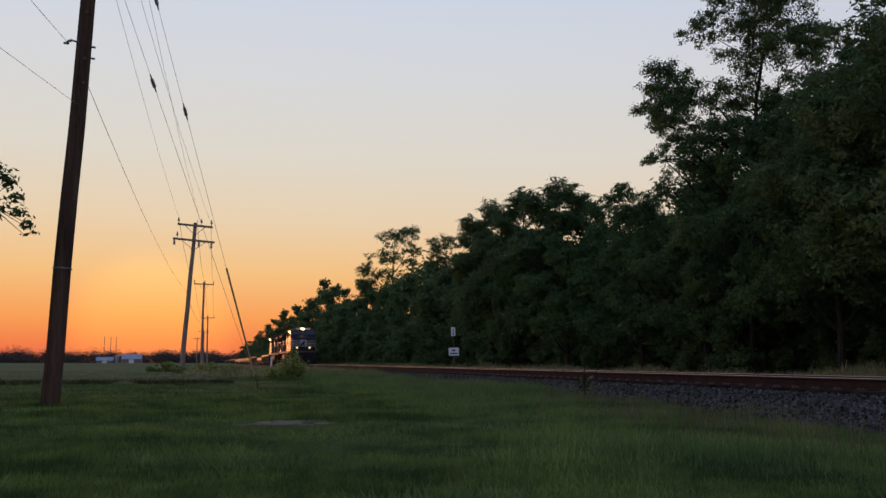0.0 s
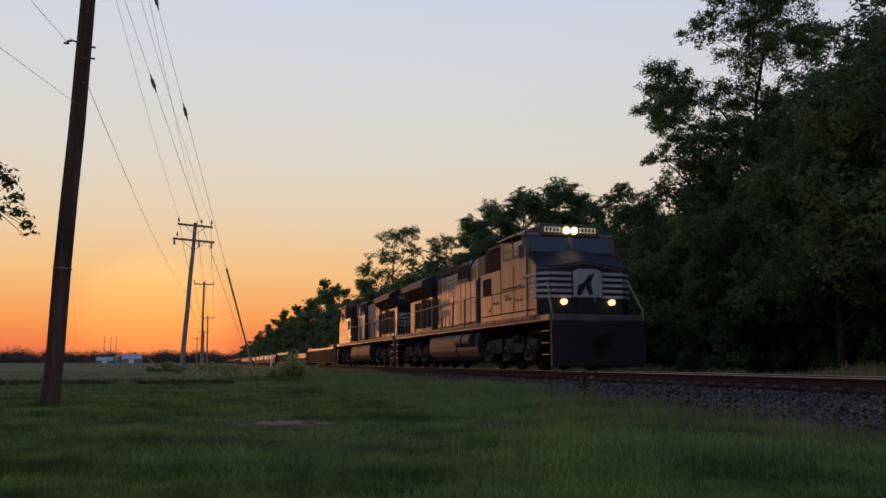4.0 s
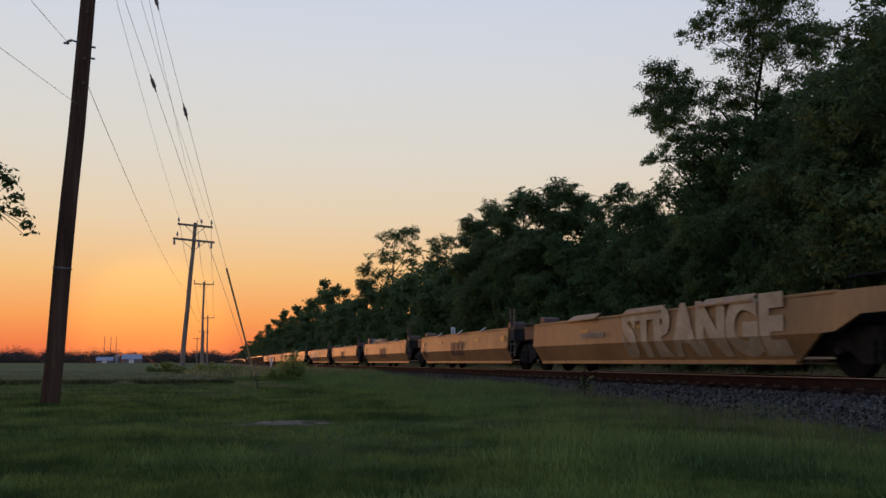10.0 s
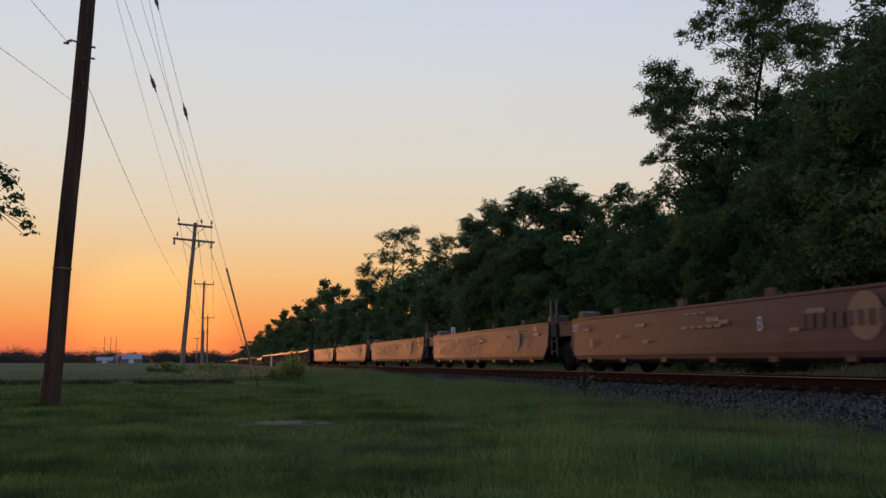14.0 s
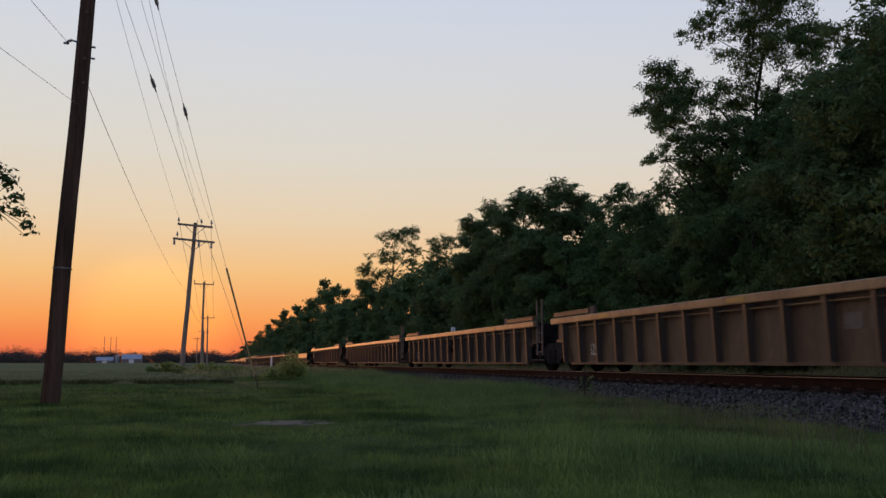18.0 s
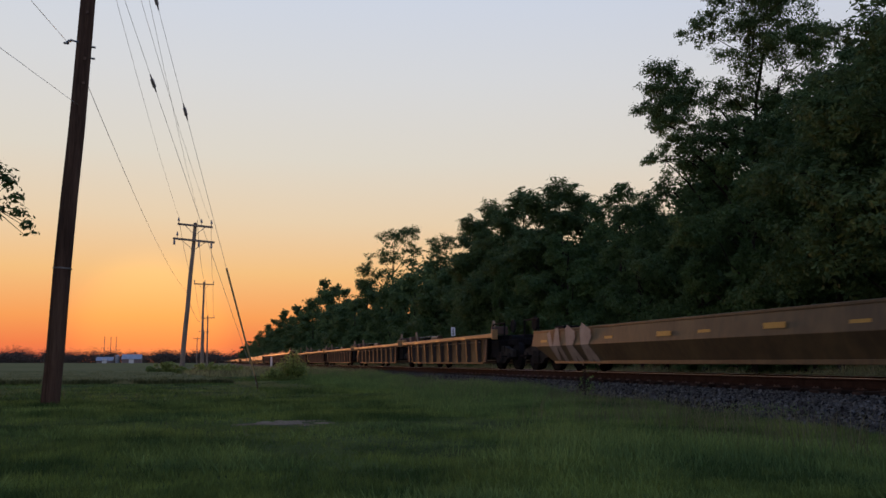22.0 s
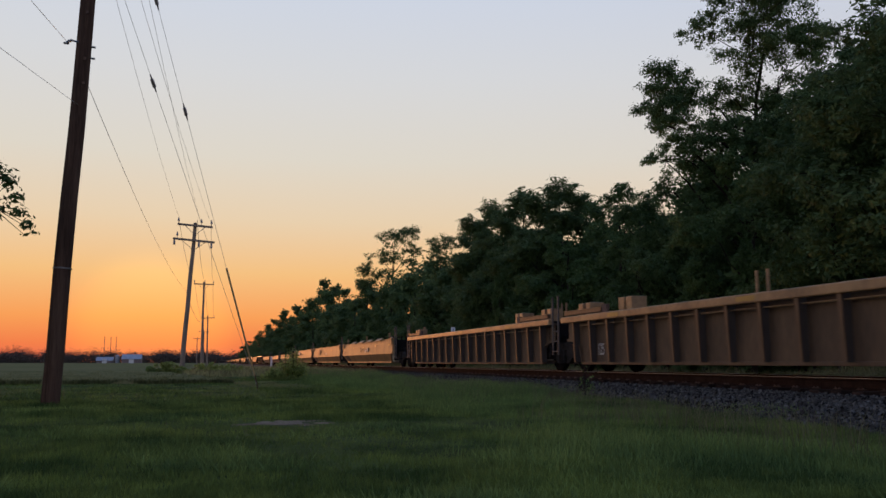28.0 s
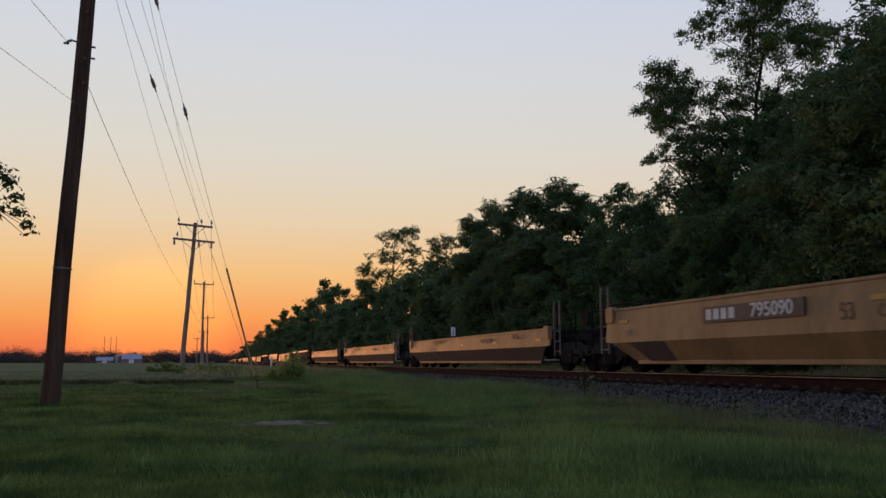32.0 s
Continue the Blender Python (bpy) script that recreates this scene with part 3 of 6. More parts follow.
def leaf_quads(clumps, n, size, seed, hollow=0.55, lobes=1.0, flat=0.78):
    """n leaves in a set of clumps (centre, radius)."""
    rng = np.random.default_rng(seed)
    vol = np.array([c[3] ** 2 for c in clumps])
    pick = rng.choice(len(clumps), n, p=vol / vol.sum())
    C = np.array([c[:3] for c in clumps])[pick]
    R = np.array([c[3] for c in clumps])[pick]
    d = rng.normal(size=(n, 3))
    d /= np.linalg.norm(d, axis=1)[:, None]
    rad = R * (hollow + (1.12 - hollow) * rng.random(n) ** (0.8 if hollow > 0.18 else 0.62))
    # uneven outline: lobes
    lob = 1 + lobes * (0.28 * np.sin(d[:, 0] * 5 + pick * 1.7) * np.sin(d[:, 1] * 6 + pick) + 0.18 * np.sin(d[:, 2] * 9 + pick * 2.3))
    P = C + d * (rad * lob)[:, None] * np.array([1, 1, flat])
    P[:, 2] = np.maximum(P[:, 2], 0.08)
    s = size * (0.6 + 0.8 * rng.random(n))
    # leaves face outwards from their spray and up to the light
    nrm = d * 0.9 + np.array([0, 0, 0.55]) + rng.normal(size=(n, 3)) * 0.42
    nrm /= np.linalg.norm(nrm, axis=1)[:, None]
    u = np.cross(nrm, rng.normal(size=(n, 3)))
    u /= np.linalg.norm(u, axis=1)[:, None]
    w = np.cross(nrm, u)
    return np.stack([P - u * s[:, None], P + w * (s * 0.42)[:, None], P + u * s[:, None], P - w * (s * 0.42)[:, None]], 1)


def leaf_mesh(name, clumps, n, size, mat, seed, hollow=0.55, lobes=1.0, flat=0.78):
    return quads_mesh(name, leaf_quads(clumps, n, size, seed, hollow, lobes, flat), mat)


def frond_quads(tips, per, length, seed):
    """Rosettes of long drooping feathered leaves at the ends of the branches."""
    rng = np.random.default_rng(seed)
    n = len(tips) * per
    base = np.repeat(np.array([t[:3] for t in tips]), per, 0)
    a = rng.random(n) * 6.283
    rise = 0.75 * rng.random(n) - 0.1
    size = length * (0.65 + 0.6 * rng.random(n))
    out = []
    for k in range(9):
        f = (k + 1) / 9
        reach = size * f * np.cos(rise)
        P = base + np.stack([np.cos(a) * reach, np.sin(a) * reach, size * (f * np.sin(rise) + 0.3 * f - 0.62 * f * f)], -1)
        for side in (-1, 1):
            la = a + side * (1.05 - 0.35 * f)
            ll = size * 0.3 * (1.1 - 0.55 * f)
            tip = P + np.stack([np.cos(la) * ll, np.sin(la) * ll, -0.28 * ll - 0.02 * rng.random(n)], -1)
            w = np.stack([np.sin(la), -np.cos(la), 0.25 * side * np.ones(n)], -1) * (0.13 * ll)[:, None]
            mid = (P + tip) / 2 + np.array([0, 0, 0.02])
            out.append(np.stack([P, mid + w, tip, mid - w], 1))
    return np.concatenate(out)


def twigs(clumps, per, shrink, rng):
    """Break each clump into small leafy sprays that stand apart."""
    out = []
    for x, y, z, r in clumps:
        for k in range(per):
            d = Vector((rng.gauss(0, 1), rng.gauss(0, 1), rng.gauss(0, 0.8) + 0.15))
            d = d.normalized() * r * rng.uniform(0.45, 1.1)
            out.append((x + d.x, y + d.y, max(0.15, z + d.z * 0.85), r * shrink * rng.uniform(0.6, 1.4)))
    return out


def crooked_trunk(bm, base, top, r, rng, k=6):
    """Tapered, slightly crooked trunk; returns its knees."""
    base, top = Vector(base), Vector(top)
    pts = [base] + [base.lerp(top, i / k) + Vector((rng.uniform(-1, 1), rng.uniform(-1, 1), 0)) * 0.012 * top.z for i in range(1, k + 1)]
    for i in range(k):
        tube(bm, pts[i], pts[i + 1], r * (1 - 0.8 * i / k), r * (1 - 0.8 * (i + 1) / k), 8)
    return pts


def bough(bm, pts, base, c, r, rng):
    """A bough that leaves the trunk well below its crown and bends up into it."""
    c = Vector(c)
    top = pts[-1].z
    out = (Vector((c.x, c.y, 0)) - Vector((base[0], base[1], 0))).length
    z = min(0.96 * top, max(0.14 * top, c.z - 0.75 * out - 0.05 * top))
    j = (z - pts[0].z) / (top - pts[0].z) * (len(pts) - 1)
    i = min(len(pts) - 2, int(j))
    start = pts[i].lerp(pts[i + 1], j - i)
    rr = r * (1 - 0.8 * j / (len(pts) - 1)) * 0.55
    last = start
    for k in range(1, 5):
        f = k / 4
        p = start.lerp(c, f)
        p.z = start.z + (c.z - start.z) * f ** 1.3
        p += Vector((rng.uniform(-1, 1), rng.uniform(-1, 1), rng.uniform(-1, 1))) * 0.06 * (c - start).length * (k < 4)
        tube(bm, last, p, rr * (1 - 0.2 * (k - 1)), rr * (1 - 0.2 * k), 6)
        last = p


def bough_lobes(h, r, low, n, rng):
    """The large separate masses of a crown: x, y, z, radius."""
    out = []
    for i in range(n):
        g = (i + 0.5) / n
        z = h * (low + (1 - low) * (0.09 + 0.85 * g))
        env = r * math.sin(math.pi * min(1, 0.27 + 0.66 * g)) ** 0.7
        a = i * 2.399 + rng.uniform(-0.4, 0.4)
        q = env * rng.uniform(0.4, 0.8)
        out.append((q * math.cos(a), q * math.sin(a), z, r * rng.uniform(0.36, 0.52) * (1.12 - 0.4 * g)))
    return out


def make_tree(name, h, r, low, count, leaves, size, mat, seed, lobes=(), per=13, flat=0.72, core=0.14, lean=0.0, fronds=0.0, spray=0.5):
    """A tree at the origin, to be copied: trunk, boughs to the masses of the crown, leafy sprays round each mass."""
    rng = random.Random(seed)
    big = [(u, rng.uniform(-1.3, 1.3), z, q) for u, z, q in lobes] or bough_lobes(h, r, low, count, rng)
    root = empty(name, pose(0, 0, 0), "", "")
    bm = bmesh.new()
    thick = 0.012 * h + 0.04
    pts = crooked_trunk(bm, (0, 0, -0.15), (lean, rng.uniform(-0.3, 0.3), h * 0.86), thick, rng)
    clumps = []
    for c in big:
        bough(bm, pts, (0, 0), c[:3], thick, rng)
        away = Vector((c[0], c[1], 0)) * (0.4 / max(r, 0.1))
        for k in range(per):
            d = (Vector((rng.gauss(0, 1), rng.gauss(0, 1), rng.gauss(0, 1) + 0.35)) + away).normalized() * c[3] * rng.uniform(0.55, 1.0)
            p = (c[0] + d.x, c[1] + d.y, max(0.2, c[2] + d.z * flat), c[3] * rng.uniform(0.25, 0.45))
            clumps.append(p)
            if k % 2:
                tube(bm, c[:3], p[:3], 0.018, 0.006, 5)
    part("trunk", bm, M["bark"], root)
    V = [leaf_quads(twigs(clumps, 5, spray, rng), leaves, size, seed, 0.1, 1.0, 0.66)]
    if core:
        V.append(leaf_quads([(x, y, z, q * 0.58) for x, y, z, q in big], int(leaves * core * 2.2), size * 1.15, seed + 500, 0.1, 0.5, flat))
    if fronds:
        V.append(frond_quads([c for c in clumps if c[2] > 0.3 * h], 9, fronds, seed + 900))
    ob = new("crown", quads_mesh("crown", np.concatenate(V), mat))
    ob.parent = root
    return root


WOOD = "woods along the track"
TALL = ((1.0, 15.6, 1.5), (-0.1, 16.1, 0.9), (-1.5, 15.2, 0.65), (0.4, 14.1, 1.2), (2.2, 14.1, 1.1), (3.2, 14.8, 0.65), (-2.5, 13.2, 0.95), (-3.2, 12.2, 0.9),
        (-2.1, 11.6, 1.0), (-3.5, 11.2, 0.65), (-0.4, 12.3, 0.8), (-1.5, 10.1, 0.95), (-3.1, 10.5, 0.7), (-3.6, 9.0, 0.65), (-2.4, 9.0, 0.8), (-0.6, 10.8, 0.8),
        (-2.8, 8.0, 0.7), (-1.0, 8.8, 0.9), (1.0, 11.8, 1.0), (2.6, 12.0, 1.1), (2.0, 9.8, 1.3), (0.4, 7.4, 1.3))
LOCUST = ((-2.3, 11.2, 1.0), (-1.3, 13.0, 1.1), (0.0, 14.9, 1.15), (1.9, 15.4, 1.2), (2.7, 13.7, 0.85), (0.8, 12.4, 0.8), (2.4, 11.8, 0.8), (-2.9, 9.8, 0.8), (-0.7, 10.4, 0.9))
KINDS = {
    "full": make_tree("tree", 12, 3.6, 0.08, 12, 23000, 0.092, M["leaf"], 1),
    "round": make_tree("tree", 12, 4.0, 0.1, 13, 24000, 0.1, M["leaf_lit"], 2),
    "canopy": make_tree("tree", 12, 3.9, 0.14, 13, 25000, 0.086, M["leaf"], 21),
    "sumac": make_tree("tree", 12, 3.9, 0.14, 16, 17000, 0.1, M["leaf_lit"], 8, core=0.4, per=12, fronds=0.75),
    "open": make_tree("tree", 16.5, 3.5, 0.4, 9, 13000, 0.1, M["leaf"], 3, tuple((u, z, q * 1.55) for u, z, q in LOCUST), 16, 0.6, 0.0, 0.5, spray=0.6),
    "tall": make_tree("tree", 17, 3.7, 0.2, 10, 86000, 0.066, M["leaf"], 4, tuple((u, z, q * 1.36) for u, z, q in TALL), 16, 0.8, 0.0, 1.2, spray=0.62),
    "column": make_tree("tree", 15, 2.4, 0.2, 18, 33000, 0.08, M["leaf_lit"], 44),
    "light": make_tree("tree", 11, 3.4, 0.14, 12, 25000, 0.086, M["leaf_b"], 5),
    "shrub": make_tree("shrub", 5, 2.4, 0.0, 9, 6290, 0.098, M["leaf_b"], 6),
    "shrub_dark": make_tree("shrub", 6, 2.6, 0.0, 9, 6660, 0.103, M["leaf"], 7),
    "far_full": make_tree("tree", 12, 3.9, 0.03, 12, 6400, 0.24, M["leaf"], 11, core=0.2, per=18, spray=0.75),
    "far_round": make_tree("tree", 12, 4.3, 0.03, 11, 6400, 0.24, M["leaf"], 12, core=0.2, per=18, spray=0.75),
    "far_shrub": make_tree("shrub", 5.5, 2.9, 0.0, 8, 2900, 0.22, M["leaf"], 13, core=0.2, per=18, spray=0.75),
}
BASE_H = {"canopy": 12, "sumac": 12, "full": 12, "round": 12, "open": 16.5, "tall": 17, "column": 15, "light": 11, "shrub": 5, "shrub_dark": 6, "far_full": 12, "far_round": 12, "far_shrub": 5.5}
LABELS = {"canopy": "spreading green tree with deep shade under its crown", "full": "dense dark green deciduous tree at the edge of the woods", "round": "broad round-crowned green tree in the woods",
          "sumac": "dark tree with drooping feathered leaves against the sky",
          "open": "slender tree with open branches against the sky", "tall": "tall leafy tree with gaps in its crown", "column": "tall narrow leafy tree above the woods",
          "light": "lighter green bushy tree overgrown with vines", "shrub": "low leafy shrub at the foot of the woods",
          "shrub_dark": "dark overgrown shrub at the foot of the woods", "far_full": "dark deciduous tree farther along the woods",
          "far_round": "round-crowned dark tree farther along the woods", "far_shrub": "dark undergrowth at the foot of the woods"}


def plant(kind, x, y, h, wide=1.0, turn=None):
    k = h / BASE_H[kind]
    if turn is None:
        turn = (x * 37.7 + y * 91.3) % 360
    t = copy_thing(KINDS[kind], pose(x, y, ground_z(x, y) - 0.05, 0, 0, turn) @ Matrix.Diagonal((k * wide, k * wide, k, 1)))
    cat = "shrub" if kind.startswith("shrub") else "tree"
    t.name = cat
    return tagged(t, LABELS[kind], cat, WOOD)


# front row, then the rows behind: kind, x, y, height, width
for row in (
    ("tall", 22.1, 32.05, 17.0, 1.0, -15), ("full", 23.4, 30.2, 12.4, 0.9), ("column", 25.7, 25.8, 17.5, 1.0), ("full", 24.8, 24.2, 14.0, 0.95), ("canopy", 22.0, 23.4, 12.0, 1.0), ("canopy", 19.4, 23.4, 9.4, 0.95), ("light", 19.6, 28.2, 8.8, 0.9),
    # trees out of view, added to shade the right-hand end of the woods
    ("full", 18.6, 14.5, 12.5, 1.1), ("canopy", 19.5, 9.0, 13.0, 1.2), ("full", 24.0, 17.5, 14.0, 1.1), ("round", 24.0, 10.0, 14.0, 1.1),
    ("canopy", 19.6, 31.6, 7.6, 0.9), ("canopy", 21.6, 27.4, 10.8, 1.0),
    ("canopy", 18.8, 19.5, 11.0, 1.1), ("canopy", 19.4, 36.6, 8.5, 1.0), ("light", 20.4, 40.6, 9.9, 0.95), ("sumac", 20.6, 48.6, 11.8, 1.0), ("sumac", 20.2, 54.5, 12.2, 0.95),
    ("sumac", 20.0, 60.5, 12.6, 0.85), ("sumac", 20.5, 67.0, 12.0, 0.75), ("open", 20.5, 77.0, 12.0, 0.9), ("far_full", 20.5, 80.0, 10.6, 0.8), ("far_round", 19.5, 72.0, 9.0, 1.0), ("canopy", 19.8, 51.0, 8.8, 1.0),
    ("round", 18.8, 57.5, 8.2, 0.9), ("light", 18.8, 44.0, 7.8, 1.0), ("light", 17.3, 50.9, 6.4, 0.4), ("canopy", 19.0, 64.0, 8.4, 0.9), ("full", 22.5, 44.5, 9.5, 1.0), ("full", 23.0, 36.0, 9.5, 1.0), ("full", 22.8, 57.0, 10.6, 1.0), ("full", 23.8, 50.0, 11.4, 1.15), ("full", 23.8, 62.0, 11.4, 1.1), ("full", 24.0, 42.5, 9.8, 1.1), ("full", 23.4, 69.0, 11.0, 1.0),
    ("open", 20.0, 99.5, 16.6, 0.95, -15), ("far_full", 19.0, 108.0, 11.0, 0.9), ("far_full", 19.0, 94.0, 9.6, 0.9), ("far_round", 20.0, 86.0, 10.0, 0.9), ("open", 20.5, 122.0, 12.4, 0.8),
    ("far_round", 20.0, 142.0, 13.2, 0.8), ("far_full", 20.5, 158.0, 16.2, 0.65), ("far_round", 20.5, 182.0, 14.8, 0.8), ("far_full", 20.5, 214.0, 14.8, 0.9),
    ("far_full", 20.0, 250.0, 15.8, 0.8), ("far_round", 19.5, 282.0, 15.0, 0.8), ("far_round", 20.0, 318.0, 12.6, 0.9), ("open", 18.0, 352.0, 13.0, 0.8),
    ("far_full", 20.0, 400.0, 13.5, 0.9), ("far_round", 20.0, 460.0, 12.0, 1.2), ("far_full", 20.0, 540.0, 12.0, 1.3),
    ("far_full", 18.5, 131.0, 9.5, 1.2), ("far_full", 18.5, 168.0, 10.5, 1.2), ("far_full", 18.5, 198.0, 10.5, 1.2), ("far_full", 18.5, 232.0, 10.5, 1.3),
    ("far_round", 18.5, 268.0, 10.5, 1.3), ("far_full", 18.5, 300.0, 10.5, 1.3), ("far_round", 18.5, 116.0, 9.5, 1.1),
):
    plant(*row)
rng = random.Random(9)
y = 53.0
while y < 330:
    near = y < 70
    plant(rng.choice(("shrub", "shrub_dark", "shrub_dark")) if near else "far_shrub", rng.uniform(16.9, 18.0), y, rng.uniform(2.6, 4.6), 1.0 + y * 0.002)
    y += 3.4 + y * 0.035
y = 16.0
while y < 220:
    plant(rng.choice(("far_full", "far_round")), rng.uniform(24.3, 25.7), y, (9.5 + (2.5 if y < 36 else 0)) * rng.uniform(0.85, 1.1), 1.25)
    y += 5.5 + y * 0.04
y = 12.0
while y < 33:
    plant("shrub_dark", rng.uniform(20.0, 21.2), y, rng.uniform(2.4, 3.4))
    y += 2.6
y = 29.0
while y < 66:
    plant("shrub_dark", rng.uniform(19.2, 20.6), y, rng.uniform(2.8, 4.0), 1.1)
    y += 2.7
for k in KINDS.values():
    for o in (*k.children_recursive, k):
        bpy.data.objects.remove(o)


def deep_woods():
    """The inside of the woods, behind the rows at their edge."""
    rng = np.random.default_rng(31)
    clumps = [(30 + 9 * rng.random(), -10 + 330 * rng.random() ** 1.4, 0.5 + 6.5 * rng.random(), 2.2 + 1.4 * rng.random()) for i in range(420)]
    near = [(21.0 + 5 * rng.random(), 6 + 28 * rng.random(), 0.5 + 2.6 * rng.random(), 1.4) for i in range(60)]
    near += [(26.5 + 5 * rng.random(), 34 + 28 * rng.random(), 1 + 7 * rng.random(), 1.9) for i in range(60)]
    near += [(21.5 + 4 * rng.random(), 34 + 44 * rng.random(), 0.5 + 8.6 * rng.random(), 1.6) for i in range(170)]
    near += [(21.5 + 8 * rng.random(), 12 + 20 * rng.random(), 0.3 + 1.5 * rng.random(), 1.1) for i in range(50)]
    along = [(19.0 + 5.5 * rng.random(), 74 + 480 * rng.random() ** 1.5, 0.4 + 9.6 * rng.random(), 1.5 + 0.9 * rng.random()) for i in range(520)]
    V = np.concatenate([leaf_quads(along, 60000, 0.26, 34, 0.1, 0.6), leaf_quads(clumps, 30000, 0.46, 32, 0.2), leaf_quads(near, 90000, 0.16, 33, 0.2)])
    ob = new("deep_woods", quads_mesh("deep_woods", V, M["leaf"]))
    tagged(ob, "dark inner mass of leaves deeper in the woods", "woods", kind="stuff")


deep_woods()


def far_woods():
    """The line of woods across the fields."""
    rng = np.random.default_rng(21)
    clumps = []
    for i in range(330):
        a = radians(rng.uniform(-21, 5))
        d = 700 + 140 * rng.random()
        h = 9.5 + 4 * rng.random() ** 2
        if rng.random() < 0.06:
            h += 4
        clumps.append((d * math.sin(a), d * math.cos(a), h * 0.45, h * 0.55))
        clumps.append((d * math.sin(a) + 4 * rng.normal(), d * math.cos(a), h * 0.2, h * 0.5))
    ob = new("far_woods", leaf_mesh("far_woods", clumps, 110000, 0.6, M["far_leaf"], 22, 0.0, 0.3))
    tagged(ob, "dark line of distant woods across the fields", "woods", kind="stuff")


far_woods()


# ---- train: trucks ----
def mesh_of(name, bm, mat):
    me = bpy.data.meshes.new(name)
    bm.to_mesh(me)
    bm.free()
    me.materials.append(mat)
    return me


def wheel_profile(r):
    """Axle and two flanged wheels with dished plates."""
    bm = bmesh.new()
    tube(bm, (-1.02, 0, 0), (1.02, 0, 0), 0.075, seg=10)
    for s in (-1, 1):
        tube(bm, (s * 0.68, 0, 0), (s * 0.71, 0, 0), r + 0.025, seg=28)
        tube(bm, (s * 0.71, 0, 0), (s * 0.82, 0, 0), r, seg=28)
        tube(bm, (s * 0.82, 0, 0), (s * 0.835, 0, 0), r * 0.82, seg=28)
        tube(bm, (s * 0.835, 0, 0), (s * 0.88, 0, 0), r * 0.3, seg=14)
        for k in range(3):
            a = k * math.tau / 3
            c = Vector((s * 0.842, 0.6 * r * math.cos(a), 0.6 * r * math.sin(a)))
            tube(bm, c - Vector((0.01, 0, 0)), c + Vector((0.012, 0, 0)), 0.05, seg=8)
    return bm


WHEEL_R = 0.46
LOCO_R = 0.52
wheelset_me = mesh_of("wheelset", wheel_profile(WHEEL_R), M["under"])
loco_wheelset_me = mesh_of("wheelset", wheel_profile(LOCO_R), M["under"])


def frame_bm(s):
    """Cast side frame: an arched beam with two openings, pedestals and a spring nest."""
    bm = prism([(-1.15, 0.42), (-1.15, 0.66), (-0.75, 0.7), (-0.42, 0.8), (0.42, 0.8), (0.75, 0.7), (1.15, 0.66), (1.15, 0.42),
                (0.7, 0.42), (0.4, 0.22), (-0.4, 0.22), (-0.7, 0.42)], s * 0.93, s * 1.07)
    for y in (-0.89, 0.89):
        tube(bm, (s * 0.98, y, WHEEL_R), (s * 1.13, y, WHEEL_R), 0.1, seg=12)
    for y in (-0.17, 0, 0.17):
        tube(bm, (s * 1.09, y, 0.24), (s * 1.09, y, 0.6), 0.06, seg=10)
    return bm


frame_me = {s: mesh_of("side_frame", frame_bm(s), M["car_truck"]) for s in (-1, 1)}
bolster_me = mesh_of("bolster", cube(-1.0, 1.0, -0.2, 0.2, 0.45, 0.78, 0.03), M["under"])
SPINNERS = []   # (wheelset, passing time, radius, pose)


def make_truck(car, y, tau):
    t = new("truck")
    t.parent = car
    t.matrix_basis = pose(0, y, 0)
    me = bolster_me
    share("bolster", me, t, pose(0, 0, 0))
    for s in (-1, 1):
        share("side_frame", frame_me[s], t, pose(0, 0, 0))
    for dy in (-0.89, 0.89):
        w = share("wheelset", wheelset_me, t, pose(0, dy, WHEEL_R))
        SPINNERS.append((w, tau + (y + dy) / SPEED, WHEEL_R, dy))
    return t


def slab(bm, pts, thick):
    """A flat polygon given a thickness vector."""
    th = Vector(thick)
    a = [bm.verts.new(p) for p in pts]
    b = [bm.verts.new(Vector(p) + th) for p in pts]
    n = len(pts)
    fs = [bm.faces.new(a), bm.faces.new(b[::-1])]
    for i in range(n):
        fs.append(bm.faces.new((a[i], b[i], b[(i + 1) % n], a[(i + 1) % n])))
    bmesh.ops.recalc_face_normals(bm, faces=fs)
    return bm


# ---- train: double-stack well cars, empty ----
# style: top height, panel and chord colours, posts, label
STYLE = {
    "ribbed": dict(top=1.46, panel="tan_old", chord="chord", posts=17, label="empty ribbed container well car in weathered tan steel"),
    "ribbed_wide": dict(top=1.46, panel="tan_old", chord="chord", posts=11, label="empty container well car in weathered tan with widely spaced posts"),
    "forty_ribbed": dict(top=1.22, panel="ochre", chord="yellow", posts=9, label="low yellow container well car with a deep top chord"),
    "smooth": dict(top=1.48, panel="tan", low="tan", label="empty smooth-sided tan container well car with a creased side"),
    "low_smooth": dict(top=1.16, panel="tan_dull", low="tan_dull", label="low smooth-sided tan container well car with a dark number panel"),
    "forty": dict(top=1.34, panel="yellow", low="yellow", label="empty smooth-sided yellow container well car with faded lettering"),
    "brown": dict(top=1.36, panel="brown", low="brown", label="empty brown-red container well car with white stencils"),
    "olive": dict(top=1.14, panel="olive", low="olive", label="low olive container well car with pale spray paint"),
    "dusky": dict(top=1.2, panel="tan", low="dark_low", label="tan container well car with a darker lower side"),
}
HALF = 1.45
PACK = "well cars of the train"
post_meshes = {}


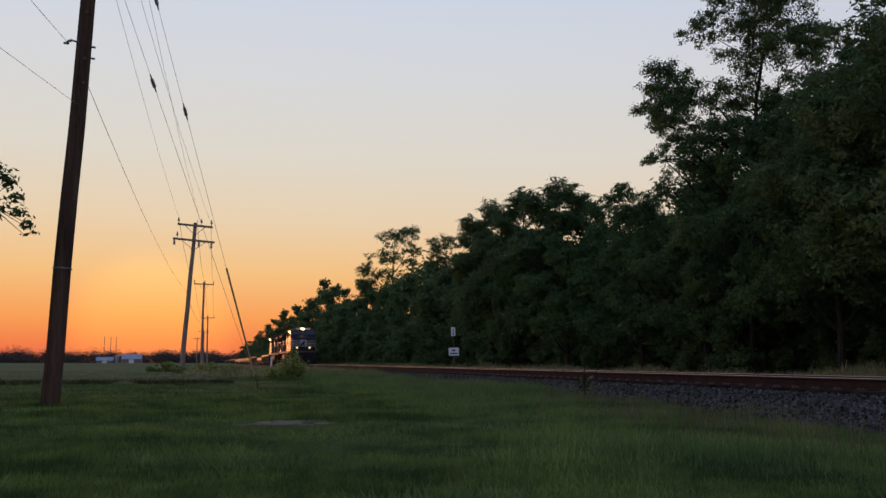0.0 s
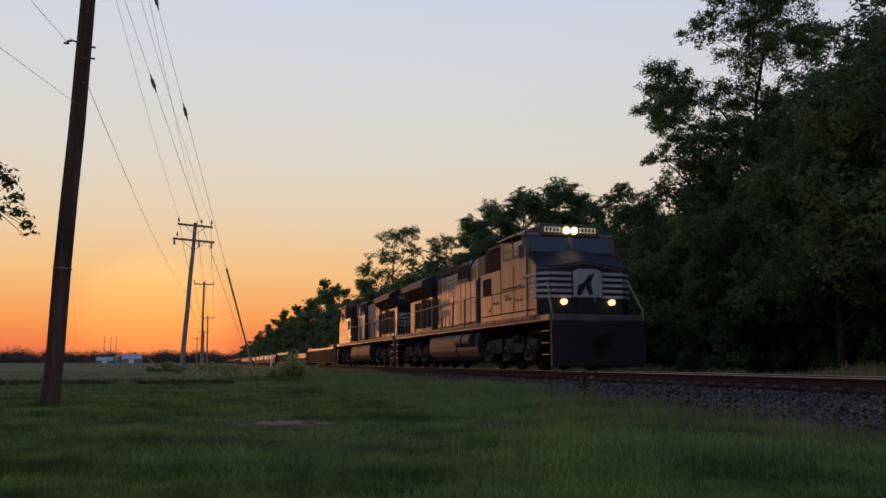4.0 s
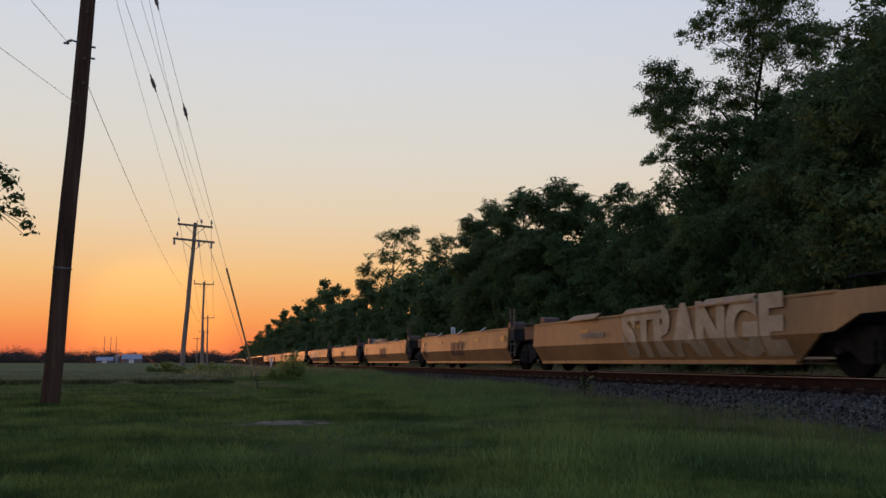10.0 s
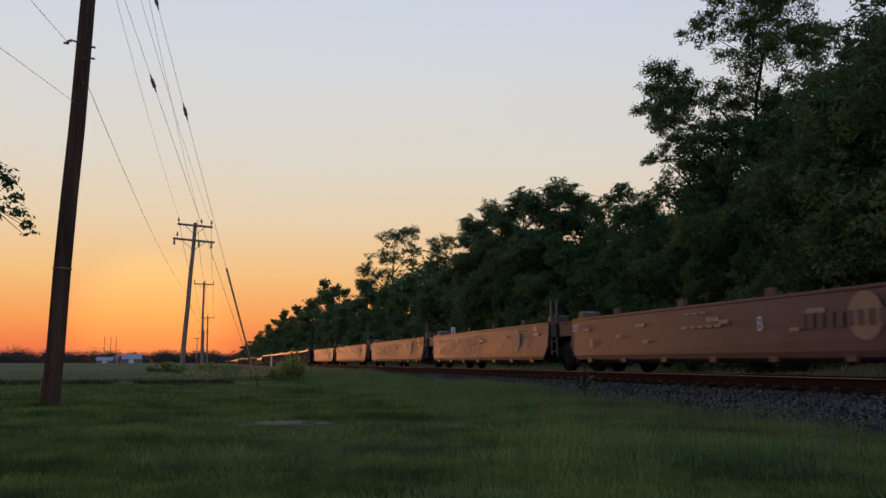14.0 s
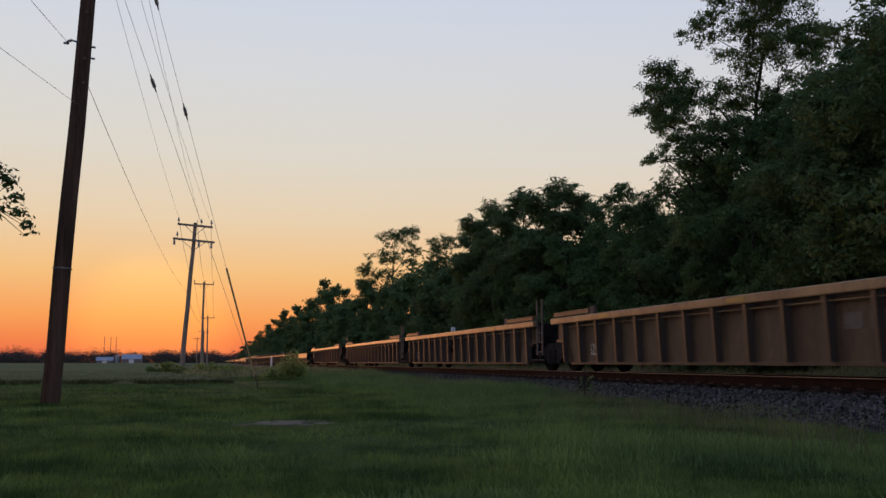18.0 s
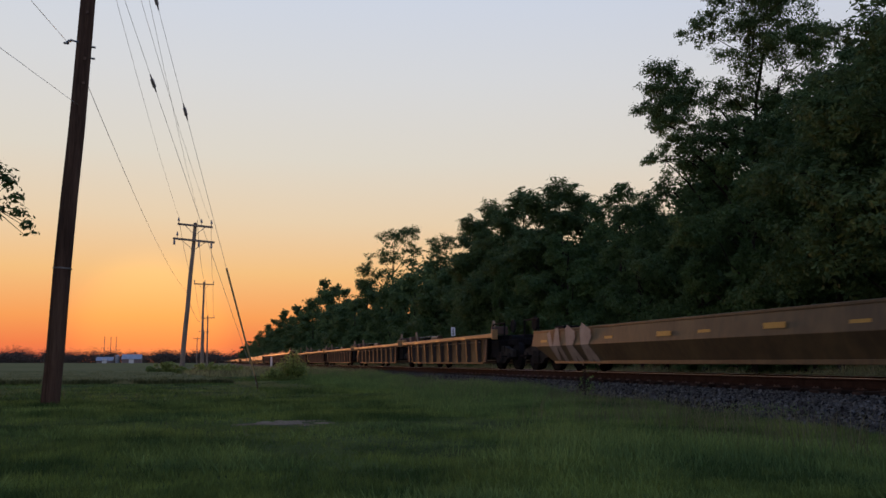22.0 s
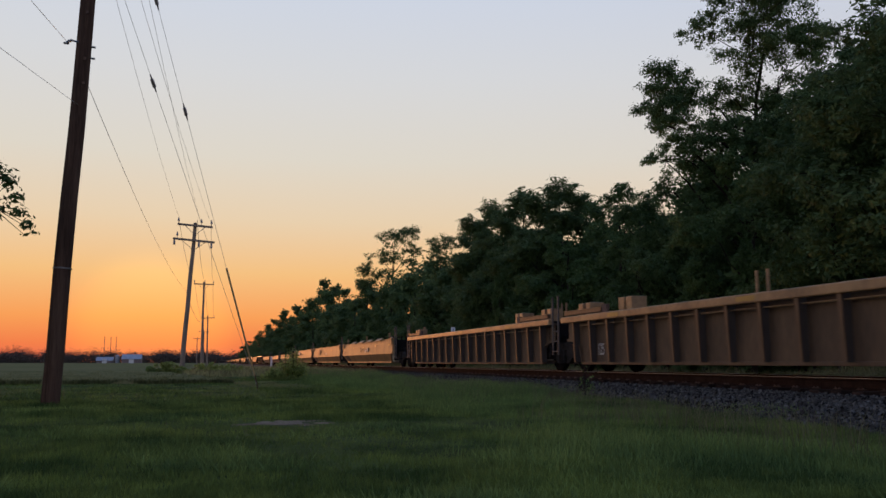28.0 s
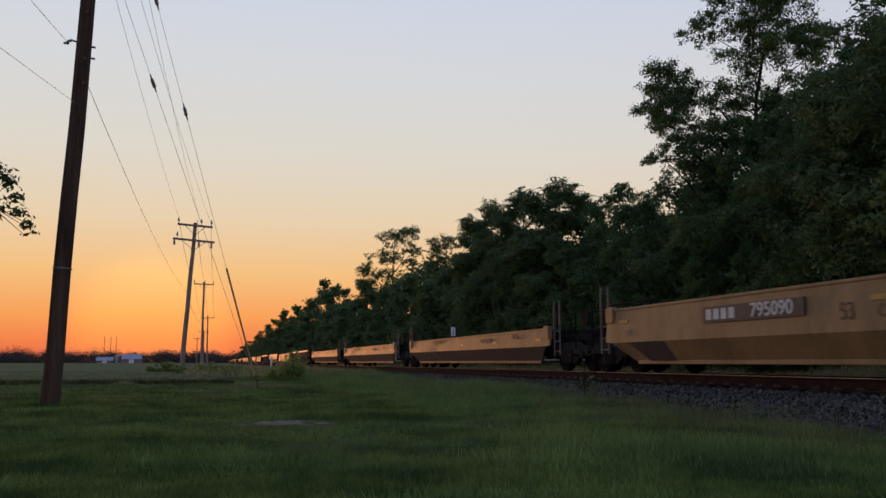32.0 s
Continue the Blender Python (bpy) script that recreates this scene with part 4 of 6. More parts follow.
def post_mesh(style, s):
    """Side post: wide at the chord, narrow at the sill."""
    key = (style, s)
    if key not in post_meshes:
        st = STYLE[style]
        z1, z0 = st["top"] - 0.17, 0.25
        bm = bmesh.new()
        x_in = s * (HALF - 0.24)
        # web painted dark for its shaded side, and the narrow flange on its outer edge
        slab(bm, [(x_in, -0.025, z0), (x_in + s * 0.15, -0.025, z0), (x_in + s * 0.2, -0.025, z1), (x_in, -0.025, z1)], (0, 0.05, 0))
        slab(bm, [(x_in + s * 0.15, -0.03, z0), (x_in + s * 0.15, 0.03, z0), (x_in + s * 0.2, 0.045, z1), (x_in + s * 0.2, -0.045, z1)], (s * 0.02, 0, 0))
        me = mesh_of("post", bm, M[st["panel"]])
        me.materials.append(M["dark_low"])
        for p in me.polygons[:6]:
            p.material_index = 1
        post_meshes[key] = me
    return post_meshes[key]


def ladder(car, x, y, z0, z1, mat):
    bm = bmesh.new()
    for dy in (-0.2, 0.2):
        tube(bm, (x, y + dy, z0), (x, y + dy, z1), 0.028, seg=6)
    z = z0 + 0.1
    while z < min(z1 - 0.1, 1.3):
        tube(bm, (x, y - 0.2, z), (x, y + 0.2, z), 0.014, seg=6)
        z += 0.28
    return part("ladder", bm, mat, car, "steel end ladder with tall grab posts")


def strip(bm, pts, w, x):
    """A flat painted stroke along (y, z) points, on the plane at x."""
    for (y0, z0), (y1, z1) in zip(pts, pts[1:]):
        d = Vector((0, y1 - y0, z1 - z0))
        n = Vector((0, -d.z, d.y)).normalized() * w / 2
        e = d.normalized() * w * 0.3
        a, b = Vector((x, y0, z0)) - e, Vector((x, y1, z1)) + e
        slab(bm, [a - n, b - n, b + n, a + n], (-0.002, 0, 0))


def bars(name, car, spec, mat, x, label=""):
    """Unreadable lettering: plain bars (y, z, width, height)."""
    bm = bmesh.new()
    for y, z, w, h in spec:
        box(bm, x - 0.004, x + 0.001, y - w / 2, y + w / 2, z - h / 2, z + h / 2)
    return part(name, bm, M[mat], car, label)


def well_car(style, length, tau, front, rear, seed, detail=True):
    """front, rear: 'truck' (own truck under a platform), 'shared' (articulation truck carried here) or '' (carried by the next)."""
    st = STYLE[style]
    rng = random.Random(seed)
    car = empty("well_car", pose(TRACK_X, at_time(tau, 0), RAIL_Z), st["label"], "rail car", PACK)
    h = length / 2
    top = st["top"]
    ribbed = "posts" in st
    panel = M["brown_dark" if style == "brown" and seed >= 10 else st["panel"]]
    # the lower side is cut back over an end truck
    cut_f, cut_r = ((1.15 if k == "truck" else 0.12) if style == "forty" else 1.15 for k in (front, rear))
    for s in (-1, 1):
        if ribbed:
            xo = s * (HALF - 0.22)
            bm = slab(bmesh.new(), [(xo, -h + 0.05, 0.82), (xo, -h + 0.5, 0.8), (xo, -h + 0.8, 0.62), (xo, -h + 0.95, 0.24), (xo, h - 0.95, 0.24),
                                    (xo, h - 0.8, 0.62), (xo, h - 0.5, 0.8), (xo, h - 0.05, 0.82), (xo, h - 0.05, top - 0.1), (xo, -h + 0.05, top - 0.1)], (-s * 0.03, 0, 0))
            if style == "forty_ribbed":
                bm.free()
                bm = slab(bmesh.new(), [(xo, -h + 0.6, 0.24), (xo, h - 0.6, 0.24), (xo, h - 0.6, top - 0.1), (xo, -h + 0.6, top - 0.1)], (-s * 0.03, 0, 0))
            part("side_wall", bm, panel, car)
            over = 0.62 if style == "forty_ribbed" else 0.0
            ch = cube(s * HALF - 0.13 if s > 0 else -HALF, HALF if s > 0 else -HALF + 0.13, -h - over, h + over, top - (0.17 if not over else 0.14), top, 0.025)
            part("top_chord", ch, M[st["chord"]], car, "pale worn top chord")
            part("side_sill", cube(s * (HALF - 0.3), s * (HALF - 0.19), -h + 0.95, h - 0.95, 0.19, 0.26, 0.012), panel, car)
            n = st["posts"]
            for i in range(n):
                y = -h + 0.75 + (length - 1.5) * i / (n - 1)
                if style == "forty_ribbed":
                    y = 1.307 * (i - 4)
                elif style == "ribbed_wide":
                    # close together at the ends, two metres apart between; one car has them evenly spread
                    y = (8, 7, 6, 3.93, 1.92, -0.12, -2.2, -4.26, -6.27, -7.25, -8.2)[i] if seed == 2 else 7.27 - 1.54 * i
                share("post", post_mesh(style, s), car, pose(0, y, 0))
            # welded arch plate round the end wheels
            if s < 0 and detail:
                for e in (-1, 1) if style != "forty_ribbed" else ():
                    bm = bmesh.new()
                    pts = [(e * (h - 1.0) , 0.24), (e * (h - 0.85), 0.62), (e * (h - 0.5), 0.82), (e * (h - 0.05), 0.84)]
                    strip(bm, pts, 0.07, s * (HALF - 0.17))
                    part("wheel_arch", bm, panel, car)
                # pipe under the chord
                part("air_pipe", line([(s * (HALF - 0.12), -h + 1, top - 0.26), (s * (HALF - 0.12), h - 1, top - 0.26)], 0.016), M["chord"], car)
            for e in (-1, 1):
                if detail and style != "forty_ribbed":
                    y0 = e * (h - 0.15)
                    part("end_rail", cube(s * (HALF - 0.14), s * (HALF - 0.04), y0, y0 - e * 2.3, top + 0.03, top + 0.14, 0.012), M["tan_old"], car, "raised guide rail above the chord")
                    part("rail_lip", cube(s * (HALF - 0.145), s * (HALF - 0.03), y0 + e * 0.02, y0 - e * 2.32, top + 0.14, top + 0.152, 0.004), M[st["chord"]], car)
                    part("rail_bracket", cube(s * (HALF - 0.13), s * (HALF - 0.05), y0 - e * 2.34, y0 - e * 2.6, top, top + 0.2, 0.01), M["rust"], car)
        else:
            flat = style == "brown"
            xt, xc, xb = s * (HALF - 0.06), s * HALF, s * (HALF - (0.02 if flat else 0.24))
            zc = 0.42 if flat else 0.70
            zb = 0.32 if flat else 0.26
            in_f, in_r = (0.25 if flat else 0.3 if c > 1 else 0.04 for c in (cut_f, cut_r))
            up = slab(bmesh.new(), [(xt, -h, top), (xt, h, top), (xc, h, zc + (0.26 if flat else 0.02)), (xc, h - in_r, zc), (xc, -h + in_f, zc), (xc, -h, zc + (0.26 if flat else 0.02))],
                      (-s * 0.05, 0, 0))
            part("side_wall", up, panel, car)
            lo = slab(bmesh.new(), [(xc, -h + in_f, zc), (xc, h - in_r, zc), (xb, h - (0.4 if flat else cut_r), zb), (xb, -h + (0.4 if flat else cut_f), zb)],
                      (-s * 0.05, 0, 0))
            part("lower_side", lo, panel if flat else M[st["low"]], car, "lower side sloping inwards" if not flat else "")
            part("top_chord", cube(s * (HALF - 0.15), s * (HALF - 0.04), -h, h, top - 0.04, top + 0.02, 0.012), panel, car)
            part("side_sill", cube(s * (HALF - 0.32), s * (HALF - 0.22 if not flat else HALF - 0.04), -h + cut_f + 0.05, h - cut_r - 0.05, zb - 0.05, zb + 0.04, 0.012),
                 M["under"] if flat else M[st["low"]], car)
            if s < 0 and detail and not flat:
                n = 3 if length < 15 else 4 if seed == 26 else 0
                for i in range(n):
                    y = -h * 0.55 + h * 1.0 * i / (n - 1)
                    big = 0.8 if seed in (3, 26) else 0.13
                    bm = slab(bmesh.new(), [(s * (HALF + 0.04), y - big - 0.06, top - 0.03), (s * (HALF + 0.04), y + big + 0.06, top - 0.03), (s * (HALF - 0.14), y + big, top + 0.1), (s * (HALF - 0.14), y - big, top + 0.1)], (0, 0, 0.03))
                    part("hatch_flap", bm, panel if big > 0.5 else M["faded_white"], car, "hinged sloping locating flap")
                    bm = bmesh.new()
                    strip(bm, [(y - 0.9, top - 0.03), (y - 0.55, top - 0.2), (y + 0.55, top - 0.2)], 0.018, xt - 0.012)
                    part("weld_seam", bm, M["faded"], car)
            if flat and s < 0 and detail:
                for i in range(7):
                    y = -h + 1.2 + i * (length - 2.4) / 6
                    part("sill_tab", cube(-HALF - 0.01, -HALF + 0.06, y - 0.12, y + 0.12, zb - 0.07, zb + 0.03, 0.008), panel, car)
                for i in range(4):
                    y = -h + 2.0 + i * 2.9
                    part("guide", cube(-HALF + 0.04, -HALF + 0.12, y - 0.05, y + 0.2, top, top + 0.16, 0.01), M["rust"], car)
    # floor, ends
    part("well_floor", cube(-HALF + 0.4, HALF - 0.4, -h + 1.0, h - 1.0, 0.24, 0.3), M["rust"], car)
    for e, kind in ((-1, front), (1, rear)):
        # bulkhead carried up and near-black, to darken the view between cars
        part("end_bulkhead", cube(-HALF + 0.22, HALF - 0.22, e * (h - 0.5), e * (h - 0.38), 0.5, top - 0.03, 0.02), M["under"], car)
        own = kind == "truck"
        # dark box added to hide the lit far wall behind the end
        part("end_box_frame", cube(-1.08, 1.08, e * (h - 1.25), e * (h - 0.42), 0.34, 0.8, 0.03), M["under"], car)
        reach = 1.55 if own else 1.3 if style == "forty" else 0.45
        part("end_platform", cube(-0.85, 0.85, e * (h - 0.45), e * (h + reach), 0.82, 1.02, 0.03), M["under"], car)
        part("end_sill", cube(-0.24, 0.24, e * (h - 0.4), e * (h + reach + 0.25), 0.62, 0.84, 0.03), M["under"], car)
        if own:
            y = e * (h + 0.55)
            make_truck(car, y, tau)
            part("coupler", cube(-0.12, 0.12, e * (h + 1.55), e * (h + 2.0), 0.7, 0.98, 0.05), M["under"], car)
            # end platform clutter: hand rail, brake gear and box
            part("end_rail", line([(-1.2, e * (h + 0.1), 1.02), (-1.2, e * (h + 0.1), 1.55), (-1.2, e * (h + 1.3), 1.55), (-1.2, e * (h + 1.3), 0.6)], 0.022), M["under"], car)
            part("brake_gear", cube(-0.35, 0.3, e * (h + 0.2), e * (h + 0.9), 1.0, 1.36 if e > 0 else 1.2, 0.04), M["under"], car)
            part("corner_step", cube(-1.35, -1.0, e * (h + 1.05), e * (h + 1.35), 0.42, 0.47, 0.008), M["under"], car)
            if detail:
                part("reservoir", tube(bmesh.new(), (-0.8, e * (h + 0.75), 0.98), (0.8, e * (h + 0.75), 0.98), 0.19, seg=14), M["under"], car)
                part("brake_wheel", tube(bmesh.new(), (-0.9, e * (h + 1.25), 1.45), (-0.84, e * (h + 1.25), 1.45), 0.22, seg=16), M["under"], car)
            if style in ("forty", "low_smooth"):
                ext = 1.9 if style == "forty" else 0.8
                for s in (-1, 1):
                    bm = slab(bmesh.new(), [(s * (HALF - 0.06), e * h, top), (s * (HALF - 0.06), e * (h + ext), top), (s * (HALF - 0.02), e * (h + ext), top - 0.36), (s * HALF, e * (h + 0.3 * ext), top - 0.38), (s * HALF, e * h, 0.72)], (-s * 0.05, 0, 0))
                    part("end_side", bm, panel, car, "upper side reaching out over the end truck")
                    part("end_seam", cube(s * (HALF - 0.04), s * (HALF - 0.025), e * (h + 0.62 * ext), e * (h + 0.62 * ext + 0.03), top - 0.34, top - 0.02), M["faded"], car)
        elif kind == "shared":
            make_truck(car, e * (h + (1.6 if style == "forty" else 0.75)), tau)
        if detail and style in ("forty", "brown", "smooth", "low_smooth", "dusky", "ribbed") and (e < 0 or own) and not (style == "forty" and own):
            ladder(car, -1.32, e * (h + (0.22 if not own else 0.3)), 0.45, top + (0.62 if style != "dusky" else 0.75), M["ladder"])
        if detail and style in ("forty", "brown") and not (style == "forty" and own):
            long = 0.95 if e > 0 else 0.45
            part("end_box", cube(-1.36, -0.95, e * (h + 0.02), e * (h + long), top - 0.42, top - 0.06, 0.02), M["dust"], car, "dark grimy end box")
            part("end_box_lid", cube(-1.38, -0.93, e * (h + 0.02), e * (h + long + 0.02), top - 0.06, top - 0.035, 0.006), M["tan_old"], car)
            if style == "forty":
                bm = slab(bmesh.new(), [(-1.2, e * h, top - 0.42), (-1.2, e * (h + 0.62), top - 0.42), (-1.2, e * (h + 0.5), 0.86), (-1.2, e * (h + 0.2), 0.56), (-1.2, e * (h - 0.2), 0.3)], (0.04, 0, 0))
                part("end_gusset", bm, M["dust"], car)
                part("end_post", line([(-1.3, e * (h + 0.3), 0.95), (-1.3, e * (h + 0.32), top + 0.1), (-1.0, e * (h + 1.4), top + 0.1)], 0.016), M["ladder"], car)
            big = 1.0 if seed == 5 and e > 0 else 0.62
            part("cone_bin", prism([(e * (h - 0.72 * big), top), (e * (h - 0.05), top), (e * (h - 0.12), top + 0.28 * big), (e * (h - 0.3 * big), top + 0.36 * big), (e * (h - 0.55 * big), top + 0.3 * big)], -1.25, -0.75), M["tan_old"], car, "tapered bin on the car's end")
            if e > 0 and style == "forty" and (own or seed == 5):
                part("reservoir", tube(bmesh.new(), (-0.85, h - 3.6, top + 0.13), (-0.85, h - 0.8, top + 0.13), 0.17, seg=16), M["yellow"], car, "tan air reservoir on the car's end")
                for dy in (1.2, 3.2):
                    part("reservoir_strap", tube(bmesh.new(), (-0.85, h - dy, top + 0.13), (-0.85, h - dy + 0.06, top + 0.13), 0.178, seg=16), M["rust"], car)
                part("valve_stand", line([(-1.1, h - 0.5, top + 0.3), (-1.1, h - 0.42, top + 0.5), (-1.1, h - 0.25, top + 0.46), (-1.1, h - 0.1, top + 0.05)], 0.022), M["ladder"], car)
        if detail and style == "forty_ribbed":
            part("chord_end", cube(-HALF, -HALF + 0.2, e * (h + 0.62), e * (h + 0.74), top - 0.2, top + 0.14, 0.02), M["yellow"], car)
            part("locking_box", cube(-1.2, -0.7, e * (h - 0.2), e * (h + 0.25), top - 0.02, top + 0.26, 0.03), M["rust"], car)
            part("prop", line([(-1.0, e * (h - 0.2), top), (-1.0, e * (h - 0.45), top + 0.45), (-1.0, e * (h - 0.75), top)], 0.03), M["chord"], car)
            bm = slab(bmesh.new(), [(-HALF + 0.1, e * (h - 0.55), 0.25), (-HALF + 0.1, e * (h - 0.3), 0.25), (-HALF + 0.1, e * (h - 0.15), top - 0.17), (-HALF + 0.1, e * (h - 0.45), top - 0.17)],
                      (0.05, 0, 0))
            part("end_post", bm, M["dust"], car, "grimy end post")
            # dark block added to fill the open end gap
            part("end_frame", cube(-1.15, 1.15, e * (h - 0.3), e * (h + 0.55), 0.4, 1.0, 0.04), M["under"], car)
            if e > 0:
                part("reservoir", tube(bmesh.new(), (-0.2, h - 1.9, top + 0.14), (-0.2, h - 0.7, top + 0.14), 0.15, seg=14), M["tan_old"], car, "tan air reservoir")
                part("valve_box", cube(-0.6, -0.1, h - 0.5, h + 0.1, top - 0.05, top + 0.2, 0.03), M["under"], car)
                part("brake_rod", line([(-0.8, h - 3.0, top + 0.22), (-0.8, h + 0.4, top + 0.22)], 0.015), M["iron"], car)
        if detail and style in ("smooth", "low_smooth", "dusky"):
            part("end_rail", line([(-HALF + 0.1, e * (h - 0.1), top), (-HALF + 0.1, e * (h - 0.15), top + 0.13), (-HALF + 0.1, e * (h - 2.2), top + 0.13), (-HALF + 0.1, e * (h - 2.3), top)], 0.022),
                 M["under"], car)
            part("lifting_lug", prism([(e * (h - 0.05), top - 0.3), (e * (h - 0.4), top - 0.3), (e * (h - 0.4), top + 0.02), (e * (h - 0.3), top + 0.08), (e * (h - 0.05), top + 0.05)], -HALF - 0.02, -HALF + 0.12),
                 panel, car)
            for dy in (3.6, 3.95) if seed in (26, 27) else ():
                part("guide_post", line([(HALF - 0.2, e * (h - dy), top - 0.2), (HALF - 0.2, e * (h - dy), top + 0.8)], 0.04), M["chord"], car)
    if detail and 23 <= seed <= 25:
        for e in (-1, 1):
            last_end = seed == 25 and e == 1
            for y0 in (0.55, 1.0) if last_end else (0.55, 1.0, 2.9, 3.3):
                part("brake_box", cube(-1.15, -0.75, e * (h - y0), e * (h - y0 - 0.28), top - 0.05, top + 0.34, 0.02), M["chord"], car, "tan equipment box above the chord")
            for dy in () if last_end else (5.0, 5.4):
                part("guide_post", line([(HALF - 0.2, e * (h - dy), top - 0.1), (HALF - 0.2, e * (h - dy), top + 0.85)], 0.04), M["chord"], car)
    if detail and seed in (14, 19, 21):
        yb = 1.7 if style == "forty_ribbed" else 0.8
        xb = -HALF + 0.12
        part("brake_lever", line([(xb, yb - 0.5, top - 0.2), (xb, yb, 0.78), (xb, yb + 0.12, 0.72), (xb, yb + 0.42, top - 0.25)], 0.035), M["under"], car, "dark bent brake lever hanging on the side")
        part("lever_block", cube(xb - 0.05, xb + 0.06, yb - 0.12, yb + 0.2, 0.66, 0.8, 0.015), M["under"], car)
    if detail and ribbed:
        for k in range(3):
            yk = -h * 0.62 + h * 0.6 * k + 0.13 * (seed % 5)
            part("reflector", cube(-HALF - 0.005, -HALF + 0.01, yk - 0.28, yk + 0.28, top - 0.13, top - 0.04), M["reflector"], car, "worn yellow reflector strip on the chord")
    if detail and ribbed and style != "forty_ribbed":
        part("guide_post", line([(HALF - 0.12, -h + 5.0, top), (HALF - 0.12, -h + 5.0, top + 0.3)], 0.03), M["rust"], car)
    # reflectors and stencils on the near side
    if detail:
        x = -HALF - 0.004 if not ribbed else -HALF + 0.195
        if not ribbed:
            n = 5
            for i in range(n):
                if style == "forty" and i in (0, n - 1):
                    continue
                y = -h + 0.9 + i * (length - 1.8) / (n - 1)
                z = top - 0.3
                part("reflector", cube(x - 0.001 + 0.02, x + 0.05, y - 0.22, y + 0.22, z - 0.04, z + 0.04), M["reflector" if style != "brown" else "reflector_red"], car, "yellow reflector strip")
    return car


UNITS = []
PLAN = (
    # style, length, passing time of the middle, front, rear
    ("ribbed", 18.4, 7.878, "truck", "truck"), ("low_smooth", 17.6, 8.870, "truck", "truck"), ("ribbed_wide", 18.6, 9.936, "truck", "truck"),
    ("forty", 12.8, 10.975, "truck", "shared"), ("forty", 11.9, 11.693, "", "shared"), ("forty", 11.9, 12.432, "", "shared"), ("forty", 11.9, 13.170, "", "shared"), ("forty", 13.0, 13.935, "", "truck"),
    ("brown", 13.4, 14.825, "truck", "shared"), ("brown", 13.2, 15.555, "", "shared"), ("brown", 13.2, 16.285, "", "shared"), ("brown", 13.2, 17.020, "", "shared"), ("brown", 13.2, 17.754, "", "truck"),
    ("ribbed", 18.2, 18.776, "truck", "shared"), ("ribbed", 17.6, 19.716, "", "shared"), ("ribbed", 18.2, 20.658, "", "truck"),
    ("ribbed_wide", 18.5, 21.729, "truck", "truck"), ("olive", 18.5, 22.840, "truck", "truck"),
    ("forty_ribbed", 12.9, 23.826, "truck", "shared"), ("forty_ribbed", 12.9, 24.578, "", "shared"), ("forty_ribbed", 12.9, 25.336, "", "shared"), ("forty_ribbed", 12.9, 26.096, "", "shared"), ("forty_ribbed", 12.9, 26.830, "", "truck"),
    ("ribbed", 18.2, 27.835, "truck", "shared"), ("ribbed", 17.6, 28.755, "", "shared"), ("ribbed", 18.3, 29.674, "", "truck"),
    ("smooth", 17.8, 30.737, "truck", "shared"), ("smooth", 17.3, 31.670, "", "shared"), ("smooth", 17.8, 32.614, "", "truck"),
    ("dusky", 17.8, 33.660, "truck", "truck"), ("dusky", 17.8, 34.704, "truck", "truck"), ("dusky", 17.6, 35.735, "truck", "truck"),
)
for i, (style, length, tau, front, rear) in enumerate(PLAN):
    UNITS.append((well_car(style, length, tau, front, rear, i), tau))
# the rest of the train, that stays far off
tau = 36.78
for i in range(22):
    style = ("ribbed", "smooth", "forty", "brown", "ribbed_wide")[(i * 3 + i // 4) % 5]
    UNITS.append((well_car(style, 17.8, tau, "truck", "truck", 60 + i, detail=False), tau))
    tau += 1.045


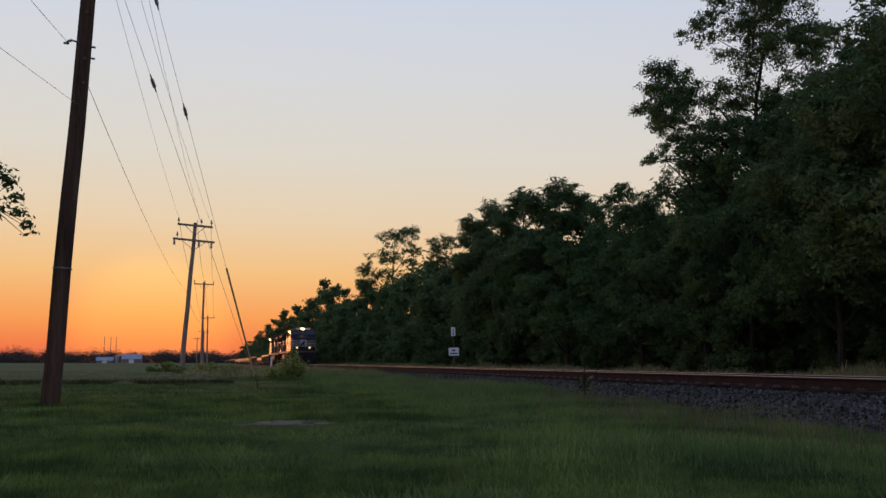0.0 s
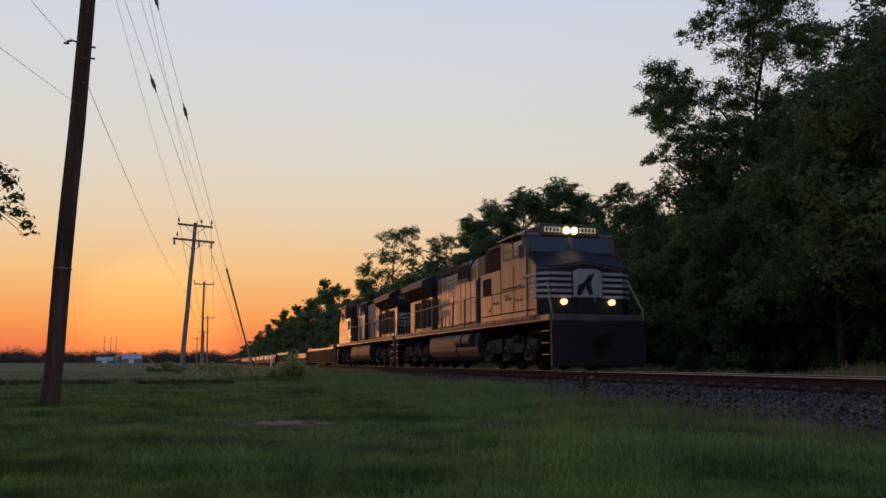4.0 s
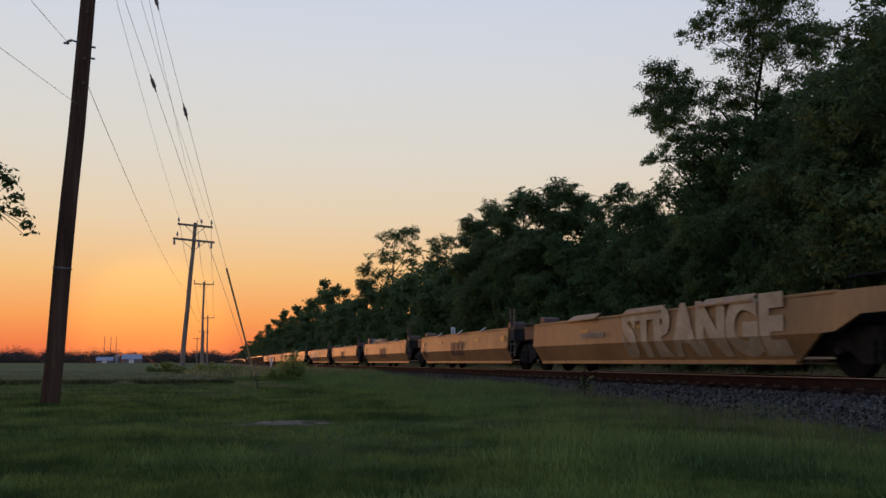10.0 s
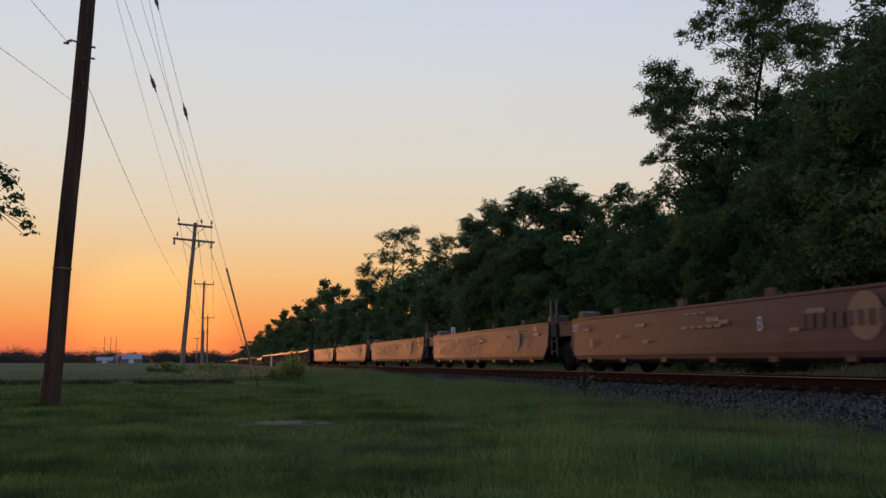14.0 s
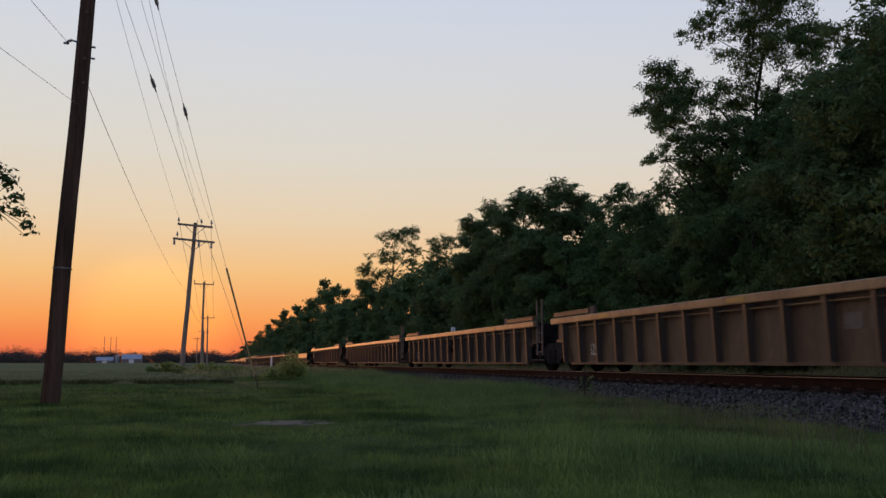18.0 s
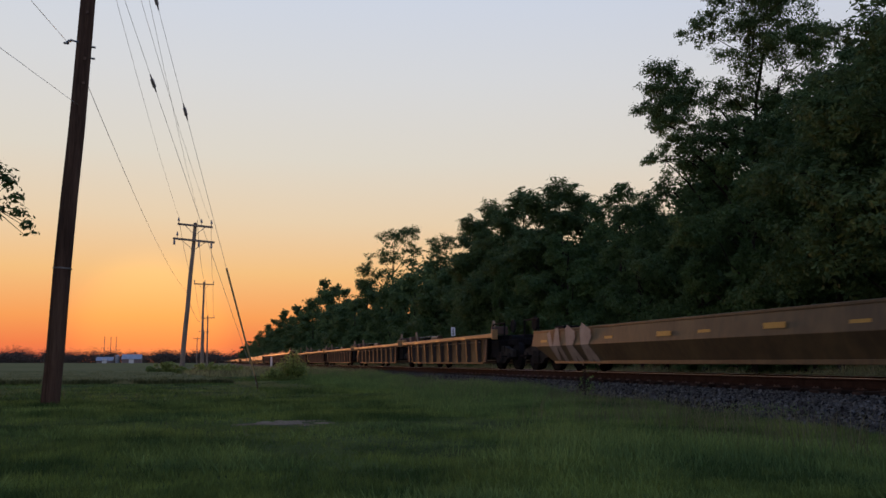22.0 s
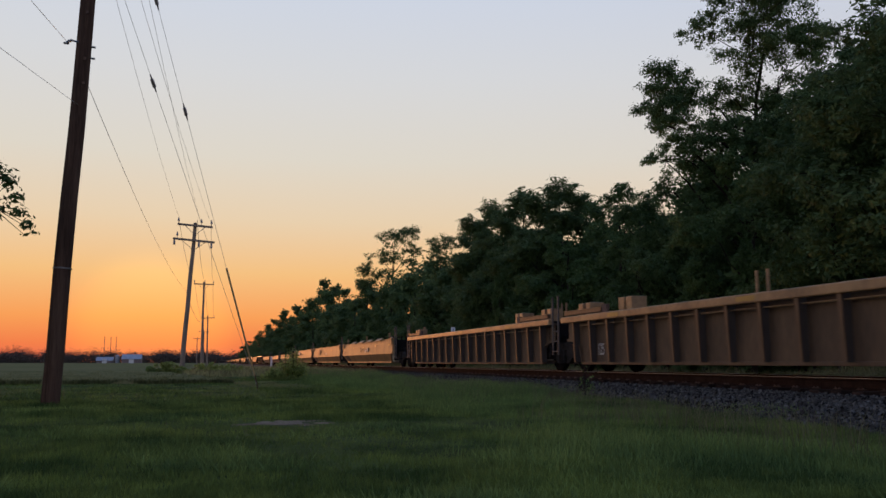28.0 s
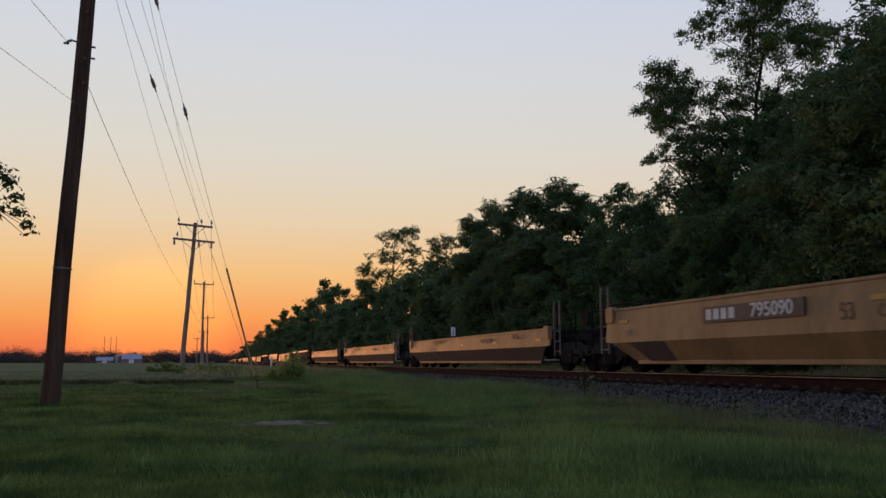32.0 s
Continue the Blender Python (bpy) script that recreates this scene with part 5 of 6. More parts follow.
# ---- train: locomotives ----
def locomotive(tau_nose, backwards, label):
    """Six-axle diesel; local y runs from the nose (0) to the rear hood end (18.3), z from the rail."""
    d = 180 if backwards else 0
    loco = empty("locomotive", pose(TRACK_X, at_time(tau_nose, 0), RAIL_Z, 0, 0, d), label, "locomotive", "locomotives of the train")
    near = 1 if backwards else -1
    B, G, U = M["black"], M["dust"], M["under"]
    # platform and side sills
    part("platform", cube(-1.5, 1.5, -0.9, 20.05, 1.42, 1.6, 0.02), B, loco)
    for s in (-1, 1):
        part("side_sill", cube(s * 1.46, s * 1.53, 0.2, 19.95, 1.48, 1.63, 0.012), M["nose"], loco, "dusty side sill of the walkway")
        for k in range(11):
            part("sill_stripe", cube(s * 1.53, s * 1.536, 0.5 + 1.75 * k, 2.0 + 1.75 * k, 1.55, 1.622), M["dim_stencil"], loco, "worn pale stripe along the sill")
    part("pilot", prism([(-0.95, 0.15), (-0.85, 0.12), (-0.85, 1.42), (-0.95, 1.42)], -1.45, 1.45), M["nose"], loco)
    part("rear_pilot", prism([(20.0, 0.2), (20.1, 0.2), (20.1, 1.42), (20.0, 1.42)], -1.45, 1.45), M["nose"], loco)
    for y0, y1 in ((-1.55, -0.9), (20.05, 20.42)):
        part("coupler", cube(-0.13, 0.13, y0, y1, 0.72, 1.0, 0.05), U, loco)
    # nose with sloped top and bevelled corners
    bm = bmesh.new()
    for x, y, z in ((1.16, -0.17, 1.5), (1.48, 0.1, 1.5), (1.48, 1.0, 1.5), (1.14, -0.1, 3.0), (1.47, 0.14, 3.08), (1.45, 1.0, 3.56), (0.0, -0.1, 3.2), (0.0, 1.0, 3.7)):
        bm.verts.new((x, y, z))
        if x:
            bm.verts.new((-x, y, z))
    bmesh.ops.convex_hull(bm, input=bm.verts)
    part("nose", bm, B, loco, "dusty black nose with white bands")
    # front plates in the blacker copy, which darkens the face turned from the sunset
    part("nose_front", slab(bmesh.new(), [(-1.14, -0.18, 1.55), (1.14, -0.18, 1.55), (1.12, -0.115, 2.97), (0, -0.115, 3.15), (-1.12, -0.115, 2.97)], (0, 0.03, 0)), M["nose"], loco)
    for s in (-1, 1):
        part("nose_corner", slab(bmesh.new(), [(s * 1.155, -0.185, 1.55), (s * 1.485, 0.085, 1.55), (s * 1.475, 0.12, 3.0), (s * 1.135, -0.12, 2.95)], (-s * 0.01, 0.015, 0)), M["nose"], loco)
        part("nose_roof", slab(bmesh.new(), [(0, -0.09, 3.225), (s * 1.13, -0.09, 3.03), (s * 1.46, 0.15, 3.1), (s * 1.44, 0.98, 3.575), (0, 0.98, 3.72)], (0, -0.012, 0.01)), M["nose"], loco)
        for k in range(5):
            z = 2.12 + 0.17 * k
            part("nose_stripe", slab(bmesh.new(), [(s * 0.5, -0.2, z), (s * 1.15, -0.2, z), (s * 1.15, -0.195, z + 0.085), (s * 0.5, -0.195, z + 0.085)], (0, 0.012, 0)), M["band"], loco)
            part("corner_stripe", slab(bmesh.new(), [(s * 1.17, -0.19, z), (s * 1.485, 0.07, z), (s * 1.483, 0.074, z + 0.085), (s * 1.168, -0.186, z + 0.085)], (s * 0.006, -0.008, 0)), M["band"], loco)
    part("nose_door", cube(-0.33, 0.33, -0.215, -0.17, 1.62, 2.85, 0.015), M["nose"], loco)
    part("door_handle", cube(0.2, 0.26, -0.235, -0.21, 2.0, 2.14, 0.008), M["iron"], loco)
    bm = slab(bmesh.new(), [(-0.46, -0.245, 2.14), (0.46, -0.245, 2.14), (0.46, -0.245, 2.9), (0.3, -0.245, 2.98), (-0.3, -0.245, 2.98), (-0.46, -0.245, 2.9)], (0, 0.02, 0))
    part("nose_emblem", bm, M["band"], loco, "white shield on the nose")
    bm = slab(bmesh.new(), [(-0.36, -0.26, 2.2), (-0.22, -0.26, 2.2), (-0.08, -0.26, 2.44), (0.06, -0.26, 2.2), (0.16, -0.26, 2.24), (0.1, -0.26, 2.55), (0.2, -0.26, 2.86), (0.02, -0.26, 2.78), (-0.12, -0.26, 2.58), (-0.3, -0.26, 2.5)], (0, 0.012, 0))
    part("emblem_figure", bm, M["nose"], loco, "plain dark shape on the shield")
    # cab
    cab = [(0.9, 1.5), (0.9, 3.6), (1.08, 4.14), (1.25, 4.2), (3.25, 4.2), (3.25, 3.28), (5.5, 3.28), (5.5, 1.5)]
    part("cab", prism(cab, -1.49, 1.49), B, loco)
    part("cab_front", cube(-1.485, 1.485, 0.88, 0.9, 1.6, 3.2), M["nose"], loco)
    roof = [(-1.5, 4.17), (1.5, 4.17), (1.42, 4.3), (0.8, 4.5), (-0.8, 4.5), (-1.42, 4.3)]
    part("cab_roof", loft(roof, 1.05, 3.3), B, loco)
    bm = slab(bmesh.new(), [(-1.38, 0.862, 3.6), (1.38, 0.862, 3.6), (1.33, 1.03, 4.13), (-1.33, 1.03, 4.13)], (0, 0.03, -0.01))
    part("windscreen", bm, M["glass"], loco, "dark windscreen panes")
    part("windscreen_post", slab(bmesh.new(), [(-0.06, 0.85, 3.66), (0.06, 0.85, 3.66), (0.06, 1.02, 4.14), (-0.06, 1.02, 4.14)], (0, 0.03, -0.01)), B, loco)
    part("windscreen_brow", cube(-1.42, 1.42, 1.0, 1.1, 4.13, 4.19, 0.012), M["faded_white"], loco, "pale trim over the windscreen")
    part("number_board_housing", cube(-1.0, 1.0, 0.98, 1.4, 4.12, 4.5, 0.03), B, loco)
    for s in (-1, 1):
        x0, x1 = sorted((s * 0.32, s * 0.86))
        board = part("number_board", cube(x0, x1, 0.965, 1.0, 4.24, 4.4), M["board"] if not backwards else M["glass"], loco, "lit number board")
        for k in range(4):
            part("number_bar", cube(x0 + 0.05 + 0.12 * k, x0 + 0.12 + 0.12 * k, 0.958, 0.97, 4.265, 4.375), M["nose"], board)
        part("side_window", cube(s * 1.485, s * 1.5, 1.22, 1.98, 3.56, 4.06, 0.01), M["glass"], loco, "cab side window")
        part("side_window", cube(s * 1.485, s * 1.5, 2.15, 2.95, 3.56, 4.06, 0.01), M["glass"], loco, "cab side window")
        for y0, y1, z0, z1 in ((2.02, 2.11, 3.52, 4.1), (1.15, 1.21, 3.52, 4.1), (2.96, 3.02, 3.52, 4.1), (1.15, 3.02, 3.5, 3.55)):
            part("window_frame", cube(s * 1.5, s * 1.515, y0, y1, z0, z1, 0.004), M["dim_stencil"], loco, "worn pale window frame")
        part("awning", prism([(1.2, 4.1), (2.9, 4.1), (2.9, 4.15), (1.2, 4.15)], s * 1.5, s * 1.75), B, loco)
        part("mirror", cube(s * 1.52, s * 1.7, 1.0, 1.06, 3.4, 3.8, 0.01), B, loco)
        part("ditch_light", tube(bmesh.new(), (s * 0.76, -0.3, 2.0), (s * 0.76, -0.17, 2.0), 0.085, seg=16), M["ditch"] if not backwards else M["glass"], loco, "lit ditch light")
        part("headlight", tube(bmesh.new(), (s * 0.13, 0.93, 4.3), (s * 0.13, 1.02, 4.3), 0.1, seg=16), M["lamp"] if not backwards else M["glass"], loco, "lit twin headlight lens")
        part("cab_seam", cube(s * 1.488, s * 1.497, 1.0, 5.4, 2.5, 2.53), U, loco)
        part("cab_seam", cube(s * 1.488, s * 1.497, 0.3, 5.5, 1.78, 1.82), U, loco)
        for y0 in (2.05, 3.3, 4.25):
            part("panel_seam", cube(s * 1.488, s * 1.496, y0, y0 + 0.025, 1.82, 3.25 if y0 < 4 else 2.5), U, loco)
        for y0, z0 in ((1.35, 2.12), (1.7, 2.12), (2.4, 2.2), (2.75, 2.2), (3.6, 2.15), (3.95, 2.15), (1.05, 2.75), (4.5, 1.95)):
            part("latch", cube(s * 1.488, s * 1.502, y0, y0 + 0.07, z0, z0 + 0.09, 0.006), U, loco)
        part("cab_grab", line([(s * 1.5, 1.3, 2.58), (s * 1.54, 1.32, 2.6), (s * 1.54, 3.1, 2.6), (s * 1.5, 3.12, 2.58)], 0.016), M["handrail"], loco)
        part("placard", cube(s * 1.488, s * 1.496, 2.55, 2.95, 2.28, 2.4), M["dim_stencil"], loco, "worn pale lettering, unreadable")
        # side stripes by the nose
        for k in range(5):
            part("side_stripe", cube(s * 1.478, s * 1.492, 0.14, 0.5 + 0.1 * k, 2.12 + 0.17 * k, 2.2 + 0.17 * k), M["faded_white"], loco)
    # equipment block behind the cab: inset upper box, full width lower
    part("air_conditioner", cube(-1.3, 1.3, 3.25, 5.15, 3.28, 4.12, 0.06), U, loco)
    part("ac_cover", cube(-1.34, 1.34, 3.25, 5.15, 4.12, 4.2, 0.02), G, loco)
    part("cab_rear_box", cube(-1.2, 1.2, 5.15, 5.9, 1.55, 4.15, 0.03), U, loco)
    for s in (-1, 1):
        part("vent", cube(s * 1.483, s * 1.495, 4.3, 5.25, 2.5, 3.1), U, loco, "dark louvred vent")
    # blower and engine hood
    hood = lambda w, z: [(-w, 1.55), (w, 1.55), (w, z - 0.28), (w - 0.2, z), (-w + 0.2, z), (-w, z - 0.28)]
    # near-black block: the shade behind the cab is painted on
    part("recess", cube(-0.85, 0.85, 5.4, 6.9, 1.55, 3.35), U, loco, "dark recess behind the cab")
    part("upper_hood", cube(-1.15, 1.15, 5.15, 6.9, 3.35, 4.12, 0.05), G, loco)
    part("blower_hood", loft(hood(1.15, 4.15), 6.9, 7.9), B, loco)
    part("air_intake", loft(hood(1.2, 4.18), 7.9, 9.5), G, loco)
    for s in (-1, 1):
        part("intake_frame", cube(s * 1.19, s * 1.225, 7.95, 9.45, 3.42, 4.06, 0.01), G, loco)
        part("intake_grille", cube(s * 1.2, s * 1.23, 8.02, 9.38, 3.48, 4.0), U, loco, "dark square intake screen")
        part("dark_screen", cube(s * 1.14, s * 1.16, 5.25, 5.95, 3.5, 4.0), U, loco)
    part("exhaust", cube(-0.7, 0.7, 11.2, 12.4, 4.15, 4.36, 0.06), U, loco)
    # near-black hood, so the gaps between its doors are painted in shade
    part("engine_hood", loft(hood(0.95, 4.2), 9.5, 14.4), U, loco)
    part("radiator_cab", loft(hood(1.0, 4.1), 14.4, 18.85), B, loco)
    wing = [(-1.0, 3.22), (1.0, 3.22), (1.5, 3.68), (1.5, 3.92), (1.0, 4.18), (-1.0, 4.18), (-1.5, 3.92), (-1.5, 3.68)]
    part("radiator_wing", loft(wing, 14.4, 18.9), G, loco, "flared radiator wings over the rear hood")
    for s in (-1, 1):
        bm = slab(bmesh.new(), [(s * 1.02, 14.5, 3.235), (s * 1.02, 18.5, 3.235), (s * 1.48, 18.5, 3.66), (s * 1.48, 14.5, 3.66)], (s * 0.02, 0, -0.014))
        part("radiator_screen", bm, U, loco)
        # hood doors
        y = 9.6
        while y < 13.3:
            part("hood_door", cube(s * 0.95, s * 0.985, y, y + 0.6, 1.75, 3.88, 0.012), M["door"], loco)
            part("door_latch", cube(s * 1.0, s * 1.02, y + 0.48, y + 0.54, 2.6, 2.72), U, loco)
            part("door_hinge", cube(s * 0.982, s * 1.0, y + 0.02, y + 0.06, 3.3, 3.5, 0.004), U, loco)
            part("lifting_eye", cube(s * 0.93, s * 0.99, y + 0.25, y + 0.33, 3.93, 4.0, 0.01), U, loco)
            y += 0.66
        y = 7.0
        while y < 9.2:
            part("hood_door", cube(s * 1.15, s * 1.215, y, y + 0.6, 1.75, 3.3, 0.012), M["door"], loco)
            y += 0.68
        for y0, y1, z0, z1 in ((13.45, 13.9, 1.9, 2.45), (13.95, 14.4, 1.9, 2.45), (13.45, 13.9, 2.5, 3.05), (13.95, 14.4, 2.5, 3.05), (14.65, 15.25, 1.85, 3.1), (15.45, 16.5, 1.85, 3.2), (16.75, 17.25, 1.85, 3.1), (17.4, 17.9, 1.85, 3.1)):
            part("hood_vent", cube(s * 0.96, s * 1.02, y0, y1, z0, z1, 0.01), U, loco, "dark vent opening")
        # worn white blocks, with plain bars for the railway's name
        for k in range(5):
            part("hood_band", cube(s * 0.986, s * 0.992, 9.7, 11.3 + 0.16 * k, 2.95 + 0.19 * k, 3.07 + 0.19 * k), M["faded_white"], loco, "worn white stripe of the hood emblem")
        for k in range(6):
            part("name_bar", cube(s * 0.986, s * 0.992, 11.7 + 0.27 * k, 11.89 + 0.27 * k, 2.62, 2.9), M["faded_white"], loco)
            part("name_bar", cube(s * 0.986, s * 0.992, 11.7 + 0.27 * k, 11.89 + 0.27 * k, 2.2, 2.48), M["faded_white"], loco)
        # handrails
        pts = [(s * 1.44, 5.9, 2.6), (s * 1.44, 19.65, 2.6)]
        part("handrail", line(pts, 0.024), M["handrail"], loco)
        for i in range(9):
            y = 6.1 + i * 1.64
            part("stanchion", line([(s * 1.44, y, 1.6), (s * 1.44, y, 2.6)], 0.022), M["handrail"], loco)
        part("grab_rail", line([(s * 1.35, -0.85, 1.1), (s * 1.42, -0.9, 1.7), (s * 1.3, -0.3, 2.55), (s * 1.15, -0.02, 2.6)], 0.022), M["yellow_rail"], loco, "pale yellow grab rail")
        part("rear_grab", line([(s * 1.44, 19.65, 2.6), (s * 1.42, 20.07, 2.3), (s * 1.42, 20.07, 0.75)], 0.025), M["yellow_rail"], loco, "pale yellow grab rail")
        part("rear_grab", line([(s * 0.85, 19.65, 2.6), (s * 0.85, 20.07, 2.4), (s * 0.85, 20.07, 1.5)], 0.025), M["yellow_rail"], loco, "pale yellow grab rail")
        for y0, y1 in ((-0.85, -0.3), (19.5, 20.05)):
            for z in (0.45, 0.78, 1.12):
                part("step", cube(s * 0.95, s * 1.5, y0, y1, z, z + 0.035, 0.006), M["handrail"], loco, "worn steel step")
            part("step_well", cube(s * 0.9, s * 0.96, y0, y1, 0.35, 1.42), U, loco)
        # truck frames, fuel tank fittings
        for k, ys in enumerate(((1.35, 3.4, 5.35), (14.75, 16.75, 18.6))):
            a, b = ys[0], ys[-1]
            part("truck_frame", prism([(a - 0.6, 0.62), (a - 0.6, 0.95), (a + 0.8, 1.02), (b - 0.8, 1.02), (b + 0.6, 0.95), (b + 0.6, 0.62), (b + 0.35, 0.55), (a - 0.35, 0.55)], s * 1.05, s * 1.22), M["truck_dust"], loco, "cast truck frame under brown grime")
            for y in ys:
                part("journal_box", prism([(y - 0.3, 0.3), (y + 0.3, 0.3), (y + 0.2, 0.78), (y - 0.2, 0.78)], s * 1.1, s * 1.3), M["truck_dust"], loco)
                part("bearing_cap", tube(bmesh.new(), (s * 1.29, y, 0.53), (s * 1.36, y, 0.53), 0.14, seg=14), M["under"], loco)
                part("coil_spring", tube(bmesh.new(), (s * 1.2, y - 0.5, 0.58), (s * 1.2, y - 0.5, 0.95), 0.085, seg=10), M["truck_dust"], loco)
                part("damper", tube(bmesh.new(), (s * 1.27, y + 0.42, 0.55), (s * 1.27, y + 0.3, 1.1), 0.05, seg=10), U, loco)
            part("brake_cylinder", tube(bmesh.new(), (s * 1.24, a + 0.7, 1.0), (s * 1.24, a + 1.2, 1.0), 0.13, seg=12), U, loco)
    for ys in ((1.35, 3.4, 5.35), (14.75, 16.75, 18.6)):
        for y in ys:
            w = share("wheelset", loco_wheelset_me, loco, pose(0, y, LOCO_R))
            SPINNERS.append((w, tau_nose + (-y if backwards else y) / SPEED, LOCO_R * (-1 if backwards else 1), y))
    tank = [(-1.49, 0.9), (-1.47, 0.68), (-1.38, 0.48), (-1.22, 0.34), (-1.0, 0.28), (1.0, 0.28), (1.22, 0.34), (1.38, 0.48), (1.47, 0.68), (1.49, 0.9), (1.46, 1.18), (1.36, 1.3), (-1.36, 1.3), (-1.46, 1.18)]
    part("fuel_tank", loft(tank, 5.95, 13.0), G, loco, "dusty fuel tank")
    part("tank_strap", loft([(x * 1.006, z) for x, z in tank], 8.7, 8.78), U, loco)
    if not backwards:
        for y in (6.4, 7.5):
            part("air_reservoir", tube(bmesh.new(), (-1.45, y, 1.05), (-1.45, y + 0.9, 1.05), 0.24, seg=16), G, loco)
    # end plates laid on to paint the rear faces' shade
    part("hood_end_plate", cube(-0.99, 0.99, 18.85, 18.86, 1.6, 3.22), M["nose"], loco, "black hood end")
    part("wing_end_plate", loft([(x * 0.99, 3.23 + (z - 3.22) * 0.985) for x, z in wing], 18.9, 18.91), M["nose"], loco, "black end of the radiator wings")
    # headlight pair and step lights on the rear hood
    part("rear_headlight", tube(bmesh.new(), (0, 18.85, 3.0), (0, 18.91, 3.75), 0.1, seg=14), M["glass"], loco)
    for k in range(4):
        for s in (-1, 1):
            x0, x1 = sorted((s * 0.3, s * 0.93))
            part("rear_stripe", cube(x0, x1, 18.855, 18.866, 2.2 + 0.2 * k, 2.31 + 0.2 * k), M["faded_white"], loco)
    if backwards:
        lettering("9441", 0.5, M["faded_white"], loco, pose(1.496, 2.15, 3.2, 0, 0, 180), "running_number")
        lettering("9441", 0.36, M["faded_white"], loco, pose(0.62, 18.92, 3.7, 0, 0, -90), "running_number")
        part("marker_light", cube(1.49, 1.51, 5.75, 5.83, 1.95, 2.03), M["spot"], loco, "small lit yellow marker")
        part("placard", cube(1.485, 1.5, 5.74, 5.94, 1.7, 1.9), M["faded_white"], loco)
    return loco


TAU_LEAD = 5.262
TAU_SECOND = 7.259
lead = locomotive(TAU_LEAD, False, "leading black diesel locomotive with lit headlights and white nose bands")
second = locomotive(TAU_SECOND, True, "second black diesel locomotive running backwards, dusty, with white stripes")


# ---- utility line ----
def wire_between(name, a, b, sag, r, label, steps=14):
    a, b = Vector(a), Vector(b)
    pts = []
    for i in range(steps + 1):
        f = i / steps
        p = a.lerp(b, f)
        p.z -= sag * 4 * f * (1 - f)
        pts.append(p)
    return tagged(part(name, line(pts, r, 5), M["wire"]), label, "wire", "overhead wires")


def pole_shaft(name, base, top, r0, r1, mat, root):
    k = 9
    a, b = Vector(base), Vector(top)
    wob = lambda i: Vector((0.012 * math.sin(i * 1.9), 0.012 * math.cos(i * 2.3), 0))
    bm = pipe([a.lerp(b, i / k) + wob(i) for i in range(k + 1)], [r0 + (r1 - r0) * i / k for i in range(k + 1)], 18)
    return part(name, bm, mat, root)


def insulator(root, p, h=0.22):
    bm = bmesh.new()
    x, y, z = p
    tube(bm, (x, y, z), (x, y, z + h * 0.4), 0.02, seg=8)
    tube(bm, (x, y, z + h * 0.4), (x, y, z + h * 0.6), 0.075, 0.06, 12)
    tube(bm, (x, y, z + h * 0.6), (x, y, z + h), 0.055, 0.03, 12)
    part("insulator", bm, M["porcelain"], root, "brown porcelain insulator")


# near pole, leaning a little
pole = empty("utility_pole", pose(-2.62, 15.78, -0.05), "tall dark wooden utility pole leaning slightly on the lawn", "utility pole", "utility poles")
pole_shaft("shaft", (0, 0, -0.2), (0.395, 0, 11.2), 0.152, 0.112, M["pole"], pole)
part("crossarm", cube(-1.0, 1.2, -0.2, -0.1, 10.62, 10.74, 0.01), M["pole_grey"], pole)
for x in (-0.41, -0.06, 0.36, 1.0):
    insulator(pole, (x, -0.15, 10.74))
bm = line([(0.2, -0.08, 6.36), (0.02, -0.1, 6.4), (-0.05, -0.1, 6.35)], 0.016)
tube(bm, (-0.08, -0.14, 6.32), (-0.02, -0.08, 6.34), 0.022, seg=8)
box(bm, -0.03, 0.03, -0.12, -0.08, 6.36, 6.4, 0.008)
part("bracket", bm, M["iron"], pole, "iron bracket holding a cable clamp")
bm = bmesh.new()
for z in (6.33, 6.12):
    tube(bm, (0.36, -0.02, z), (0.42, -0.02, z), 0.02, seg=8)
    tube(bm, (0.33, -0.02, z), (0.36, -0.02, z), 0.012, seg=8)
part("through_bolt", bm, M["iron"], pole)
part("pole_band", tube(bmesh.new(), (0.083, 0, 2.35), (0.084, 0, 2.375), 0.158, seg=16), M["iron"], pole)
bm = bmesh.new()
for z in (6.9, 6.05, 5.6):
    box(bm, 0.25, 0.29, -0.145, -0.12, z, z + 0.05)
part("pole_tag", bm, M["rust"], pole, "small dark plates nailed to the pole")

# guys to one anchor
ANCHOR = Vector((1.2, 23.41, 0.0))
for g, knobs, guard in ((Vector((-2.26, 15.78, 8.6)), (0.075, 0.262), False), (Vector((-2.2, 15.78, 10.7)), (0.247, 0.425), True)):
    guy = empty("guy_wire", pose(0, 0, 0), "steel guy wire with strain insulators running down to an anchor" if not guard else
                "steel guy wire with strain insulators and a long tan guard", "guy wire", "guy wires")
    part("strand", line([g, ANCHOR], 0.0048, 6), M["wire"], guy)
    for k in knobs:
        c = g.lerp(ANCHOR, k)
        d = (ANCHOR - g).normalized()
        bm = tube(bmesh.new(), c - d * 0.085, c + d * 0.085, 0.036, 0.036, 12)
        tube(bm, c - d * 0.2, c - d * 0.085, 0.012, 0.02, 6)
        tube(bm, c + d * 0.085, c + d * 0.2, 0.02, 0.012, 6)
        part("strain_insulator", bm, M["porcelain"], guy, "dark porcelain strain insulator")
    if guard:
        part("guard", tube(bmesh.new(), g.lerp(ANCHOR, 0.722), g.lerp(ANCHOR, 0.965), 0.024, 0.022, 10), M["guard"], guy, "tan plastic guy guard")
bm = tube(bmesh.new(), ANCHOR + Vector((-0.12, -0.3, 0.42)), ANCHOR + Vector((0.02, 0.05, -0.1)), 0.02, 0.02, 8)
tagged(part("anchor_rod", bm, M["rust"]), "rusty anchor rod with an eye in the grass", "anchor rod")


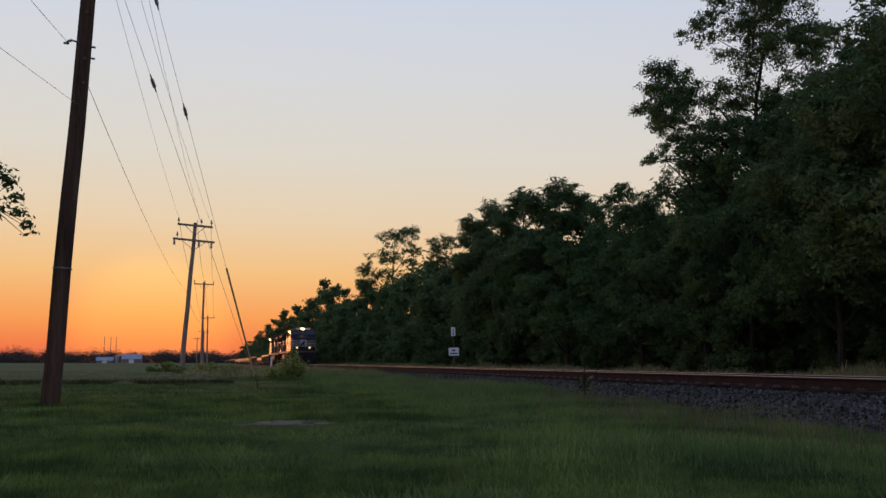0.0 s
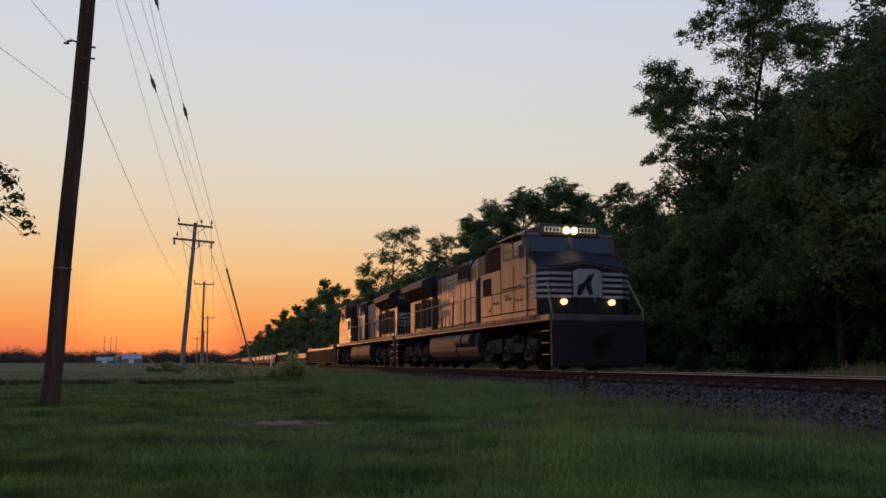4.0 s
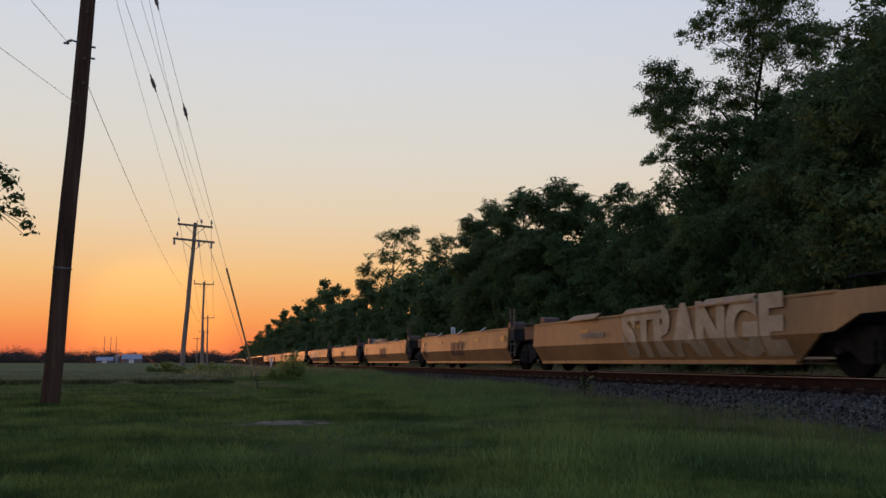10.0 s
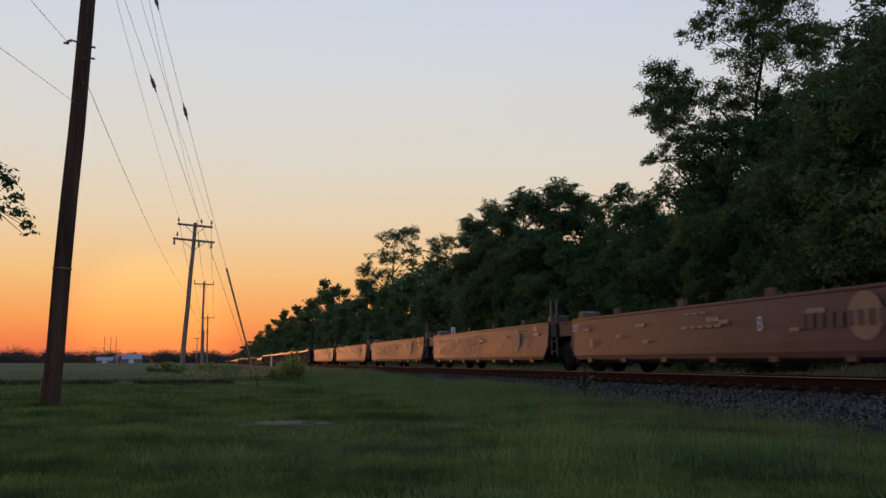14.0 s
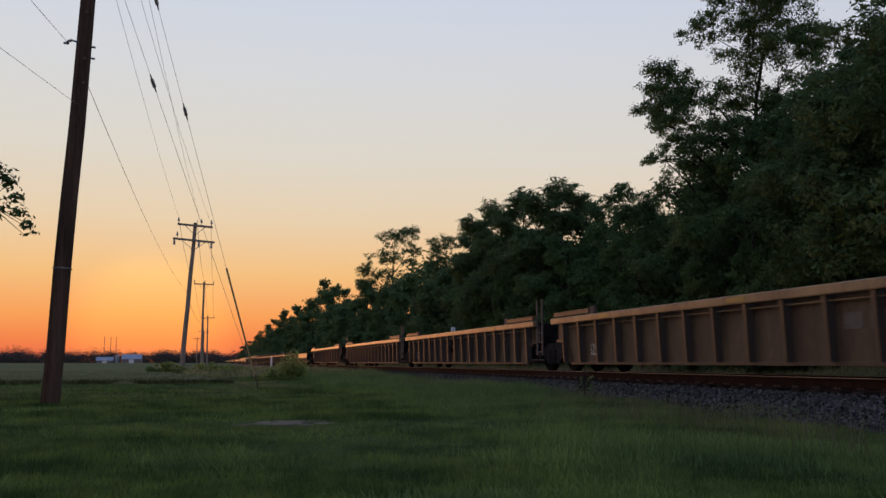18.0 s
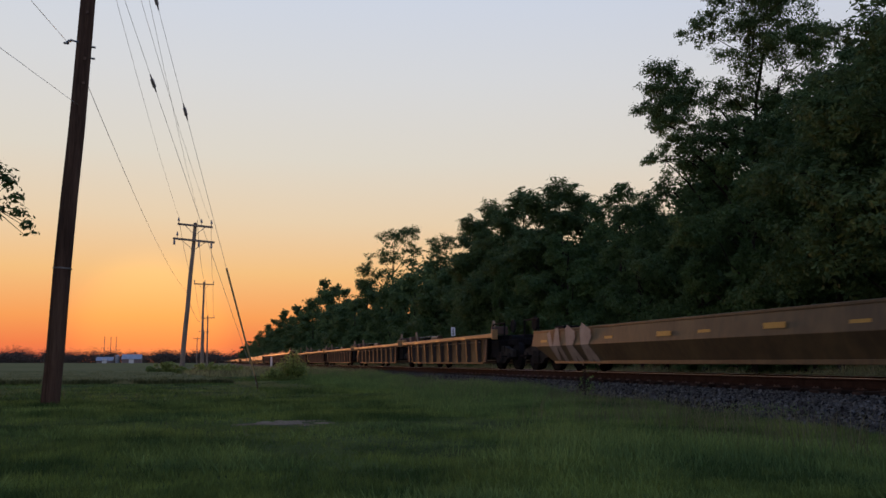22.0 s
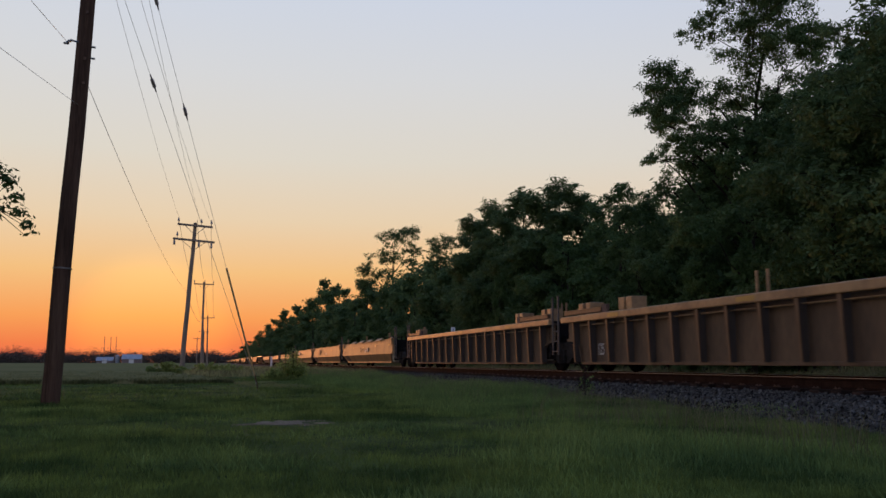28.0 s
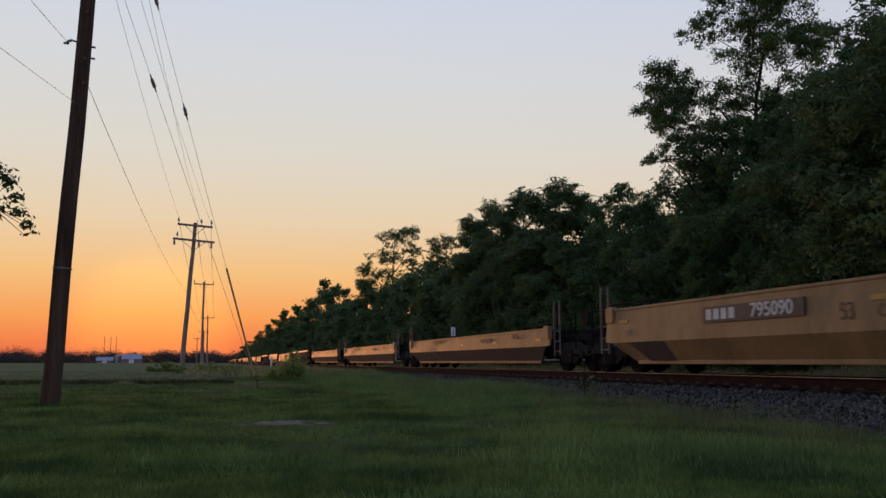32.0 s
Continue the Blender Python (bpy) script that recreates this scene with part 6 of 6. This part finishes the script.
def far_pole(base, top, arms, label):
    """A pole with cross arms; arms: (height below the top, length, tilt, pins)."""
    b, t = Vector(base), Vector(top)
    root = empty("utility_pole", Matrix.Translation(b), label, "utility pole", "utility poles")
    pole_shaft("shaft", (0, 0, -0.3), t - b + Vector((0, 0, 0.1)), 0.16, 0.11, M["pole_grey"], root)
    for down, length, tilt, pins in arms:
        c = (t - b) * (1 - down / (t - b).length)
        m = Matrix.Translation(c + Vector((0, -0.16, 0))) @ pose(0, 0, 0, 0, tilt, 0)
        part("crossarm", cube(-length / 2, length / 2, -0.05, 0.05, -0.065, 0.065, 0.01, m), M["pole_grey"], root)
        for s in (-1, 1):
            part("brace", line([m @ Vector((s * length * 0.28, 0, -0.06)), c + Vector((0, -0.12, -0.62))], 0.018), M["iron"], root)
        for p in pins:
            if p[1] > 0:
                insulator(root, m @ Vector((p[0] * length / 2, 0, 0.06)), 0.4)
            else:
                q = m @ Vector((p[0] * length / 2, 0, -0.06))
                part("hanging_insulator", tube(bmesh.new(), q, q - Vector((0, 0, 0.32)), 0.06, 0.075, 10), M["porcelain"], root)
    return root


far_pole((-1.86, 56, 0.0), (-1.33, 56, 9.4), ((0.1, 2.15, 3.5, ((-0.95, 1), (0.35, 1), (0.92, 1))), (1.05, 2.55, 4, ((-0.92, -1), (-0.8, 1), (0.25, -1), (0.85, -1)))),
         "grey wooden pole with two crossarms and insulators")
far_pole((-1.28, 108, 0), (-1.3, 108, 10.35), ((0.22, 2.35, 1, ((-0.95, 1), (0.1, 1), (0.95, 1))),), "distant wooden pole with one crossarm")
far_pole((-0.97, 165, 0), (-1.1, 165, 9.2), ((0.35, 2.5, -2, ((-0.95, 1), (0.95, 1))),), "distant wooden pole with one crossarm")
far_pole((-2.2, 225, 0), (-2.29, 225, 8.6), ((0.3, 2.5, 1, ((-0.95, 1), (0.95, 1))),), "far wooden pole of the same line")
far_pole((-4.9, 290, 0), (-5.0, 290, 8.6), ((0.3, 2.5, 1, ((-0.95, 1), (0.95, 1))),), "far wooden pole of the same line")

# conductors, span by span
SPAN = "thin overhead conductor sagging between the poles"
for a, b in (((-2.99, 15.63, 10.96), (-2.32, 55.84, 9.72)), ((-2.64, 15.63, 10.96), (-0.42, 55.84, 9.6)), ((-2.22, 15.63, 10.96), (-1.05, 55.84, 9.65))):
    wire_between("conductor", a, b, 0.35, 0.0058, SPAN)
wire_between("conductor", (-2.36, 15.9, 5.72), (-1.75, 55.9, 5.16), 0.45, 0.0058, SPAN)
for dx in (-1.0, 0.1, 0.95):
    wire_between("conductor", (-1.33 + dx, 55.84, 9.65), (-1.3 + dx * 1.1, 107.84, 10.5), 0.9, 0.014, SPAN)
    wire_between("conductor", (-1.3 + dx * 1.1, 107.84, 10.5), (-1.1 + dx * 1.1, 164.84, 9.25), 0.9, 0.018, SPAN)
wire_between("conductor", (-1.75, 56, 5.16), (-1.3, 108, 5.6), 0.7, 0.014, SPAN)
wire_between("conductor", (-2.66, 15.68, 6.31), (-2.19, 10.45, 4.91), 0.0, 0.0038, "thin cable running from the pole bracket overhead")
wire_between("conductor", (-2.42, 15.78, 5.2), (-2.65, 10.6, 4.45), 0.0, 0.0034, "thin service cable leaving the pole")


# ---- signs and posts by the track ----
def plate_sign(root, w, h, z, y, lines):
    s = part("sign_plate", cube(-w / 2, w / 2, y - 0.012, y, z - h / 2, z + h / 2, 0.004), M["sign"], root, "white sign plate")
    for dz, ww, hh in lines:
        part("sign_line", cube(-ww / 2, ww / 2, y - 0.016, y - 0.011, z + dz - hh / 2, z + dz + hh / 2), M["sign_ink"], s)


post = empty("track_sign", pose(13.66, 48.59, 0.08, 0, -1.5, -15.7), "white warning sign and a small plate on a leaning steel post", "sign")
part("post", cube(-0.03, 0.03, -0.02, 0.02, -0.1, 2.75, 0.006), M["rust"], post)
plate_sign(post, 0.6, 0.46, 1.25, -0.02, ((0.08, 0.2, 0.1), (-0.1, 0.46, 0.07)))
plate_sign(post, 0.24, 0.5, 2.42, -0.02, ((0.12, 0.05, 0.1), (0.0, 0.08, 0.09), (-0.13, 0.1, 0.1)))
wp = empty("marker_post", pose(6.66, 102.7, 0.0), "short white-painted marker post in the grass", "post")
part("shaft", cube(-0.1, 0.1, -0.06, 0.06, -0.1, 1.35, 0.02), M["white"], wp)


# ---- farm across the fields ----
def barn(x, y, w, d, wall, ridge, label):
    b = empty("barn", pose(x, y, 0), label, "barn", "farm buildings")
    part("wall", prism([(-d / 2, 0), (d / 2, 0), (d / 2, wall), (-d / 2, wall)], -w / 2, w / 2), M["barn"], b)
    for s in (-1, 1):
        bm = slab(bmesh.new(), [(-w / 2 - 0.4, s * (d / 2 + 0.4), wall - 0.2), (w / 2 + 0.4, s * (d / 2 + 0.4), wall - 0.2), (w / 2 + 0.4, 0, ridge), (-w / 2 - 0.4, 0, ridge)], (0, 0, 0.18))
        part("roof", bm, M["roof_tin"], b, "pale tin roof")
    for s in (-1, 1):
        bm = slab(bmesh.new(), [(s * w / 2, -d / 2, wall), (s * w / 2, d / 2, wall), (s * w / 2, 0, ridge - 0.1)], (s * -0.15, 0, 0))
        part("gable", bm, M["barn"], b)
    part("barn_door", cube(-1.6, 1.6, -d / 2 - 0.06, -d / 2 - 0.003, 0, 3.0), M["white"], b)
    return b


barn(-54.2, 640, 12.4, 14, 2.9, 6.0, "long barn with a pale tin roof across the fields")
barn(-72.5, 645, 10.5, 9, 1.9, 4.2, "low farm shed with a pale roof")
silo = empty("silo", pose(-64.3, 643, 0), "pale round silo beside the barn", "silo", "farm buildings")
part("shell", tube(bmesh.new(), (0, 0, 0), (0, 0, 5.2), 1.5, seg=20), M["roof_tin"], silo)
part("cap", tube(bmesh.new(), (0, 0, 5.2), (0, 0, 6.0), 1.5, 0.2, seg=20), M["roof_tin"], silo)
for x, z in ((-110.0, 27.5), (-103.8, 27.5), (-98.5, 27.3), (-155, 20), (-149, 19.5)):
    mast = empty("radio_mast", pose(x * 1.0, 965, 0), "thin lattice radio mast far behind the woods", "mast", "radio masts")
    bm = bmesh.new()
    for i in range(3):
        a = i * math.tau / 3
        tube(bm, (0.4 * math.cos(a), 0.4 * math.sin(a), 0), (0.3 * math.cos(a), 0.3 * math.sin(a), z), 0.12, seg=4)
    for i in range(12):
        tube(bm, (-0.4, 0, z * i / 12), (0.4, 0, z * (i + 1) / 12), 0.07, seg=4)
    part("lattice", bm, M["iron"], mast)


# ---- shrubs and weeds on the near side ----
def weed_clump(name, x, y, spread, height, n, size, mat, seed, label):
    rng = random.Random(seed)
    root = empty(name, pose(x, y, ground_z(x, y)), label, "shrub")
    cl = []
    bm = bmesh.new()
    for i in range(26):
        a, q = rng.uniform(0, 6.28), spread * rng.random() ** 0.6
        h = height * (1 - 0.55 * (q / spread) ** 2) * rng.uniform(0.7, 1.08)
        tip = (q * math.cos(a), q * math.sin(a), h * 0.9)
        tube(bm, (tip[0] * 0.4, tip[1] * 0.4, 0), tip, 0.012, 0.004, 5)
        cl.append((tip[0], tip[1], h * 0.82, 0.16 * height))
        cl.append((tip[0] * 0.8, tip[1] * 0.8, h * 0.45, 0.2 * height))
        cl.append((tip[0] * 0.9, tip[1] * 0.9, h * 0.15, 0.2 * height))
    part("stem", bm, M["bark"], root)
    ob = new("foliage", leaf_mesh("foliage", cl, n, size, mat, seed, 0.1))
    ob.parent = root


weed_clump("weed_bush", 3.15, 35.5, 0.62, 1.4, 2200, 0.06, M["bush"], 41, "bright green weed bush in front of the track")
weed_clump("weed_bush", 2.3, 35.0, 0.5, 0.6, 1000, 0.06, M["bush"], 42, "low green weeds beside the bush")
weed_clump("weed_bush", -2.6, 54.5, 1.3, 0.8, 4200, 0.08, M["bush"], 43, "dark overgrown weeds round the pole's foot")
weed_clump("weed_bush", 0.2, 58.5, 2.2, 0.8, 3200, 0.08, M["bush"], 44, "low weeds at the edge of the field")
weed_clump("weed_bush", 7.35, 16.3, 0.16, 0.7, 130, 0.04, M["weed"], 45, "single tall weed at the edge of the ballast")


def overhanging_tree():
    """A young maple beside the lawn; one low branch reaches out over it."""
    rng = random.Random(77)
    root = empty("tree", pose(-6.6, 14.9, -0.02), "broad-leaved tree with a low branch hanging over the lawn", "tree")
    # crown out of view, made large to shade the lawn's left corner
    cl = [(3.2 * math.cos(i * 2.4) * (0.35 + 0.5 * rng.random()) - 1.2, 3.4 * math.sin(i * 2.4) * (0.35 + 0.5 * rng.random()) - 0.5, 2.7 + 0.19 * i, 1.0) for i in range(30)]
    bm = bmesh.new()
    pts = crooked_trunk(bm, (0, 0, -0.1), (-0.2, 0.1, 7.2), 0.19, rng)
    for c in cl:
        bough(bm, pts, (0, 0), c[:3], 0.17, rng)
    tip = [(3.35, -0.34, 3.62, 0.2), (3.5, -0.34, 3.33, 0.17), (3.6, -0.34, 3.1, 0.15), (3.72, -0.33, 2.9, 0.12), (3.83, -0.33, 2.76, 0.07), (3.15, -0.3, 3.75, 0.25), (3.35, -0.3, 3.15, 0.12),
           (3.66, -0.33, 2.74, 0.06), (3.05, -0.3, 3.35, 0.2), (3.42, -0.33, 3.55, 0.13), (3.2, -0.3, 3.0, 0.1)]
    fork = Vector((2.4, -0.2, 3.5))
    tube(bm, (0.05, 0, 2.4), fork, 0.06, 0.03, 8)
    tube(bm, fork, (3.1, -0.3, 3.22), 0.022, 0.012, 6)
    for t in tip:
        tube(bm, (3.1, -0.3, 3.22), t[:3], 0.009, 0.004, 5)
    part("trunk", bm, M["bark"], root)
    a = new("crown", leaf_mesh("crown", cl, 15000, 0.08, M["leaf"], 78, 0.2))
    b = new("low_branch_leaves", leaf_mesh("low_branch_leaves", tip, 520, 0.055, M["leaf"], 79, 0.0))
    a.parent = b.parent = root


overhanging_tree()


# ---- stencils, lettering and spray paint on the near sides ----
NEAR = -HALF - 0.006
RIB = -HALF + 0.215


def unit(i):
    return UNITS[i - 1][0]


def scribble(i, y0, y1, z0, z1, n, w, mat, seed, x=NEAR, name="spray_paint", label="illegible pale spray paint"):
    """Loose looping strokes, spread from y0 to y1."""
    rng = random.Random(seed)
    bm = bmesh.new()
    for k in range(n):
        yc = y0 + (y1 - y0) * (k + 0.5) / n
        d = abs(y1 - y0) / n
        kind = rng.randrange(4)
        if kind == 0:
            pts = [(yc + d * 0.35 * math.cos(a), (z0 + z1) / 2 + (z1 - z0) * 0.45 * math.sin(a)) for a in [j * 0.7 for j in range(9)]]
        elif kind == 1:
            pts = [(yc - d * 0.4, z0), (yc - d * 0.2, z1), (yc + d * 0.1, z0 + 0.1), (yc + d * 0.4, z1 - 0.08)]
        elif kind == 2:
            pts = [(yc + d * 0.35, z1), (yc + d * 0.3, z0 + 0.05), (yc - d * 0.1, z0), (yc - d * 0.35, z0 + 0.12)]
        else:
            pts = [(yc, z0), (yc + d * 0.05, z1), (yc - d * 0.35, z1 - 0.15), (yc - d * 0.1, (z0 + z1) / 2), (yc - d * 0.4, z0)]
        strip(bm, pts, w * rng.uniform(0.7, 1.2), x)
    ob = part(name, bm, M[mat], unit(i), label)
    return ob if 9 <= i <= 13 else fold(ob)


def three_blocks(i, y, z, h, mat, x=NEAR):
    """Worn owner's mark, drawn as plain blocks."""
    for k in range(3):
        ob = part("owner_mark", cube(x - 0.003, x + 0.002, y - k * h * 1.15 - h * 0.42, y - k * h * 1.15 + h * 0.42, z - h * 0.5, z + h * 0.5), M[mat], unit(i), "worn block of the owner's mark")
        if x == NEAR:
            fold(ob)


def say(i, text, y, z, size, mat, x=NEAR, squash=0.85):
    ob = lettering(text, size, M[mat], unit(i), pose(x, y, z), "stencil", squash)
    if x == NEAR and not 9 <= i <= 13:
        fold(ob)


# yellow forty-foot set
bm = None
fold(lettering("STRANGE", 1.36, M["spray"], unit(4), pose(NEAR - 0.002, -2.3, 0.84), "graffiti", 0.98, 0.075))
bars("car_number", unit(4), [(2.9 - 0.2 * k, 0.92, 0.13, 0.13) for k in range(7)], "faded_white", NEAR)
for i, y in ((5, 0.6), (6, 0.6), (7, 0.7)):
    three_blocks(i, y, 0.76, 0.52, "faded")
    say(i, "40", 5.25, 0.62, 0.56, "spray_dark")
    part("end_reflector", cube(NEAR + 0.01, NEAR + 0.04, 5.28, 5.68, 0.93, 1.1), M["reflector"], unit(i), "yellow reflector patch at the car's end")
    part("end_reflector", cube(NEAR + 0.01, NEAR + 0.04, -5.68, -5.28, 0.93, 1.1), M["reflector"], unit(i), "yellow reflector patch at the car's end")
    lettering("125T", 0.24, M["dim_stencil"], unit(i), pose(-1.366, 6.62, 1.1), "stencil", 0.85)
scribble(8, 5.2, -1.2, 0.32, 1.22, 9, 0.075, "marking", 3, NEAR - 0.002, label="large white outlined spray-painted tag, illegible")
bm = bmesh.new()
for k in range(8):
    y = 4.9 - k * 0.8
    slab(bm, [(NEAR + 0.012, y + 0.33, 0.66), (NEAR + 0.012, y - 0.3, 0.66), (NEAR + 0.13, y - 0.22, 0.36), (NEAR + 0.13, y + 0.25, 0.36)], (-0.014, 0, 0))
part("spray_paint", bm, M["spray_dark"], unit(8), "black fill of the spray-painted tag")
scribble(8, -1.4, -5.0, 0.85, 1.15, 9, 0.03, "faded_white", 5)
scribble(8, -3.4, -4.6, 0.4, 0.7, 3, 0.03, "faded_white", 6)
say(8, "40", 5.75, 0.6, 0.5, "spray_dark")
part("dark_panel", cube(NEAR - 0.004, NEAR + 0.01, 5.9, 6.2, 0.85, 1.12), M["faded"], unit(8))
# brown set
for i, ch in ((9, "B"), (10, "C"), (11, "D"), (12, "E"), (13, "A")):
    say(i, ch, {9: -1.5, 12: 2.44, 13: 1.93}.get(i, 1.5), 0.9, 0.36, "marking")
    y = {12: 4.0, 13: 0.7}.get(i, 1.0)
    bars("stencil_bars", unit(i), [(y - 0.3 * k, 0.93, 0.2, 0.05) for k in range(5)] + [(y - 0.3 * k - 0.1, 1.2, 0.2, 0.035) for k in range(3)], "faded_white", NEAR)
    say(i, "125T", 6.35, 1.12, 0.26, "marking")
    bars("notice", unit(i), [(-4.95, 1.12 - 0.08 * k, 0.55 - 0.1 * (k % 3), 0.035) for k in range(7)], "faded_white", NEAR)
    part("round_emblem", tube(bmesh.new(), (NEAR - 0.002, -4.0, 0.93), (NEAR + 0.004, -4.0, 0.93), 0.36, seg=28), M["round"], unit(i), "faded round emblem")
    bars("patch", unit(i), [(3.9, 0.85, 0.3, 0.07), (2.6, 0.7, 0.26, 0.07), (-0.4, 1.0, 0.3, 0.08), (-2.4, 0.78, 0.24, 0.07), (-5.7, 1.22, 0.24, 0.14), (5.4, 0.72, 0.2, 0.2)], "reflector_red", NEAR, "pale reflector patch")
bars("car_number", unit(9), [(-2.6 - 0.22 * k, 0.9, 0.15, 0.24) for k in range(9)], "faded", NEAR)
scribble(10, 5.2, -0.2, 0.45, 1.2, 14, 0.024, "faded_white", 11)
scribble(11, 5.0, -1.0, 0.55, 1.2, 16, 0.028, "faded_white", 12)
scribble(13, -1.3, -3.0, 0.85, 1.3, 8, 0.022, "faded_white", 13)
scribble(12, -1.3, -3.6, 0.8, 1.3, 8, 0.02, "faded_white", 14)
# tan cars
three_blocks(3, -2.9, 0.86, 0.36, "dim_stencil", RIB - 0.004)
part("number_panel", cube(NEAR - 0.004, NEAR + 0.03, 3.9, 6.3, 0.84, 1.0), M["dark_low"], unit(2), "dark repainted number panel")
bars("reporting_mark", unit(2), [(6.15 - 0.22 * k, 0.92, 0.15, 0.11) for k in range(4)], "faded_white", NEAR - 0.006)
lettering("459247", 0.2, M["marking"], unit(2), pose(NEAR - 0.008, 4.55, 0.92), "car_number", 1.3)
bars("smudge", unit(2), [(-2.2, 0.98, 0.9, 0.1), (-4.4, 0.92, 0.7, 0.12)], "tan_old", NEAR, "dark repainted patch")
for i in (14, 15, 16, 25):
    say(i, "125", 6.72, 0.56, 0.42, "marking", RIB - 0.012, 0.62)
bars("owner_mark", unit(14), [(-2.5, 0.88, 0.4, 0.26), (-3.05, 0.88, 0.36, 0.26)], "dim_stencil", RIB - 0.004, "worn block of the owner's mark")
bars("car_number", unit(26), [(3.2 - 0.2 * k, 0.86, 0.14, 0.14) for k in range(9)], "dim_stencil", RIB - 0.004)
scribble(18, 8.0, 5.1, 0.3, 1.1, 3, 0.26, "faded_white", 21)
bars("repaint", unit(18), [(1.5, 0.85, 0.6, 0.1), (-2.2, 0.87, 0.6, 0.1)], "reflector", NEAR, "yellow touched-up patch")
for i in (19, 21):
    say(i, "40", -2.05, 0.62, 0.42, "faded", RIB - 0.004)
three_blocks(22, 1.4, 0.62, 0.36, "faded", RIB - 0.004)
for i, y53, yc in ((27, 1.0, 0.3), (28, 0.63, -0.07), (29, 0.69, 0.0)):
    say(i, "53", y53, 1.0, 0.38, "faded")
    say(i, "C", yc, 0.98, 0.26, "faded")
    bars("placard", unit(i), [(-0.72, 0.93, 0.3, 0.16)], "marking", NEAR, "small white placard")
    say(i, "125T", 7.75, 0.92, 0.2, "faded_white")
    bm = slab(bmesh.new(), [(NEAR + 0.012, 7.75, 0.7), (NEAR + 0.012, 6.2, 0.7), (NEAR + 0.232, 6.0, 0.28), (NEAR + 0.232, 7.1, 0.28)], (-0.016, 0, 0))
    part("dark_patch", bm, M["dark_low"], unit(i), "dark patch on the lower side")
three_blocks(28, 4.1, 1.08, 0.46, "faded")
part("number_panel", cube(NEAR - 0.004, NEAR + 0.03, 1.65, 4.6, 1.0, 1.3), M["dark_low"], unit(29), "dark repainted number panel")
bars("reporting_mark", unit(29), [(4.4 - 0.25 * k, 1.15, 0.18, 0.2) for k in range(4)], "marking", NEAR - 0.006)
lettering("795090", 0.34, M["marking"], unit(29), pose(NEAR - 0.008, 2.5, 1.15), "car_number", 1.15, 0.006)
part("placard_frame", cube(NEAR - 0.004, NEAR + 0.03, -1.75, -1.3, 0.86, 1.12), M["dark_low"], unit(27), "dark placard frame")
bars("placard", unit(27), [(-1.52, 0.99, 0.34, 0.2)], "marking", NEAR - 0.006)
for i in (30, 31, 32):
    for b in ((3.6, 1.1, 1.4, 0.12), (-3.1, 1.0, 1.2, 0.12), (-6.1, 1.05, 0.5, 0.14)):
        bars("smudge", unit(i), [b], "faded", NEAR, "dark repainted strip")
    scribble(i, 6.0, 3.4, 0.4, 1.1, 4, 0.05, "faded_white", 30 + i)


# ---- what moves ----
def spin(wheel, tau, r, y):
    """The wheels turn while their truck is near enough to be seen turning."""
    t0, t1 = max(0.0, tau - 2.6), min(32.0, tau + 0.3)
    if t0 >= t1:
        return
    home = wheel.matrix_basis.copy()
    rows = [(0.0, home)] if t0 > 0 else []
    k0, k1 = math.ceil(t0 * FPS), math.floor(t1 * FPS)
    for k in range(k0, k1 + 1):
        a = math.degrees(SPEED / r * (k - k0) / FPS)
        rows.append((k / FPS, home @ pose(0, 0, 0, a, 0, 0)))
    if k1 / FPS < 32.0:
        rows.append((32.0, rows[-1][1]))
    walk(wheel, rows)


def motions():
    run = [(car, tau, 0) for car, tau in UNITS] + [(lead, TAU_LEAD, 0), (second, TAU_SECOND, 180)]
    for car, tau, turn in run:
        walk(car, [(t, pose(TRACK_X, at_time(tau, t), RAIL_Z, 0, 0, turn)) for t in (0.0, 16.0, 32.0)])
    for s in SPINNERS:
        spin(*s)


motions()
